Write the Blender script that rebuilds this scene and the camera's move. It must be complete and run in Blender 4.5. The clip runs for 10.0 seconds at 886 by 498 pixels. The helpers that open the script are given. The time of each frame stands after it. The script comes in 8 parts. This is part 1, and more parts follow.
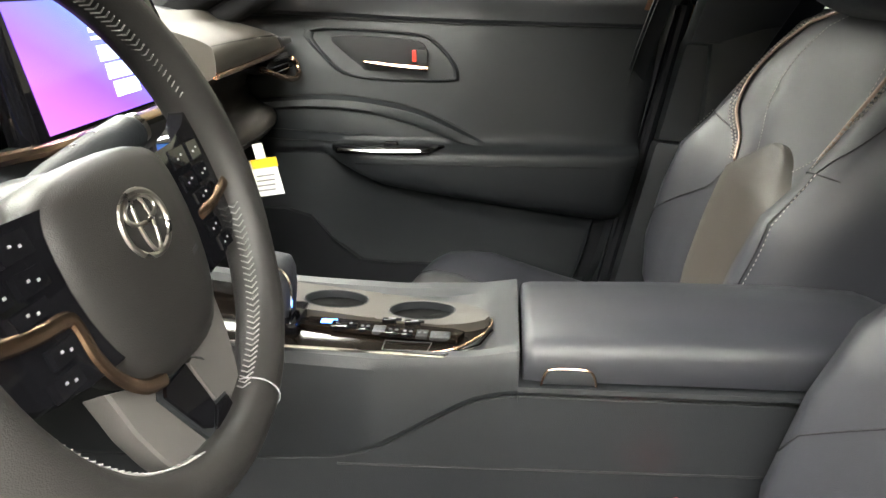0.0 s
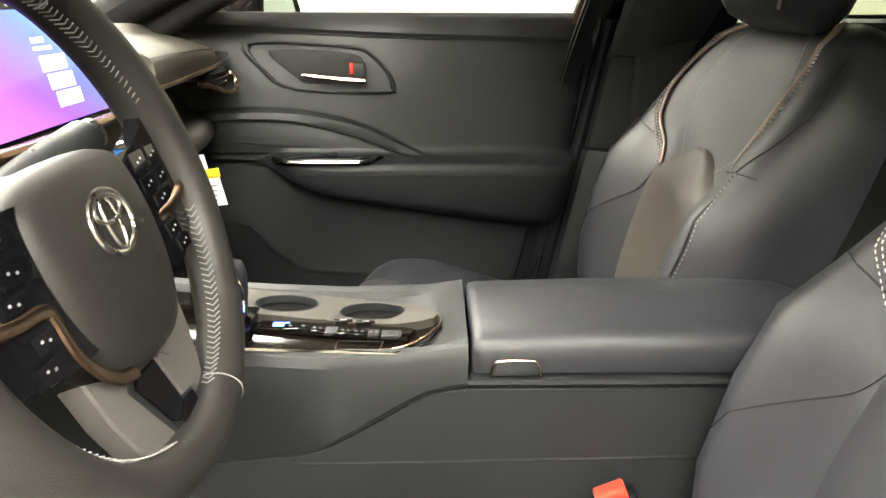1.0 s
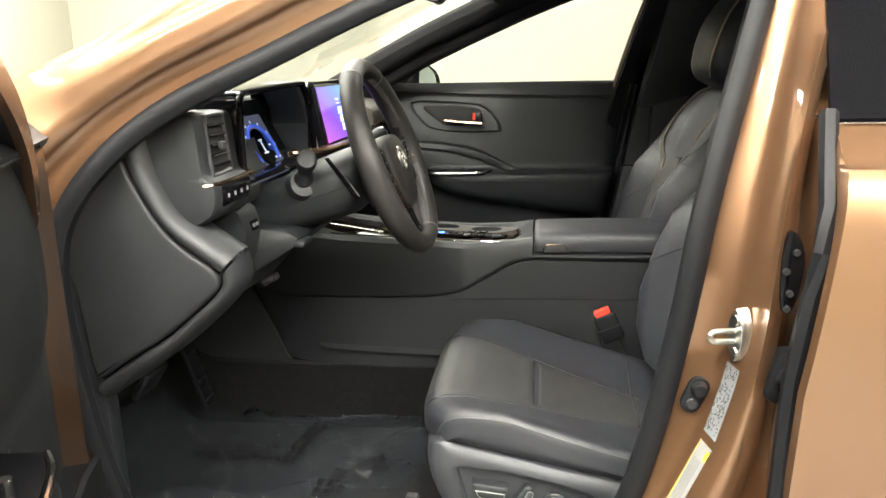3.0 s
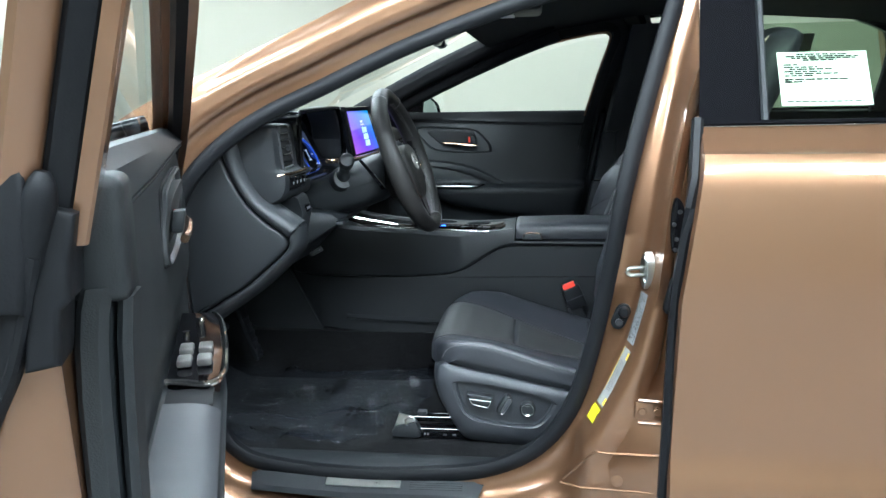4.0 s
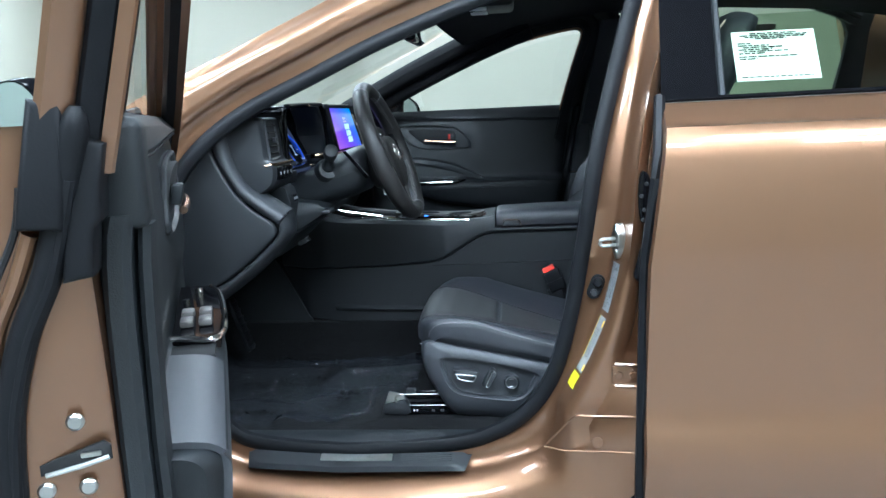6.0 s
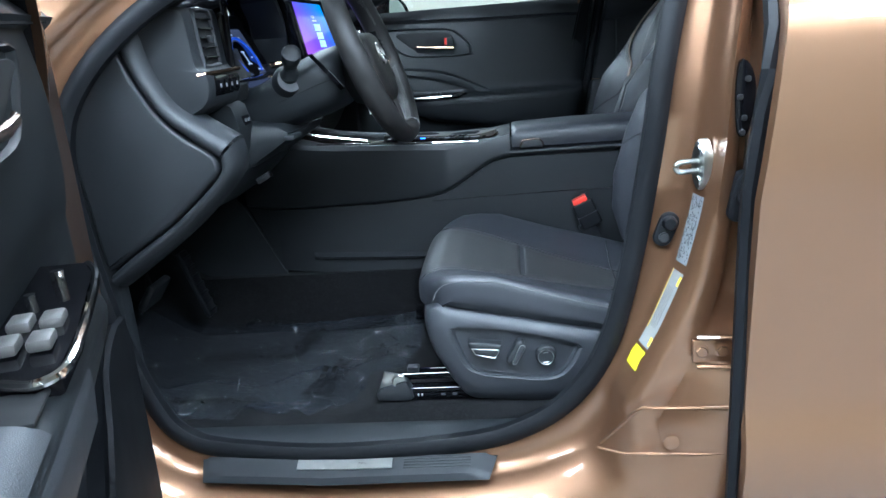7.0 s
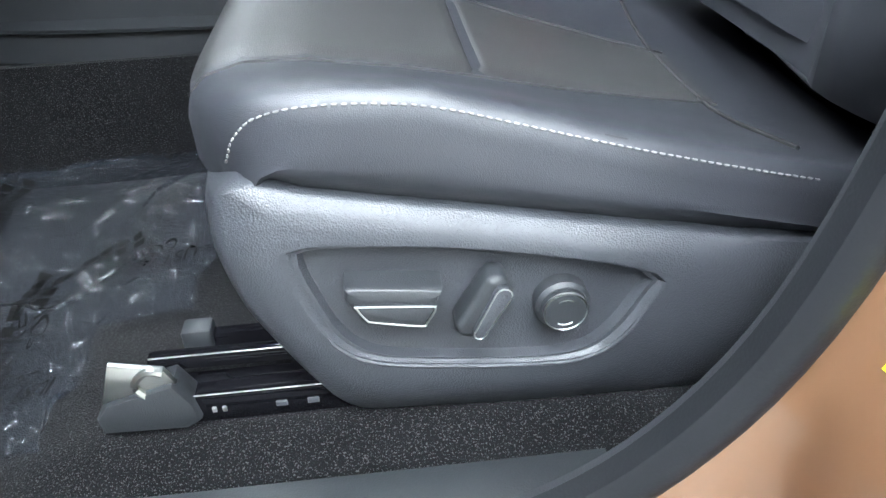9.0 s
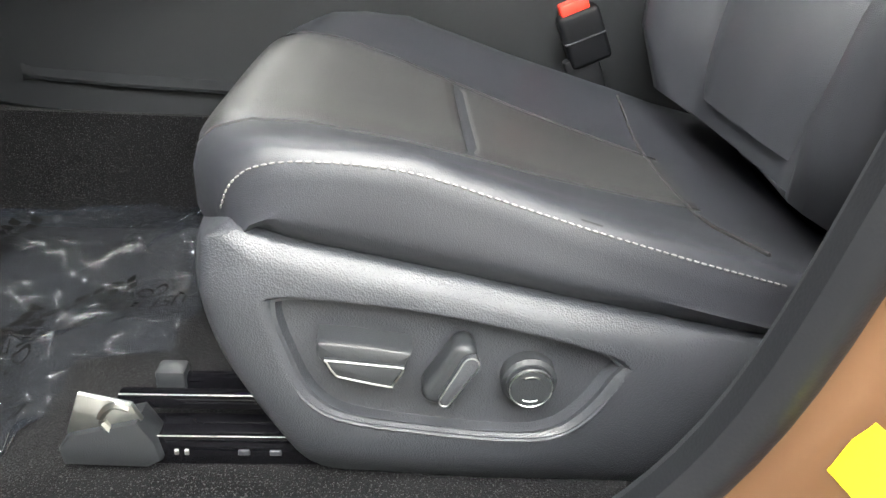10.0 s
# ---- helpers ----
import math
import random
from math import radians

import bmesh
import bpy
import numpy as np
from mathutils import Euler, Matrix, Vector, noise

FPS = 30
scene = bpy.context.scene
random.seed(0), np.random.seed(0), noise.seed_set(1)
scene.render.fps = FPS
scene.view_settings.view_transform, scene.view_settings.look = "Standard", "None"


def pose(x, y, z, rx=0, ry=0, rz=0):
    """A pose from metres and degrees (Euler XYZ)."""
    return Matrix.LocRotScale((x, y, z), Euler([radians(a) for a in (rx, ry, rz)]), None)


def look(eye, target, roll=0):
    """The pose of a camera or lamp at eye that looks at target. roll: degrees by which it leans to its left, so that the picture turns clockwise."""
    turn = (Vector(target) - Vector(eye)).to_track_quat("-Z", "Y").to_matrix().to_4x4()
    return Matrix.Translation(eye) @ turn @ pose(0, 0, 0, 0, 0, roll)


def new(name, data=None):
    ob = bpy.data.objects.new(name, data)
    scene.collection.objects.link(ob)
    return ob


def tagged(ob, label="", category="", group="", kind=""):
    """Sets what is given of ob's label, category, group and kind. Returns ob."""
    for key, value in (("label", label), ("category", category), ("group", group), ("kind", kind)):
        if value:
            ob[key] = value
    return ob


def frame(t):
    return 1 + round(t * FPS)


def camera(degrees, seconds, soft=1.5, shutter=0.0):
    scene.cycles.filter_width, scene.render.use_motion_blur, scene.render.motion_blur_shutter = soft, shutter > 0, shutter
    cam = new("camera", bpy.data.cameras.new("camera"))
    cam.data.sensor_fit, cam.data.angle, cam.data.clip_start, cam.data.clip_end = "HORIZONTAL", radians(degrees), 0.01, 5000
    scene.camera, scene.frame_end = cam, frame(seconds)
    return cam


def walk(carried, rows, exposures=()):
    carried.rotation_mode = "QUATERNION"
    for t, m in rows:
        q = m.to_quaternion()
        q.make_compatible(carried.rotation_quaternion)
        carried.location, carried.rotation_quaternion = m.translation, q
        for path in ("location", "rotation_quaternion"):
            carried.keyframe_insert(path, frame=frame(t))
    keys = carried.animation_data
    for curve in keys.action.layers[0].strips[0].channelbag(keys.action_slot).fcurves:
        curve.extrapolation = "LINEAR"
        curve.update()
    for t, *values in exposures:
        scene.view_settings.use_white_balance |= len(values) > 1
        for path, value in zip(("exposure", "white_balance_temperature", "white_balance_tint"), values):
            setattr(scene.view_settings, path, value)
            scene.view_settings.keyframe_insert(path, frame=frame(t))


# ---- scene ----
cam = camera(60.7, 10.0)
PATH = [
    (0, (0.024, 0.003, 1.258), (-0.127, 1.88, 0.585), 0.0),
    (0.5, (0.023, 0.0, 1.256), (0.037, 1.893, 0.609), -0.0),
    (1, (0.009, -0.033, 1.252), (0.034, 1.864, 0.62), 0.2),
    (1.5, (0.026, -0.189, 1.257), (-0.051, 1.72, 0.666), 0.4),
    (2, (0.057, -0.44, 1.263), (-0.129, 1.473, 0.709), -0.4),
    (2.5, (0.041, -0.703, 1.271), (-0.193, 1.215, 0.758), -0.9),
    (3, (0.06, -0.971, 1.284), (-0.191, 0.956, 0.808), -1.1),
    (4.5, (0.118, -1.622, 1.247), (-0.116, 0.337, 0.916), -1.0),
    (5, (0.12, -1.678, 1.253), (-0.108, 0.286, 0.948), -1.5),
    (6.5, (0.123, -1.368, 1.17), (-0.078, 0.575, 0.74), -3.5),
    (7, (0.055, -1.099, 1.143), (-0.146, 0.814, 0.595), -4.7),
    (7.5, (0.006, -0.847, 1.107), (-0.145, 1.034, 0.446), -4.9),
    (8, (0.019, -0.597, 1.038), (-0.07, 1.239, 0.248), -4.7),
    (8.5, (0.028, -0.37, 0.927), (0.015, 1.415, 0.026), -4.5),
    (9, (-0.012, -0.224, 0.876), (0.115, 1.442, -0.223), -2.7),
    (9.5, (-0.021, -0.19, 0.867), (0.158, 1.432, -0.289), -0.3),
    (10, (0.003, -0.248, 0.87), (0.126, 1.542, -0.015), 3.3),
]
EXPOSURES = [
    (0.0, 1.10, 6600, 8), (1.0, 1.22, 7000, 8), (2.0, 1.08, 7100, 8), (2.5, 0.86, 7200, 8), (3.2, 0.26, 6400, 7), (4.5, -0.34, 4950, 0),
    (5.2, -0.42, 4950, 0), (6.5, -0.32, 4900, 4), (7.5, 0.26, 4850, 3), (8.0, 0.56, 5000, 3), (9.0, 0.98, 5500, 7), (10.0, 0.98, 6300, 9),
]
walk(cam, [(t, look(eye, target, roll)) for t, eye, target, roll in PATH], EXPOSURES)

# ---- light ----
world = bpy.data.worlds.new("room_air")
scene.world = world
world.use_nodes = True
world.node_tree.nodes["Background"].inputs["Color"].default_value = (0.9, 0.95, 1.0, 1)
world.node_tree.nodes["Background"].inputs["Strength"].default_value = 0.05

# Unseen panels, added and spaced to brighten cabin, walls and paint.
LAMPS = [(-1.6, -3.2), (0.6, -3.2), (2.6, -3.2), (-2.0, -0.95), (0.0, -0.95), (3.1, -0.95), (-2.1, 1.2), (-0.4, -2.1), (1.7, -2.1), (-1.2, 2.9), (0.8, 2.9), (-2.6, 5.0), (-3.6, 2.6), (-4.0, 5.2)]
LAMP_W, LAMP_L, LAMP_Z, LAMP_POWER = 0.6, 1.2, 3.2, 58.0

# ---- materials ----
def material(name, color, rough=0.5, metal=0.0, var=0.12, var_scale=6.0, grain=0.0, grain_scale=900.0, coat=0.0, rough_var=0.06, spec=0.5, sheen=0.0, emit=0.0, ior=1.45):
    m = bpy.data.materials.new(name)
    m.use_nodes = True
    nt = m.node_tree
    b = nt.nodes["Principled BSDF"]
    tc = nt.nodes.new("ShaderNodeTexCoord")
    b.inputs["Metallic"].default_value = metal
    b.inputs["Coat Weight"].default_value = coat
    b.inputs["Coat Roughness"].default_value = 0.04
    b.inputs["Specular IOR Level"].default_value = spec
    b.inputs["Sheen Weight"].default_value = sheen
    b.inputs["IOR"].default_value = ior
    big = nt.nodes.new("ShaderNodeTexNoise")
    big.inputs["Scale"].default_value = var_scale
    big.inputs["Detail"].default_value = 5
    nt.links.new(tc.outputs["Object"], big.inputs["Vector"])
    mix = nt.nodes.new("ShaderNodeMix")
    mix.data_type = "RGBA"
    lo = [c * (1 - var) for c in color] + [1]
    hi = [min(1, c * (1 + var)) for c in color] + [1]
    mix.inputs["A"].default_value, mix.inputs["B"].default_value = lo, hi
    nt.links.new(big.outputs["Fac"], mix.inputs["Factor"])
    nt.links.new(mix.outputs["Result"], b.inputs["Base Color"])
    if emit:
        nt.links.new(mix.outputs["Result"], b.inputs["Emission Color"])
        b.inputs["Emission Strength"].default_value = emit
    rr = nt.nodes.new("ShaderNodeMapRange")
    rr.inputs["To Min"].default_value = max(0.0, rough - rough_var)
    rr.inputs["To Max"].default_value = min(1.0, rough + rough_var)
    nt.links.new(big.outputs["Fac"], rr.inputs["Value"])
    nt.links.new(rr.outputs["Result"], b.inputs["Roughness"])
    if grain:
        fine = nt.nodes.new("ShaderNodeTexVoronoi")
        fine.inputs["Scale"].default_value = grain_scale
        nt.links.new(tc.outputs["Object"], fine.inputs["Vector"])
        bump = nt.nodes.new("ShaderNodeBump")
        bump.inputs["Strength"].default_value = grain
        bump.inputs["Distance"].default_value = 0.0006
        nt.links.new(fine.outputs["Distance"], bump.inputs["Height"])
        nt.links.new(bump.outputs["Normal"], b.inputs["Normal"])
    return m


def pane_material(name, tint, gloss=0.06):
    m = bpy.data.materials.new(name)
    m.use_nodes = True
    nt = m.node_tree
    nt.nodes.remove(nt.nodes["Principled BSDF"])
    out = nt.nodes["Material Output"]
    tr, gl = nt.nodes.new("ShaderNodeBsdfTransparent"), nt.nodes.new("ShaderNodeBsdfGlossy")
    tr.inputs["Color"].default_value = (*tint, 1)
    gl.inputs["Roughness"].default_value = 0.01
    lw = nt.nodes.new("ShaderNodeLayerWeight")
    lw.inputs["Blend"].default_value = 0.5
    pw, sc = nt.nodes.new("ShaderNodeMath"), nt.nodes.new("ShaderNodeMath")
    pw.operation, sc.operation = "POWER", "MULTIPLY_ADD"
    pw.inputs[1].default_value = 4.0
    sc.inputs[1].default_value, sc.inputs[2].default_value = 0.7, gloss
    mix = nt.nodes.new("ShaderNodeMixShader")
    nt.links.new(lw.outputs["Facing"], pw.inputs[0])
    nt.links.new(pw.outputs["Value"], sc.inputs[0])
    nt.links.new(sc.outputs["Value"], mix.inputs["Fac"])
    nt.links.new(tr.outputs["BSDF"], mix.inputs[1])
    nt.links.new(gl.outputs["BSDF"], mix.inputs[2])
    nt.links.new(mix.outputs["Shader"], out.inputs["Surface"])
    return m


def screen_material(name, stops, strength, direction=(1, 0, 0)):
    """A lit display: a slanting gradient of colours."""
    m = bpy.data.materials.new(name)
    m.use_nodes = True
    nt = m.node_tree
    b = nt.nodes["Principled BSDF"]
    tc, dot, ramp = nt.nodes.new("ShaderNodeTexCoord"), nt.nodes.new("ShaderNodeVectorMath"), nt.nodes.new("ShaderNodeValToRGB")
    dot.operation = "DOT_PRODUCT"
    dot.inputs[1].default_value = direction
    nt.links.new(tc.outputs["Generated"], dot.inputs[0])
    nt.links.new(dot.outputs["Value"], ramp.inputs["Fac"])
    e = ramp.color_ramp.elements
    while len(e) < len(stops):
        e.new(0.5)
    for k, (p, c) in enumerate(stops):
        e[k].position, e[k].color = p, (*c, 1)
    nt.links.new(ramp.outputs["Color"], b.inputs["Emission Color"])
    b.inputs["Emission Strength"].default_value = strength
    b.inputs["Base Color"].default_value = (0.01, 0.01, 0.01, 1)
    b.inputs["Roughness"].default_value = 0.12
    return m


PAINT = material("bronze_paint", (0.225, 0.122, 0.066), 0.32, 0.75, 0.05, 3.0, 0.10, 2600, coat=1.0, rough_var=0.03)
SOFT = material("soft_black_plastic", (0.0118, 0.0135, 0.0154), 0.50, 0, 0.15, 9, 0.25, 700, spec=0.5, ior=1.40)
# Cushion insert leather; the warm reflection on it is put into the colour.
LEATHER3 = material("black_leather_cushion", (0.0235, 0.0235, 0.0240), 0.42, 0, 0.15, 14, 0.35, 1000, spec=0.5, ior=1.5)
GREIGE = material("greige_soft_plastic", (0.036, 0.032, 0.026), 0.58, 0, 0.15, 9, 0.25, 700, spec=0.5)
HARD = material("hard_grey_plastic", (0.0160, 0.0175, 0.0198), 0.47, 0, 0.15, 9, 0.22, 900, spec=0.5, ior=1.42)
GREYTRIM = material("mid_grey_plastic", (0.027, 0.029, 0.034), 0.41, 0, 0.12, 9, 0.5, 800, spec=0.55)
LEATHER = material("black_leather", (0.0195, 0.0208, 0.0255), 0.43, 0, 0.15, 14, 0.25, 1300, spec=0.5, ior=1.5)
LEATHER2 = material("black_leather_insert", (0.042, 0.037, 0.031), 0.48, 0, 0.15, 14, 0.35, 1000, spec=0.45)
PIPING = material("beige_piping", (0.42, 0.31, 0.24), 0.5)
SEATTHREAD = material("beige_thread", (0.42, 0.39, 0.36), 0.8)
THREAD = material("pale_thread", (0.18, 0.175, 0.17), 0.8)
RUBBER = material("black_rubber", (0.0065, 0.007, 0.0085), 0.5, 0, 0.1, 12, 0.15, 500, spec=0.2)
PIANO = material("piano_black", (0.004, 0.004, 0.005), 0.04, 0, 0.1, 4, rough_var=0.01, spec=0.2)
BRONZETRIM = material("satin_bronze_trim", (0.40, 0.27, 0.19), 0.24, 1.0, 0.06, 20)
CHROME = material("bright_chrome", (0.72, 0.70, 0.68), 0.10, 1.0, 0.03, 8, rough_var=0.03)
STEEL = material("zinc_steel", (0.50, 0.51, 0.49), 0.30, 1.0, 0.2, 60)


def carpet_material():
    """Short dark pile with pale fibre ends."""
    m = material("black_carpet", (0.0035, 0.0035, 0.004), 0.95, 0, 0.5, 40, 1.0, 800, sheen=0.03, spec=0.10)
    nt = m.node_tree
    b = nt.nodes["Principled BSDF"]
    tc = next(n for n in nt.nodes if n.type == "TEX_COORD")
    fib, ramp, mix = nt.nodes.new("ShaderNodeTexNoise"), nt.nodes.new("ShaderNodeValToRGB"), nt.nodes.new("ShaderNodeMix")
    fib.inputs["Scale"].default_value, fib.inputs["Detail"].default_value = 800, 2
    nt.links.new(tc.outputs["Object"], fib.inputs["Vector"])
    nt.links.new(fib.outputs["Fac"], ramp.inputs["Fac"])
    e = ramp.color_ramp.elements
    e[0].position, e[0].color = 0.57, (0, 0, 0, 1)
    e[1].position, e[1].color = 0.68, (1, 1, 1, 1)
    mix.data_type = "RGBA"
    old = next(k for k in nt.links if k.to_socket == b.inputs["Base Color"]).from_socket
    mix.inputs["B"].default_value = (0.040, 0.040, 0.041, 1)
    nt.links.new(ramp.outputs["Color"], mix.inputs["Factor"])
    nt.links.new(old, mix.inputs["A"])
    nt.links.new(mix.outputs["Result"], b.inputs["Base Color"])
    return m


CARPET = carpet_material()
HEADLINER = material("black_headliner", (0.012, 0.012, 0.013), 0.9, 0, 0.2, 200, 0.3, 1500, spec=0.2)
# Also coats solid pieces that stand for the shade in hollows and gaps.
DARK = material("dark_cavity", (0.008, 0.008, 0.009), 0.8)
RED = material("red_button", (0.75, 0.05, 0.03), 0.35)
PAPER = material("sticker_paper", (0.23, 0.23, 0.225), 0.5, 0, 0.05)
WHITE = material("white_label", (0.80, 0.80, 0.78), 0.5, 0, 0.03)
GREYPRINT = material("grey_print", (0.25, 0.25, 0.26), 0.6)
BLACKPRINT = material("black_print", (0.003, 0.003, 0.003), 0.8, spec=0.1)
YELLOW = material("yellow_label", (0.58, 0.54, 0.006), 0.45, 0, 0.03)
AMBER = material("amber_label", (0.80, 0.50, 0.03), 0.45, 0, 0.05)
WALLPAINT = material("white_wall_paint", (0.315, 0.306, 0.252), 0.8, 0, 0.02, 1.5, 0.1, 200)
FLOORMAT = material("grey_concrete", (0.19, 0.19, 0.185), 0.45, 0, 0.2, 2.0, 0.3, 60)
CEILMAT = material("ceiling_paint", (0.34, 0.34, 0.33), 0.9, 0, 0.05)
GLASS = pane_material("clear_glass", (0.93, 0.96, 0.94))
TINTED = pane_material("tinted_glass", (0.62, 0.72, 0.60), 0.03)
LAMPGLOW = material("lamp_diffuser", (1.0, 0.97, 0.90), 0.6, 0, 0.0, emit=LAMP_POWER)
MIRRORGLASS = material("mirror_glass", (0.46, 0.56, 0.58), 0.02, 1.0, 0.0, rough_var=0.0)
SCREEN = screen_material("touch_screen_picture", [(0.0, (0.62, 0.17, 0.85)), (0.35, (0.28, 0.10, 0.98)), (0.62, (0.12, 0.20, 1.0)), (1.0, (0.03, 0.45, 1.0))], 1.0, (0, 0.62, 0.45))
TILEGLOW = material("screen_tile", (0.45, 0.62, 1.0), 0.2, 0, 0.0, emit=1.2)
DIALBLUE = material("dial_blue", (0.05, 0.14, 0.9), 0.3, 0, 0.0, emit=0.5)
DIALWHITE = material("dial_white", (0.6, 0.68, 0.9), 0.3, 0, 0.0, emit=0.6)
DIALRED = material("dial_red", (0.9, 0.05, 0.04), 0.3, 0, 0.0, emit=1.0)
DISPLAY = material("lit_display", (0.060, 0.066, 0.105), 0.12, 0, 0.0, emit=0.9)
DECK = material("dark_brown_gloss", (0.006, 0.0045, 0.0035), 0.10, 0, 0.1, 4, rough_var=0.02, spec=0.5, ior=1.22)
WHEELGREY = material("wheel_grey_leather", (0.018, 0.017, 0.0165), 0.46, 0, 0.12, 10, 0.3, 1100, spec=0.4)
SATINGREY = material("satin_grey_plastic", (0.11, 0.105, 0.10), 0.42, 0.2, 0.08, 10, 0.15, 1200)
ARMPAD = material("grey_armrest_leather", (0.036, 0.038, 0.043), 0.45, 0, 0.1, 8, 0.3, 900)
BADGE = material("satin_badge_metal", (0.42, 0.40, 0.37), 0.28, 1.0, 0.05, 30)
DIMPRINT = material("dim_print", (0.22, 0.22, 0.23), 0.6)
BLUELED = material("blue_led", (0.05, 0.2, 1.0), 0.3, 0, 0.0, emit=8.0)


def film_material():
    m = pane_material("clear_plastic_film", (0.74, 0.76, 0.80), 0.022)
    nt = m.node_tree
    glossy = next(n for n in nt.nodes if n.type == "BSDF_GLOSSY")
    trans = next(n for n in nt.nodes if n.type == "BSDF_TRANSPARENT")
    mixer = next(n for n in nt.nodes if n.type == "MIX_SHADER")
    next(n for n in nt.nodes if n.type == "MATH" and n.operation == "MULTIPLY_ADD").inputs[1].default_value = 0.32
    glossy.inputs["Roughness"].default_value = 0.03
    tc = nt.nodes.new("ShaderNodeTexCoord")
    nz = nt.nodes.new("ShaderNodeTexNoise")
    nz.inputs["Scale"].default_value, nz.inputs["Detail"].default_value, nz.inputs["Distortion"].default_value = 13, 5, 1.4
    bump = nt.nodes.new("ShaderNodeBump")
    bump.inputs["Strength"].default_value, bump.inputs["Distance"].default_value = 1.0, 0.034
    nt.links.new(tc.outputs["Object"], nz.inputs["Vector"])
    # sharp creases where the noise crosses its middle
    low, fold, both = nt.nodes.new("ShaderNodeMath"), nt.nodes.new("ShaderNodeMath"), nt.nodes.new("ShaderNodeMath")
    low.operation, fold.operation, both.operation = "SUBTRACT", "ABSOLUTE", "MULTIPLY_ADD"
    low.inputs[1].default_value, both.inputs[1].default_value = 0.5, 2.2
    nt.links.new(nz.outputs["Fac"], low.inputs[0])
    nt.links.new(low.outputs["Value"], fold.inputs[0])
    nt.links.new(fold.outputs["Value"], both.inputs[0])
    nt.links.new(nz.outputs["Fac"], both.inputs[2])
    nt.links.new(both.outputs["Value"], bump.inputs["Height"])
    nt.links.new(bump.outputs["Normal"], glossy.inputs["Normal"])
    milk = nt.nodes.new("ShaderNodeBsdfDiffuse")
    milk.inputs["Color"].default_value = (0.40, 0.45, 0.55, 1)
    share = nt.nodes.new("ShaderNodeMapRange")
    share.inputs["To Min"].default_value, share.inputs["To Max"].default_value = 0.008, 0.027
    nt.links.new(nz.outputs["Fac"], share.inputs["Value"])
    haze = nt.nodes.new("ShaderNodeMixShader")
    nt.links.new(share.outputs["Result"], haze.inputs["Fac"])
    nt.links.new(trans.outputs["BSDF"], haze.inputs[1])
    nt.links.new(milk.outputs["BSDF"], haze.inputs[2])
    nt.links.new(haze.outputs["Shader"], mixer.inputs[1])
    return m


FILM = film_material()


# ---- mesh helpers ----
def cr(points, n, closed=False):
    """A smooth curve through the points, n steps between neighbours."""
    p = [np.array(q, float) for q in points]
    m = len(p)
    out = []
    for i in range(m if closed else m - 1):
        if closed:
            a, b, c, d = p[i - 1], p[i], p[(i + 1) % m], p[(i + 2) % m]
        else:
            a, b, c, d = p[max(i - 1, 0)], p[i], p[i + 1], p[min(i + 2, m - 1)]
        for k in range(n):
            t = k / n
            out.append(0.5 * (2 * b + (c - a) * t + (2 * a - 5 * b + 4 * c - d) * t * t + (3 * b - a - 3 * c + d) * t ** 3))
    if not closed:
        out.append(p[-1])
    return out


def lerp(xs, ys, x):
    return float(np.interp(x, xs, ys))


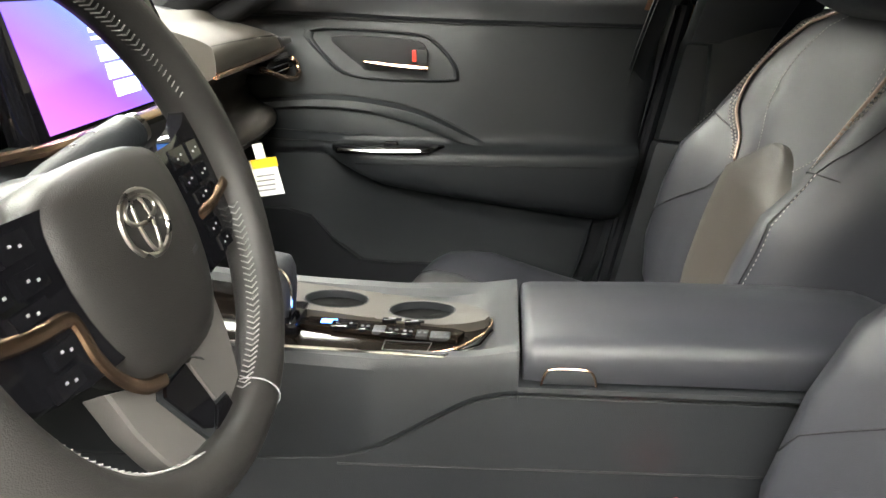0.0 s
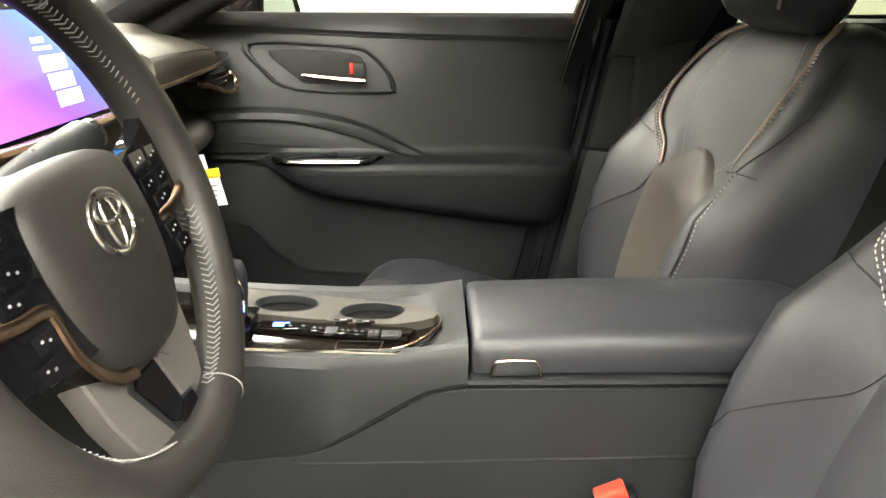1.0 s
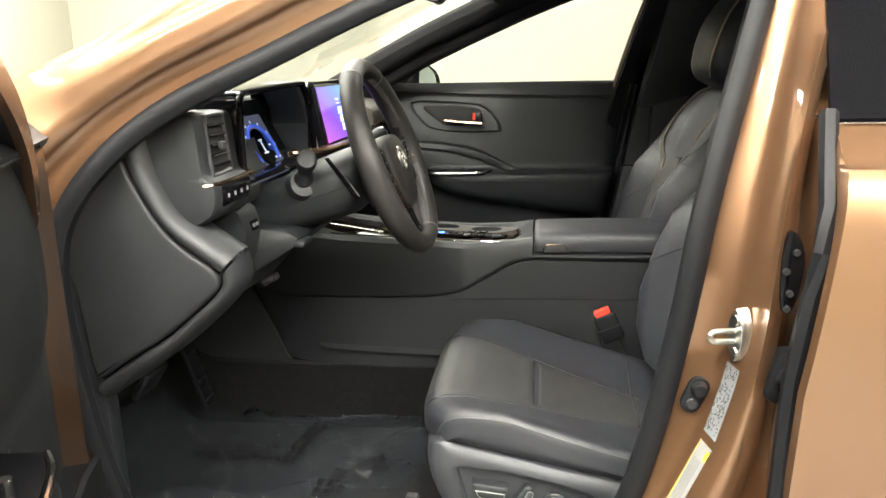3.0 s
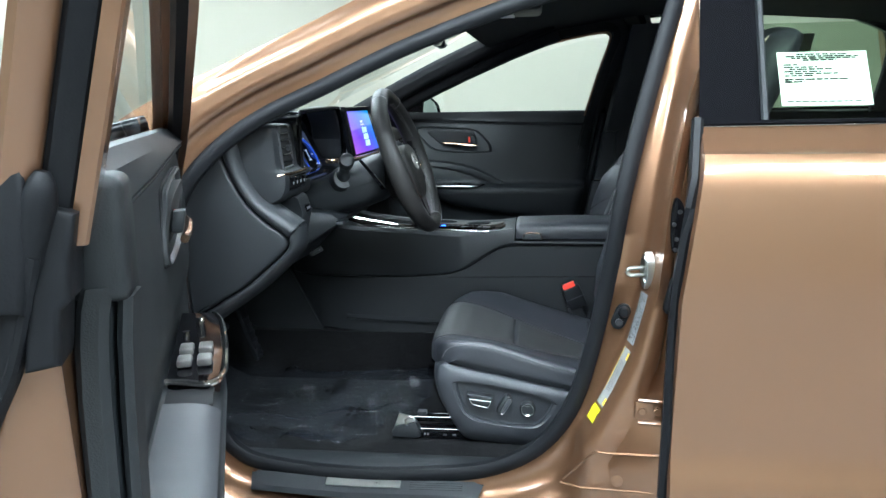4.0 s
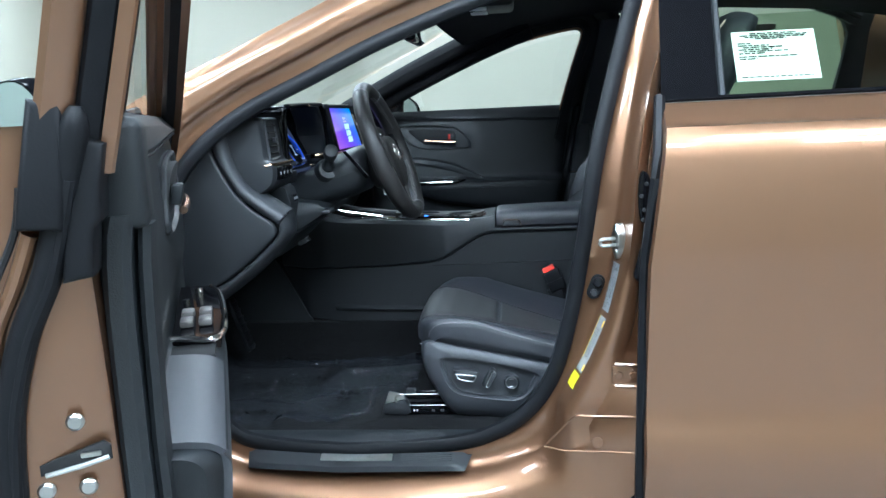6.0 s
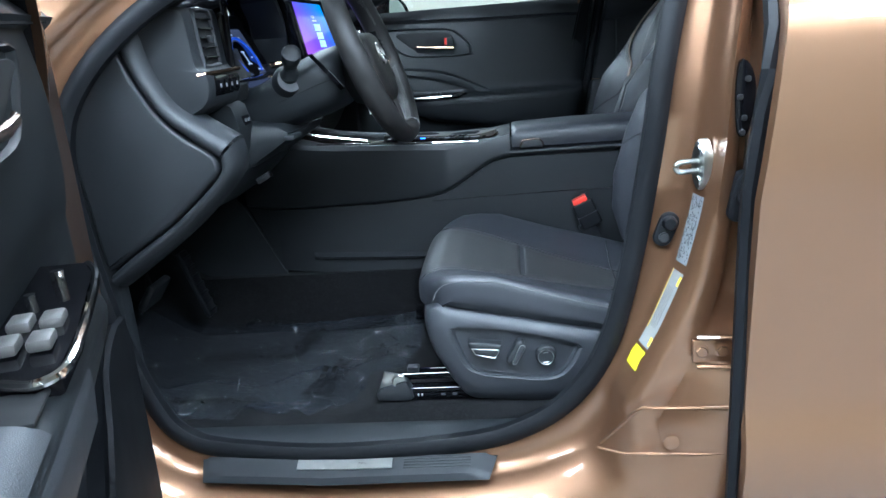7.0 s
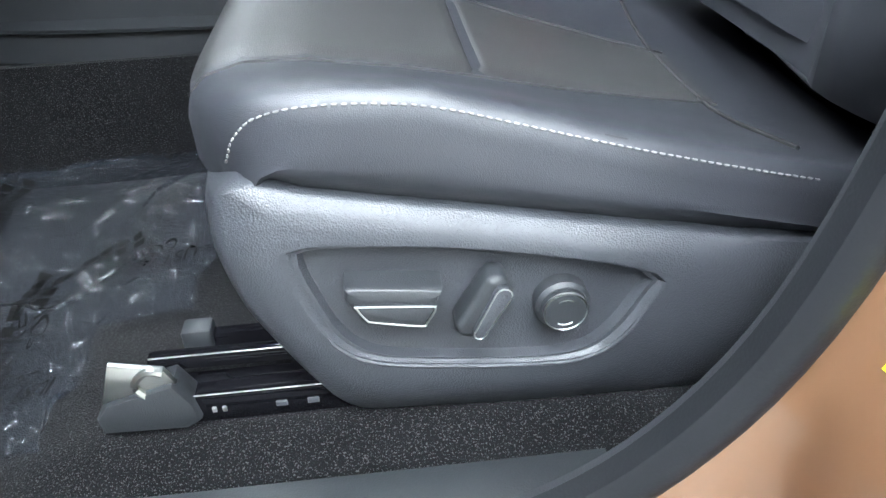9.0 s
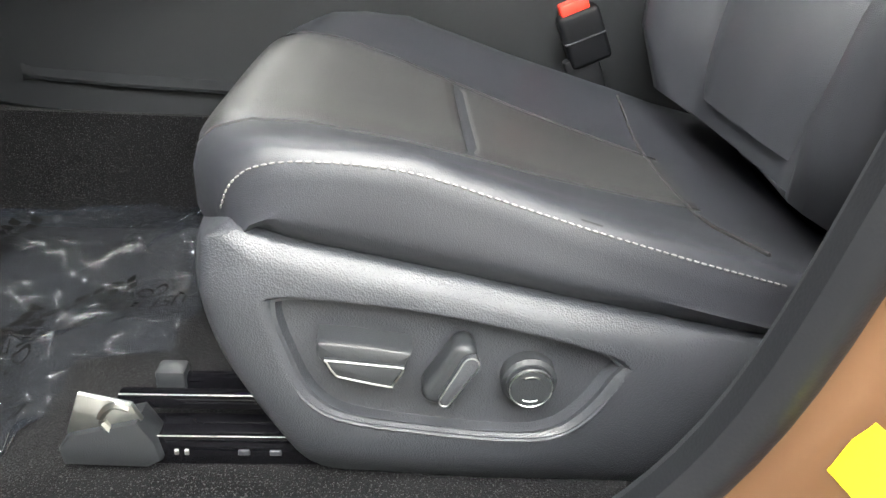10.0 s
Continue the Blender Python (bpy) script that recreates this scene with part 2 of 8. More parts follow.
class Geo:
    """Points and faces that grow piece by piece."""

    def __init__(self):
        self.v, self.f = [], []

    def add(self, verts, faces):
        n = len(self.v)
        self.v += [tuple(float(c) for c in p) for p in verts]
        self.f += [tuple(i + n for i in q) for q in faces]
        return self

    def loft(self, rings, closed=True, caps=True):
        m = len(rings[0])
        faces = []
        for i in range(len(rings) - 1):
            for j in range(m if closed else m - 1):
                k = (j + 1) % m
                faces.append((i * m + j, i * m + k, (i + 1) * m + k, (i + 1) * m + j))
        verts = [p for r in rings for p in r]
        if caps and closed:
            for r, flip in ((0, True), (len(rings) - 1, False)):
                c = np.mean([np.array(q, float) for q in rings[r]], 0)
                verts.append(tuple(c))
                ci = len(verts) - 1
                for j in range(m):
                    a, b = r * m + j, r * m + (j + 1) % m
                    faces.append((b, a, ci) if flip else (a, b, ci))
        return self.add(verts, faces)

    def tube(self, path, radius, sides=8, closed=False, flat=1.0, up=(0, 0, 1), caps=True):
        """A round rod along a path; flat squeezes it along up; radius may be a list."""
        p = [Vector(q) for q in path]
        rings = []
        for i, q in enumerate(p):
            a = p[i - 1] if (i or closed) else p[i]
            b = p[(i + 1) % len(p)] if (i < len(p) - 1 or closed) else p[i]
            d = (b - a).normalized()
            s = d.cross(Vector(up))
            if s.length < 1e-4:
                s = d.cross(Vector((1, 0, 0)))
            s.normalize()
            w = s.cross(d)
            r = radius[i] if isinstance(radius, (list, tuple)) else radius
            rings.append([q + r * (math.cos(t) * s + flat * math.sin(t) * w) for t in [2 * math.pi * k / sides for k in range(sides)]])
        if closed:
            rings.append(rings[0])
        return self.loft(rings, True, caps and not closed)

    def box(self, x0, x1, y0, y1, z0, z1, bev=0.0, seg=2, turn=None):
        bm = bmesh.new()
        bmesh.ops.create_cube(bm, size=1)
        for v in bm.verts:
            v.co = Vector(((x0 + x1) / 2 + v.co.x * (x1 - x0), (y0 + y1) / 2 + v.co.y * (y1 - y0), (z0 + z1) / 2 + v.co.z * (z1 - z0)))
        if bev:
            bmesh.ops.bevel(bm, geom=bm.edges[:], offset=bev, segments=seg, profile=0.5, affect="EDGES")
        if turn is not None:
            c = Vector(((x0 + x1) / 2, (y0 + y1) / 2, (z0 + z1) / 2))
            for v in bm.verts:
                v.co = c + turn @ (v.co - c)
        bm.verts.index_update()
        self.add([v.co for v in bm.verts], [[v.index for v in f.verts] for f in bm.faces])
        bm.free()
        return self

    def prism(self, outline, axis, a, b, bev=0.0, seg=2):
        """A flat outline (two coordinates, the axis left out) pushed from a to b along the axis."""
        k = "xyz".index(axis)
        bm = bmesh.new()

        def at(q, d):
            r = list(q)
            r.insert(k, d)
            return r
        lo, hi = [bm.verts.new(at(q, a)) for q in outline], [bm.verts.new(at(q, b)) for q in outline]
        n = len(outline)
        fa, fb = bm.faces.new(lo), bm.faces.new(hi)
        for i in range(n):
            bm.faces.new((lo[i], lo[(i + 1) % n], hi[(i + 1) % n], hi[i]))
        bmesh.ops.recalc_face_normals(bm, faces=bm.faces[:])
        if bev:
            rim = [e for e in bm.edges if fa in e.link_faces or fb in e.link_faces]
            bmesh.ops.bevel(bm, geom=rim, offset=bev, segments=seg, profile=0.5, affect="EDGES")
        bm.verts.index_update()
        self.add([v.co for v in bm.verts], [[v.index for v in f.verts] for f in bm.faces])
        bm.free()
        return self

    def disc(self, centre, normal, radius, depth, sides=24, bev=0.15, squash=1.0):
        """A short round button standing on centre along normal."""
        c, n = Vector(centre), Vector(normal).normalized()
        s = n.orthogonal().normalized()
        w = n.cross(s)
        prof = [(1.0, 0.0), (1.0, depth * (1 - bev)), (1 - bev * 0.6, depth)]
        rings = [[c + n * h + radius * r * (math.cos(t) * s + squash * math.sin(t) * w) for t in [2 * math.pi * k / sides for k in range(sides)]] for r, h in prof]
        return self.loft(rings)

    def sheet(self, fn, us, vs, thick=0.0):
        """A grid of points fn(u, v); thick gives it a back, pushed along the normals."""
        pts = [[Vector(fn(u, v)) for v in vs] for u in us]
        nu, nv = len(us), len(vs)
        flat = [p for r in pts for p in r]
        faces = [(i * nv + j, (i + 1) * nv + j, (i + 1) * nv + j + 1, i * nv + j + 1) for i in range(nu - 1) for j in range(nv - 1)]
        if thick:
            back = []
            for i in range(nu):
                for j in range(nv):
                    du = pts[min(i + 1, nu - 1)][j] - pts[max(i - 1, 0)][j]
                    dv = pts[i][min(j + 1, nv - 1)] - pts[i][max(j - 1, 0)]
                    back.append(pts[i][j] - thick * du.cross(dv).normalized())
            n = nu * nv
            faces += [tuple(n + q for q in reversed(f)) for f in faces]
            edge = [i * nv for i in range(nu)] + [(nu - 1) * nv + j for j in range(1, nv)] + [i * nv + nv - 1 for i in range(nu - 2, -1, -1)] + list(range(nv - 2, 0, -1))
            faces += [(a, edge[(k + 1) % len(edge)], n + edge[(k + 1) % len(edge)], n + a) for k, a in enumerate(edge)]
            flat += back
        return self.add(flat, faces)

    def stitches(self, path, length=0.005, gap=0.003, radius=0.0009, lift=(0, 0, 0)):
        p = [Vector(q) for q in path]
        run, at = 0.0, []
        for a, b in zip(p, p[1:]):
            d = (b - a).length
            while run < d:
                at.append((a + (b - a) * (run / d), (b - a).normalized()))
                run += length + gap
            run -= d
        for q, d in at:
            q = q + Vector(lift)
            self.tube([q - d * length / 2, q - d * length * 0.25 + Vector(lift) * 0.3, q + d * length * 0.25 + Vector(lift) * 0.3, q + d * length / 2], [radius * 0.6, radius, radius, radius * 0.6], 5)
        return self

    def moved(self, fn):
        self.v = [tuple(fn(*p)) for p in self.v]
        return self


BASE = {}


def thing(name, at, label, category, group="", kind="", turn=None):
    ob = new(name)
    ob.empty_display_size = 0.05
    ob.location = at
    if turn:
        ob.rotation_euler = turn
    BASE[ob] = Vector(at)
    return tagged(ob, label, category, group, kind)


def part(name, geo, mat, parent, label="", angle=35, shadow=True, local=False):
    me = bpy.data.meshes.new(name)
    base = Vector((0, 0, 0)) if local else BASE[parent]
    me.from_pydata([Vector(p) - base for p in geo.v], [], geo.f)
    bm = bmesh.new()
    bm.from_mesh(me)
    bmesh.ops.remove_doubles(bm, verts=bm.verts[:], dist=1e-6)
    bmesh.ops.recalc_face_normals(bm, faces=bm.faces[:])
    bm.to_mesh(me)
    bm.free()
    me.polygons.foreach_set("use_smooth", [True] * len(me.polygons))
    me.set_sharp_from_angle(angle=radians(angle))
    me.materials.append(mat)
    ob = new(name, me)
    ob.parent = parent
    BASE[ob] = base
    ob.visible_shadow = shadow
    return tagged(ob, label)


def whole(name, geo, mat, label, category="", group="", kind="", angle=35, shadow=True):
    """A thing of one mesh, its origin at its base."""
    c = np.mean(np.array(geo.v), 0)
    base = Vector((c[0], c[1], min(p[2] for p in geo.v)))
    me = bpy.data.meshes.new(name)
    me.from_pydata([Vector(p) - base for p in geo.v], [], geo.f)
    bm = bmesh.new()
    bm.from_mesh(me)
    bmesh.ops.remove_doubles(bm, verts=bm.verts[:], dist=1e-6)
    bmesh.ops.recalc_face_normals(bm, faces=bm.faces[:])
    bm.to_mesh(me)
    bm.free()
    me.polygons.foreach_set("use_smooth", [True] * len(me.polygons))
    me.set_sharp_from_angle(angle=radians(angle))
    me.materials.append(mat)
    ob = new(name, me)
    ob.location = base
    BASE[ob] = base
    ob.visible_shadow = shadow
    return tagged(ob, label, category, group, kind)

# ---- the room ----
MID = 0.80          # the car's middle line, in y


def far(x, y, z):
    """The same place on the passenger's side."""
    return (x, 2 * MID - y, z)


whole("floor", Geo().box(-5, 6, -5, 7.5, -0.2, 0.0), FLOORMAT, "grey polished concrete showroom floor", kind="structure")
whole("ceiling", Geo().box(-5, 6, -5, 7.5, 3.3, 3.4), CEILMAT, "plain pale ceiling", kind="structure")
whole("wall_east", Geo().box(-1.10, 6, 4.6, 4.8, 0, 3.3), WALLPAINT, "plain off-white painted wall", kind="structure")
whole("wall_north", Geo().box(-5, -1.10, 7.0, 7.2, 0, 3.3), WALLPAINT, "plain off-white painted wall", kind="structure")
whole("wall_corner", Geo().box(-1.10, -0.95, 4.8, 7.0, 0, 3.3), WALLPAINT, "plain off-white wall end", kind="structure")
whole("wall_west", Geo().box(-5, 6, -5.2, -5, 0, 3.3), WALLPAINT, "plain off-white painted wall", kind="structure")
whole("wall_front", Geo().box(-5.2, -5, -5, 7.2, 0, 3.3), WALLPAINT, "plain off-white painted wall", kind="structure")
whole("wall_back", Geo().box(6, 6.2, -5, 4.6, 0, 3.3), WALLPAINT, "plain off-white painted wall", kind="structure")
for lx, ly in LAMPS:
    lamp = thing("ceiling_light", (lx, ly, LAMP_Z), "added white ceiling light panel, lit, out of view", "ceiling light", "ceiling lights")
    w, l = LAMP_W / 2, LAMP_L / 2
    part("diffuser", Geo().box(lx - l, lx + l, ly - w, ly + w, LAMP_Z + 0.01, LAMP_Z + 0.03), LAMPGLOW, lamp, "glowing white diffuser")
    part("frame", Geo().box(lx - l - 0.02, lx + l + 0.02, ly - w - 0.02, ly + w + 0.02, LAMP_Z + 0.03, LAMP_Z + 0.1, 0.005), WHITE, lamp)

# ---- car shell ----
# The driver's door opening: x and z, round from the front foot of the sill.
OPENING = [
    (-0.60, 0.54), (-0.55, 0.48), (-0.47, 0.455), (-0.28, 0.44), (-0.05, 0.455), (0.06, 0.485), (0.14, 0.54), (0.20, 0.63),
    (0.24, 0.77), (0.27, 0.93), (0.29, 1.06), (0.32, 1.19), (0.365, 1.35), (0.40, 1.46), (0.40, 1.50), (0.375, 1.525), (0.33, 1.53),
    (0.21, 1.51), (0.07, 1.475), (-0.06, 1.43), (-0.20, 1.375), (-0.34, 1.31), (-0.48, 1.245), (-0.58, 1.175), (-0.65, 1.09),
    (-0.675, 1.0), (-0.675, 0.88), (-0.65, 0.70),
]
# How far the painted frame reaches out from the opening, and how far its rim stands towards the cabin (+).
REACH = [0.16, 0.15, 0.14, 0.14, 0.15, 0.19, 0.24, 0.25, 0.21, 0.16, 0.15, 0.13, 0.12, 0.11, 0.11, 0.11, 0.11, 0.115, 0.12, 0.12, 0.12, 0.12, 0.12, 0.14, 0.18, 0.22, 0.24, 0.20]
RIM = [-0.10, -0.10, -0.10, -0.10, -0.10, -0.10, -0.10, -0.10, -0.095, -0.095, -0.09, -0.08, -0.05, -0.01, 0.01, 0.02, 0.02, 0.02, 0.02, 0.02, 0.02, 0.02, 0.01, -0.03, -0.07, -0.09, -0.10, -0.10]


def side_y(z):
    """Where the opening's edge lies, leaning in above the belt line."""
    return 0.05 + 0.15 * max(0.0, (z - 1.0) / 0.5) ** 1.5


STEPS = 5
EDGE = cr(OPENING, STEPS, True)
REACHES = [float(q[0]) for q in cr([(r, 0) for r in REACH], STEPS, True)]
RIMS = [float(q[0]) for q in cr([(r, 0) for r in RIM], STEPS, True)]
OUT = []
for i in range(len(EDGE)):
    d = EDGE[(i + 1) % len(EDGE)] - EDGE[i - 1]
    d = d / np.linalg.norm(d)
    OUT.append(np.array((d[1], -d[0])))


def dip(m):
    return min(m, -0.03) * 0.9 if m > -0.05 else m * 0.55


# The plain profile round the opening: share of the reach, and depth from the edge.
PLAIN = [(-0.02, lambda m: 0.012), (0.0, lambda m: 0.0), (0.12, lambda m: -0.002), (0.22, lambda m: -0.004), (0.28, lambda m: 0.5 * dip(m)), (0.33, dip), (0.45, lambda m: 0.5 * (dip(m) + min(m, -0.03) * 0.9)), (0.55, lambda m: min(m, -0.03) * 0.9), (0.70, lambda m: min(m, -0.03) * 0.94), (0.85, lambda m: m * 0.98 if m < 0 else m * 0.5), (1.0, lambda m: m)]
STEP_Z, STEP_W = [0.56, 0.60, 0.645, 0.70, 0.78, 0.87, 0.95, 1.05, 1.15, 1.30, 1.45], [0.014, 0.014, 0.018, 0.029, 0.043, 0.049, 0.050, 0.047, 0.042, 0.034, 0.03]


def pillar_profile(z, reach):
    """The stepped rear pillar: flange, wall with the stickers, rounded ridge, recess under the rear door's edge."""
    a = lerp(STEP_Z, STEP_W, z)
    wide = lerp([0.64, 0.8, 0.95, 1.1, 1.3], [0.075, 0.060, 0.040, 0.034, 0.030], z)
    deep = lerp([0.66, 0.76, 0.9, 1.1, 1.3], [-0.092, -0.035, -0.022, -0.025, -0.03], z)
    return [(-0.003, 0.012), (0.0, 0.0), (a - 0.010, -0.004), (a - 0.002, -0.014), (a + 0.003, -0.028), (a + 0.013, -0.066), (a + 0.020, -0.078), (a + 0.5 * wide, -0.083), (a + wide, -0.072), (a + wide + 0.012, deep), (max(reach, a + wide + 0.05), deep - 0.01)]


FRAME, WIDTHS = [[] for _ in PLAIN], []
for i, (e, o, r, m) in enumerate(zip(EDGE, OUT, REACHES, RIMS)):
    plain = [(k * r, f(m)) for k, f in PLAIN]
    mixed = lerp([0.52, 0.59, 1.28, 1.44], [0, 1, 1, 0], e[1]) if 5 * STEPS <= i <= 14 * STEPS else 0.0
    stepped = pillar_profile(e[1], r)
    own = [(p[0] + (q[0] - p[0]) * mixed, p[1] + (q[1] - p[1]) * mixed) for p, q in zip(plain, stepped)]
    WIDTHS.append([q[0] for q in own])
    for n, (w, d) in enumerate(own):
        FRAME[n].append((e[0] + o[0] * w, side_y(e[1]) + d, e[1] + o[1] * w))


car = thing("car_body", (0.3, MID, 0.0), "bronze-brown metallic car body with its driver's door open", "car")
part("side_frame", Geo().loft(FRAME, True, False), PAINT, car, "bronze painted door frame and pillars", 70)
# on the far side the pillar is slimmer in front, and dark towards the cabin
SLIM = [[f if not (17 * STEPS <= i <= 25 * STEPS) else tuple(np.array(FRAME[1][i]) + (np.array(f) - np.array(FRAME[1][i])) * 0.45) for i, f in enumerate(r)] for r in FRAME]
def tucked(x, y, z):
    """The far pillar's edge lies behind the closed door's trim at the belt line."""
    return far(x, y - (0.05 * lerp([0.95, 1.05, 1.22, 1.4], [0, 1, 1, 0], z) if x > 0.15 else 0.0), z)


part("side_frame", Geo().loft([[tucked(*p) for p in r] for r in SLIM], True, False), PAINT, car)
part("pillar_backing", Geo().loft([[tucked(p[0], p[1] + 0.012, p[2]) for p in r] for r in SLIM[1:]], True, False), SOFT, car, "dark pillar backing")


def seal(shift, depth, wide, thick):
    pts = [(e[0] + o[0] * shift, side_y(e[1]) + depth, e[1] + o[1] * shift) for e, o in zip(EDGE, OUT)]
    rings = []
    for i, p in enumerate(pts):
        o = OUT[i]
        rings.append([(p[0] + o[0] * wide * a, p[1] - thick * b, p[2] + o[1] * wide * a) for a, b in ((-1, -0.5), (-0.95, 0.5), (-0.5, 0.95), (0, 1.0), (0.5, 0.8), (0.95, 0.3), (1, -0.5))])
    return rings + [rings[0]]


part("weatherstrip", Geo().loft(seal(-0.014, -0.002, 0.017, 0.014), True, False), RUBBER, car, "black rubber door seal")
part("weatherstrip", Geo().loft([[far(*p) for p in r] for r in seal(-0.014, -0.002, 0.017, 0.014)], True, False), RUBBER, car)
# inner lining behind the seal
LINING = [[(e[0] - o[0] * a, side_y(e[1]) + b, e[1] - o[1] * a) for e, o in zip(EDGE, OUT)] for a, b in ((0.020, 0.0), (0.025, 0.003), (0.026, 0.008), (0.026, 0.014))]
part("inner_lining", Geo().loft(LINING, True, False), SOFT, car)
part("inner_lining", Geo().loft([[far(*p) for p in r] for r in LINING], True, False), SOFT, car)

# roof with a bow across, and the headliner below it
ROOF_X = [-0.12, 0.1, 0.4, 0.8, 1.2, 1.6, 2.0]
ROOF_Z = [1.535, 1.59, 1.635, 1.64, 1.61, 1.54, 1.42]
ROOF_E = [1.505, 1.565, 1.61, 1.60, 1.57, 1.50, 1.38]


def roof_at(drop):
    def fn(x, s):
        e, t = lerp(ROOF_X, ROOF_E, x), lerp(ROOF_X, ROOF_Z, x)
        half = 0.59 if x > 0 else 0.57
        return (x + 0.06 * (s * s), MID + s * half, e + (t - e) * (1 - s ** 2) - drop)
    return fn


RX = [-0.12 + 2.12 * i / 20 for i in range(21)]
RS = [-1 + 2 * i / 16 for i in range(17)]
part("roof", Geo().sheet(roof_at(0), RX, RS, 0.015), PAINT, car)
part("headliner", Geo().sheet(roof_at(0.05), RX, [s * 0.98 for s in RS], 0.01), HEADLINER, car, "black fabric headliner")


def screen_x(s, v):
    """The windshield: v 0 at its foot, 1 at the roof."""
    bow = 0.10 * (1 - s * s)
    return (-1.02 + 0.90 * v - bow * (1 - 0.6 * v), MID + s * (0.70 - 0.13 * v), 1.10 + 0.41 * v + 0.035 * (1 - s * s) * v)


part("windshield", Geo().sheet(screen_x, [-1 + 2 * i / 12 for i in range(13)], [i / 8 for i in range(9)]), GLASS, car, "clear windshield", shadow=False)
# A-pillar linings
for side in (0, 1):
    g = Geo()
    path = cr([(-0.80, 0.15, 1.10), (-0.53, 0.18, 1.242), (-0.28, 0.215, 1.365), (-0.02, 0.25, 1.475), (0.16, 0.27, 1.54)], 5)
    g.tube([far(*p) if side else p for p in path], 0.046, 12, flat=0.8)
    part("pillar_lining", g, HEADLINER, car)
part("pillar_lining", Geo().tube([far(p[0] + 0.02, p[1] - 0.045, p[2] - 0.04) for p in cr([(-0.80, 0.15, 1.10), (-0.53, 0.18, 1.242), (-0.28, 0.215, 1.365), (-0.02, 0.25, 1.475), (0.16, 0.27, 1.54)], 5)], 0.040, 12, flat=0.8), HEADLINER, car)
# rear cabin: far rear side, shelf, back wall
part("floor_pan", Geo().box(-1.15, 2.0, 0.06, 2 * MID - 0.06, 0.36, 0.40), DARK, car)
part("firewall", Geo().box(-1.16, -1.10, 0.06, 2 * MID - 0.06, 0.36, 1.10), DARK, car)
part("rear_bulkhead", Geo().box(1.9, 1.95, 0.06, 2 * MID - 0.06, 0.36, 1.2), DARK, car)
# rocker cladding under the opening
part("rocker_cladding", Geo().loft([[(x, y, z) for y, z in ((-0.075, 0.345), (-0.09, 0.33), (-0.085, 0.24), (-0.03, 0.19), (0.1, 0.19), (0.1, 0.345))] for x in (-0.95, 0.2, 1.5)]), HARD, car, "dark grey sill cladding")
part("rocker_cladding", Geo().loft([[far(x, y, z) for y, z in ((-0.075, 0.345), (-0.09, 0.33), (-0.085, 0.24), (-0.03, 0.19), (0.1, 0.19), (0.1, 0.345))] for x in (-0.95, 0.2, 1.5)]), HARD, car)


# front end: fenders and bonnet
def fender(x, s):
    z = 0.35 + 0.83 * s
    tail = max(0.0, (s - 0.75) / 0.25)
    front = max(0.0, (-1.9 - x) / 0.5)
    return (x, -0.09 - 0.02 * math.sin(s * 3) + 0.10 * tail ** 2 + 0.25 * front ** 2, z - 0.12 * front - 0.06 * max(0, (-0.9 - x)) * s)


FX, FS = [-2.4 + 1.52 * i / 14 for i in range(15)], [i / 12 for i in range(13)]
part("fender", Geo().sheet(fender, FX, FS, 0.01), PAINT, car)
part("fender", Geo().sheet(lambda x, s: far(*fender(x, s)), FX, FS, 0.01), PAINT, car)
part("bonnet", Geo().sheet(lambda x, s: (x, MID + s * 0.81, 1.10 - 0.05 * max(0, -0.9 - x) - 0.2 * max(0, (-1.9 - x)) + 0.05 * (1 - s * s)), [-2.4 + 1.45 * i / 14 for i in range(15)], [-1 + i / 6 for i in range(13)], 0.01), PAINT, car)
part("front_bumper", Geo().box(-2.42, -2.3, 0.15, 2 * MID - 0.15, 0.25, 0.95, 0.05), HARD, car)

# door profile across: y of the outer skin over z
SKIN_Z = [0.36, 0.44, 0.50, 0.545, 0.62, 0.80, 0.95, 1.10, 1.155, 1.165, 1.185, 1.21]
SKIN_Y = [-0.086, -0.108, -0.119, -0.116, -0.101, -0.112, -0.121, -0.112, -0.092, -0.076, -0.048, -0.008]
SKIN = [(float(p[0]), float(p[1])) for p in cr(list(zip(SKIN_Y, SKIN_Z)), 3)]


def rear_edge(z):
    """The x of the front door's rear end, which is the rear door's front end."""
    return lerp([0.33, 0.9, 1.21, 1.5], [0.345, 0.355, 0.395, 0.415], z)


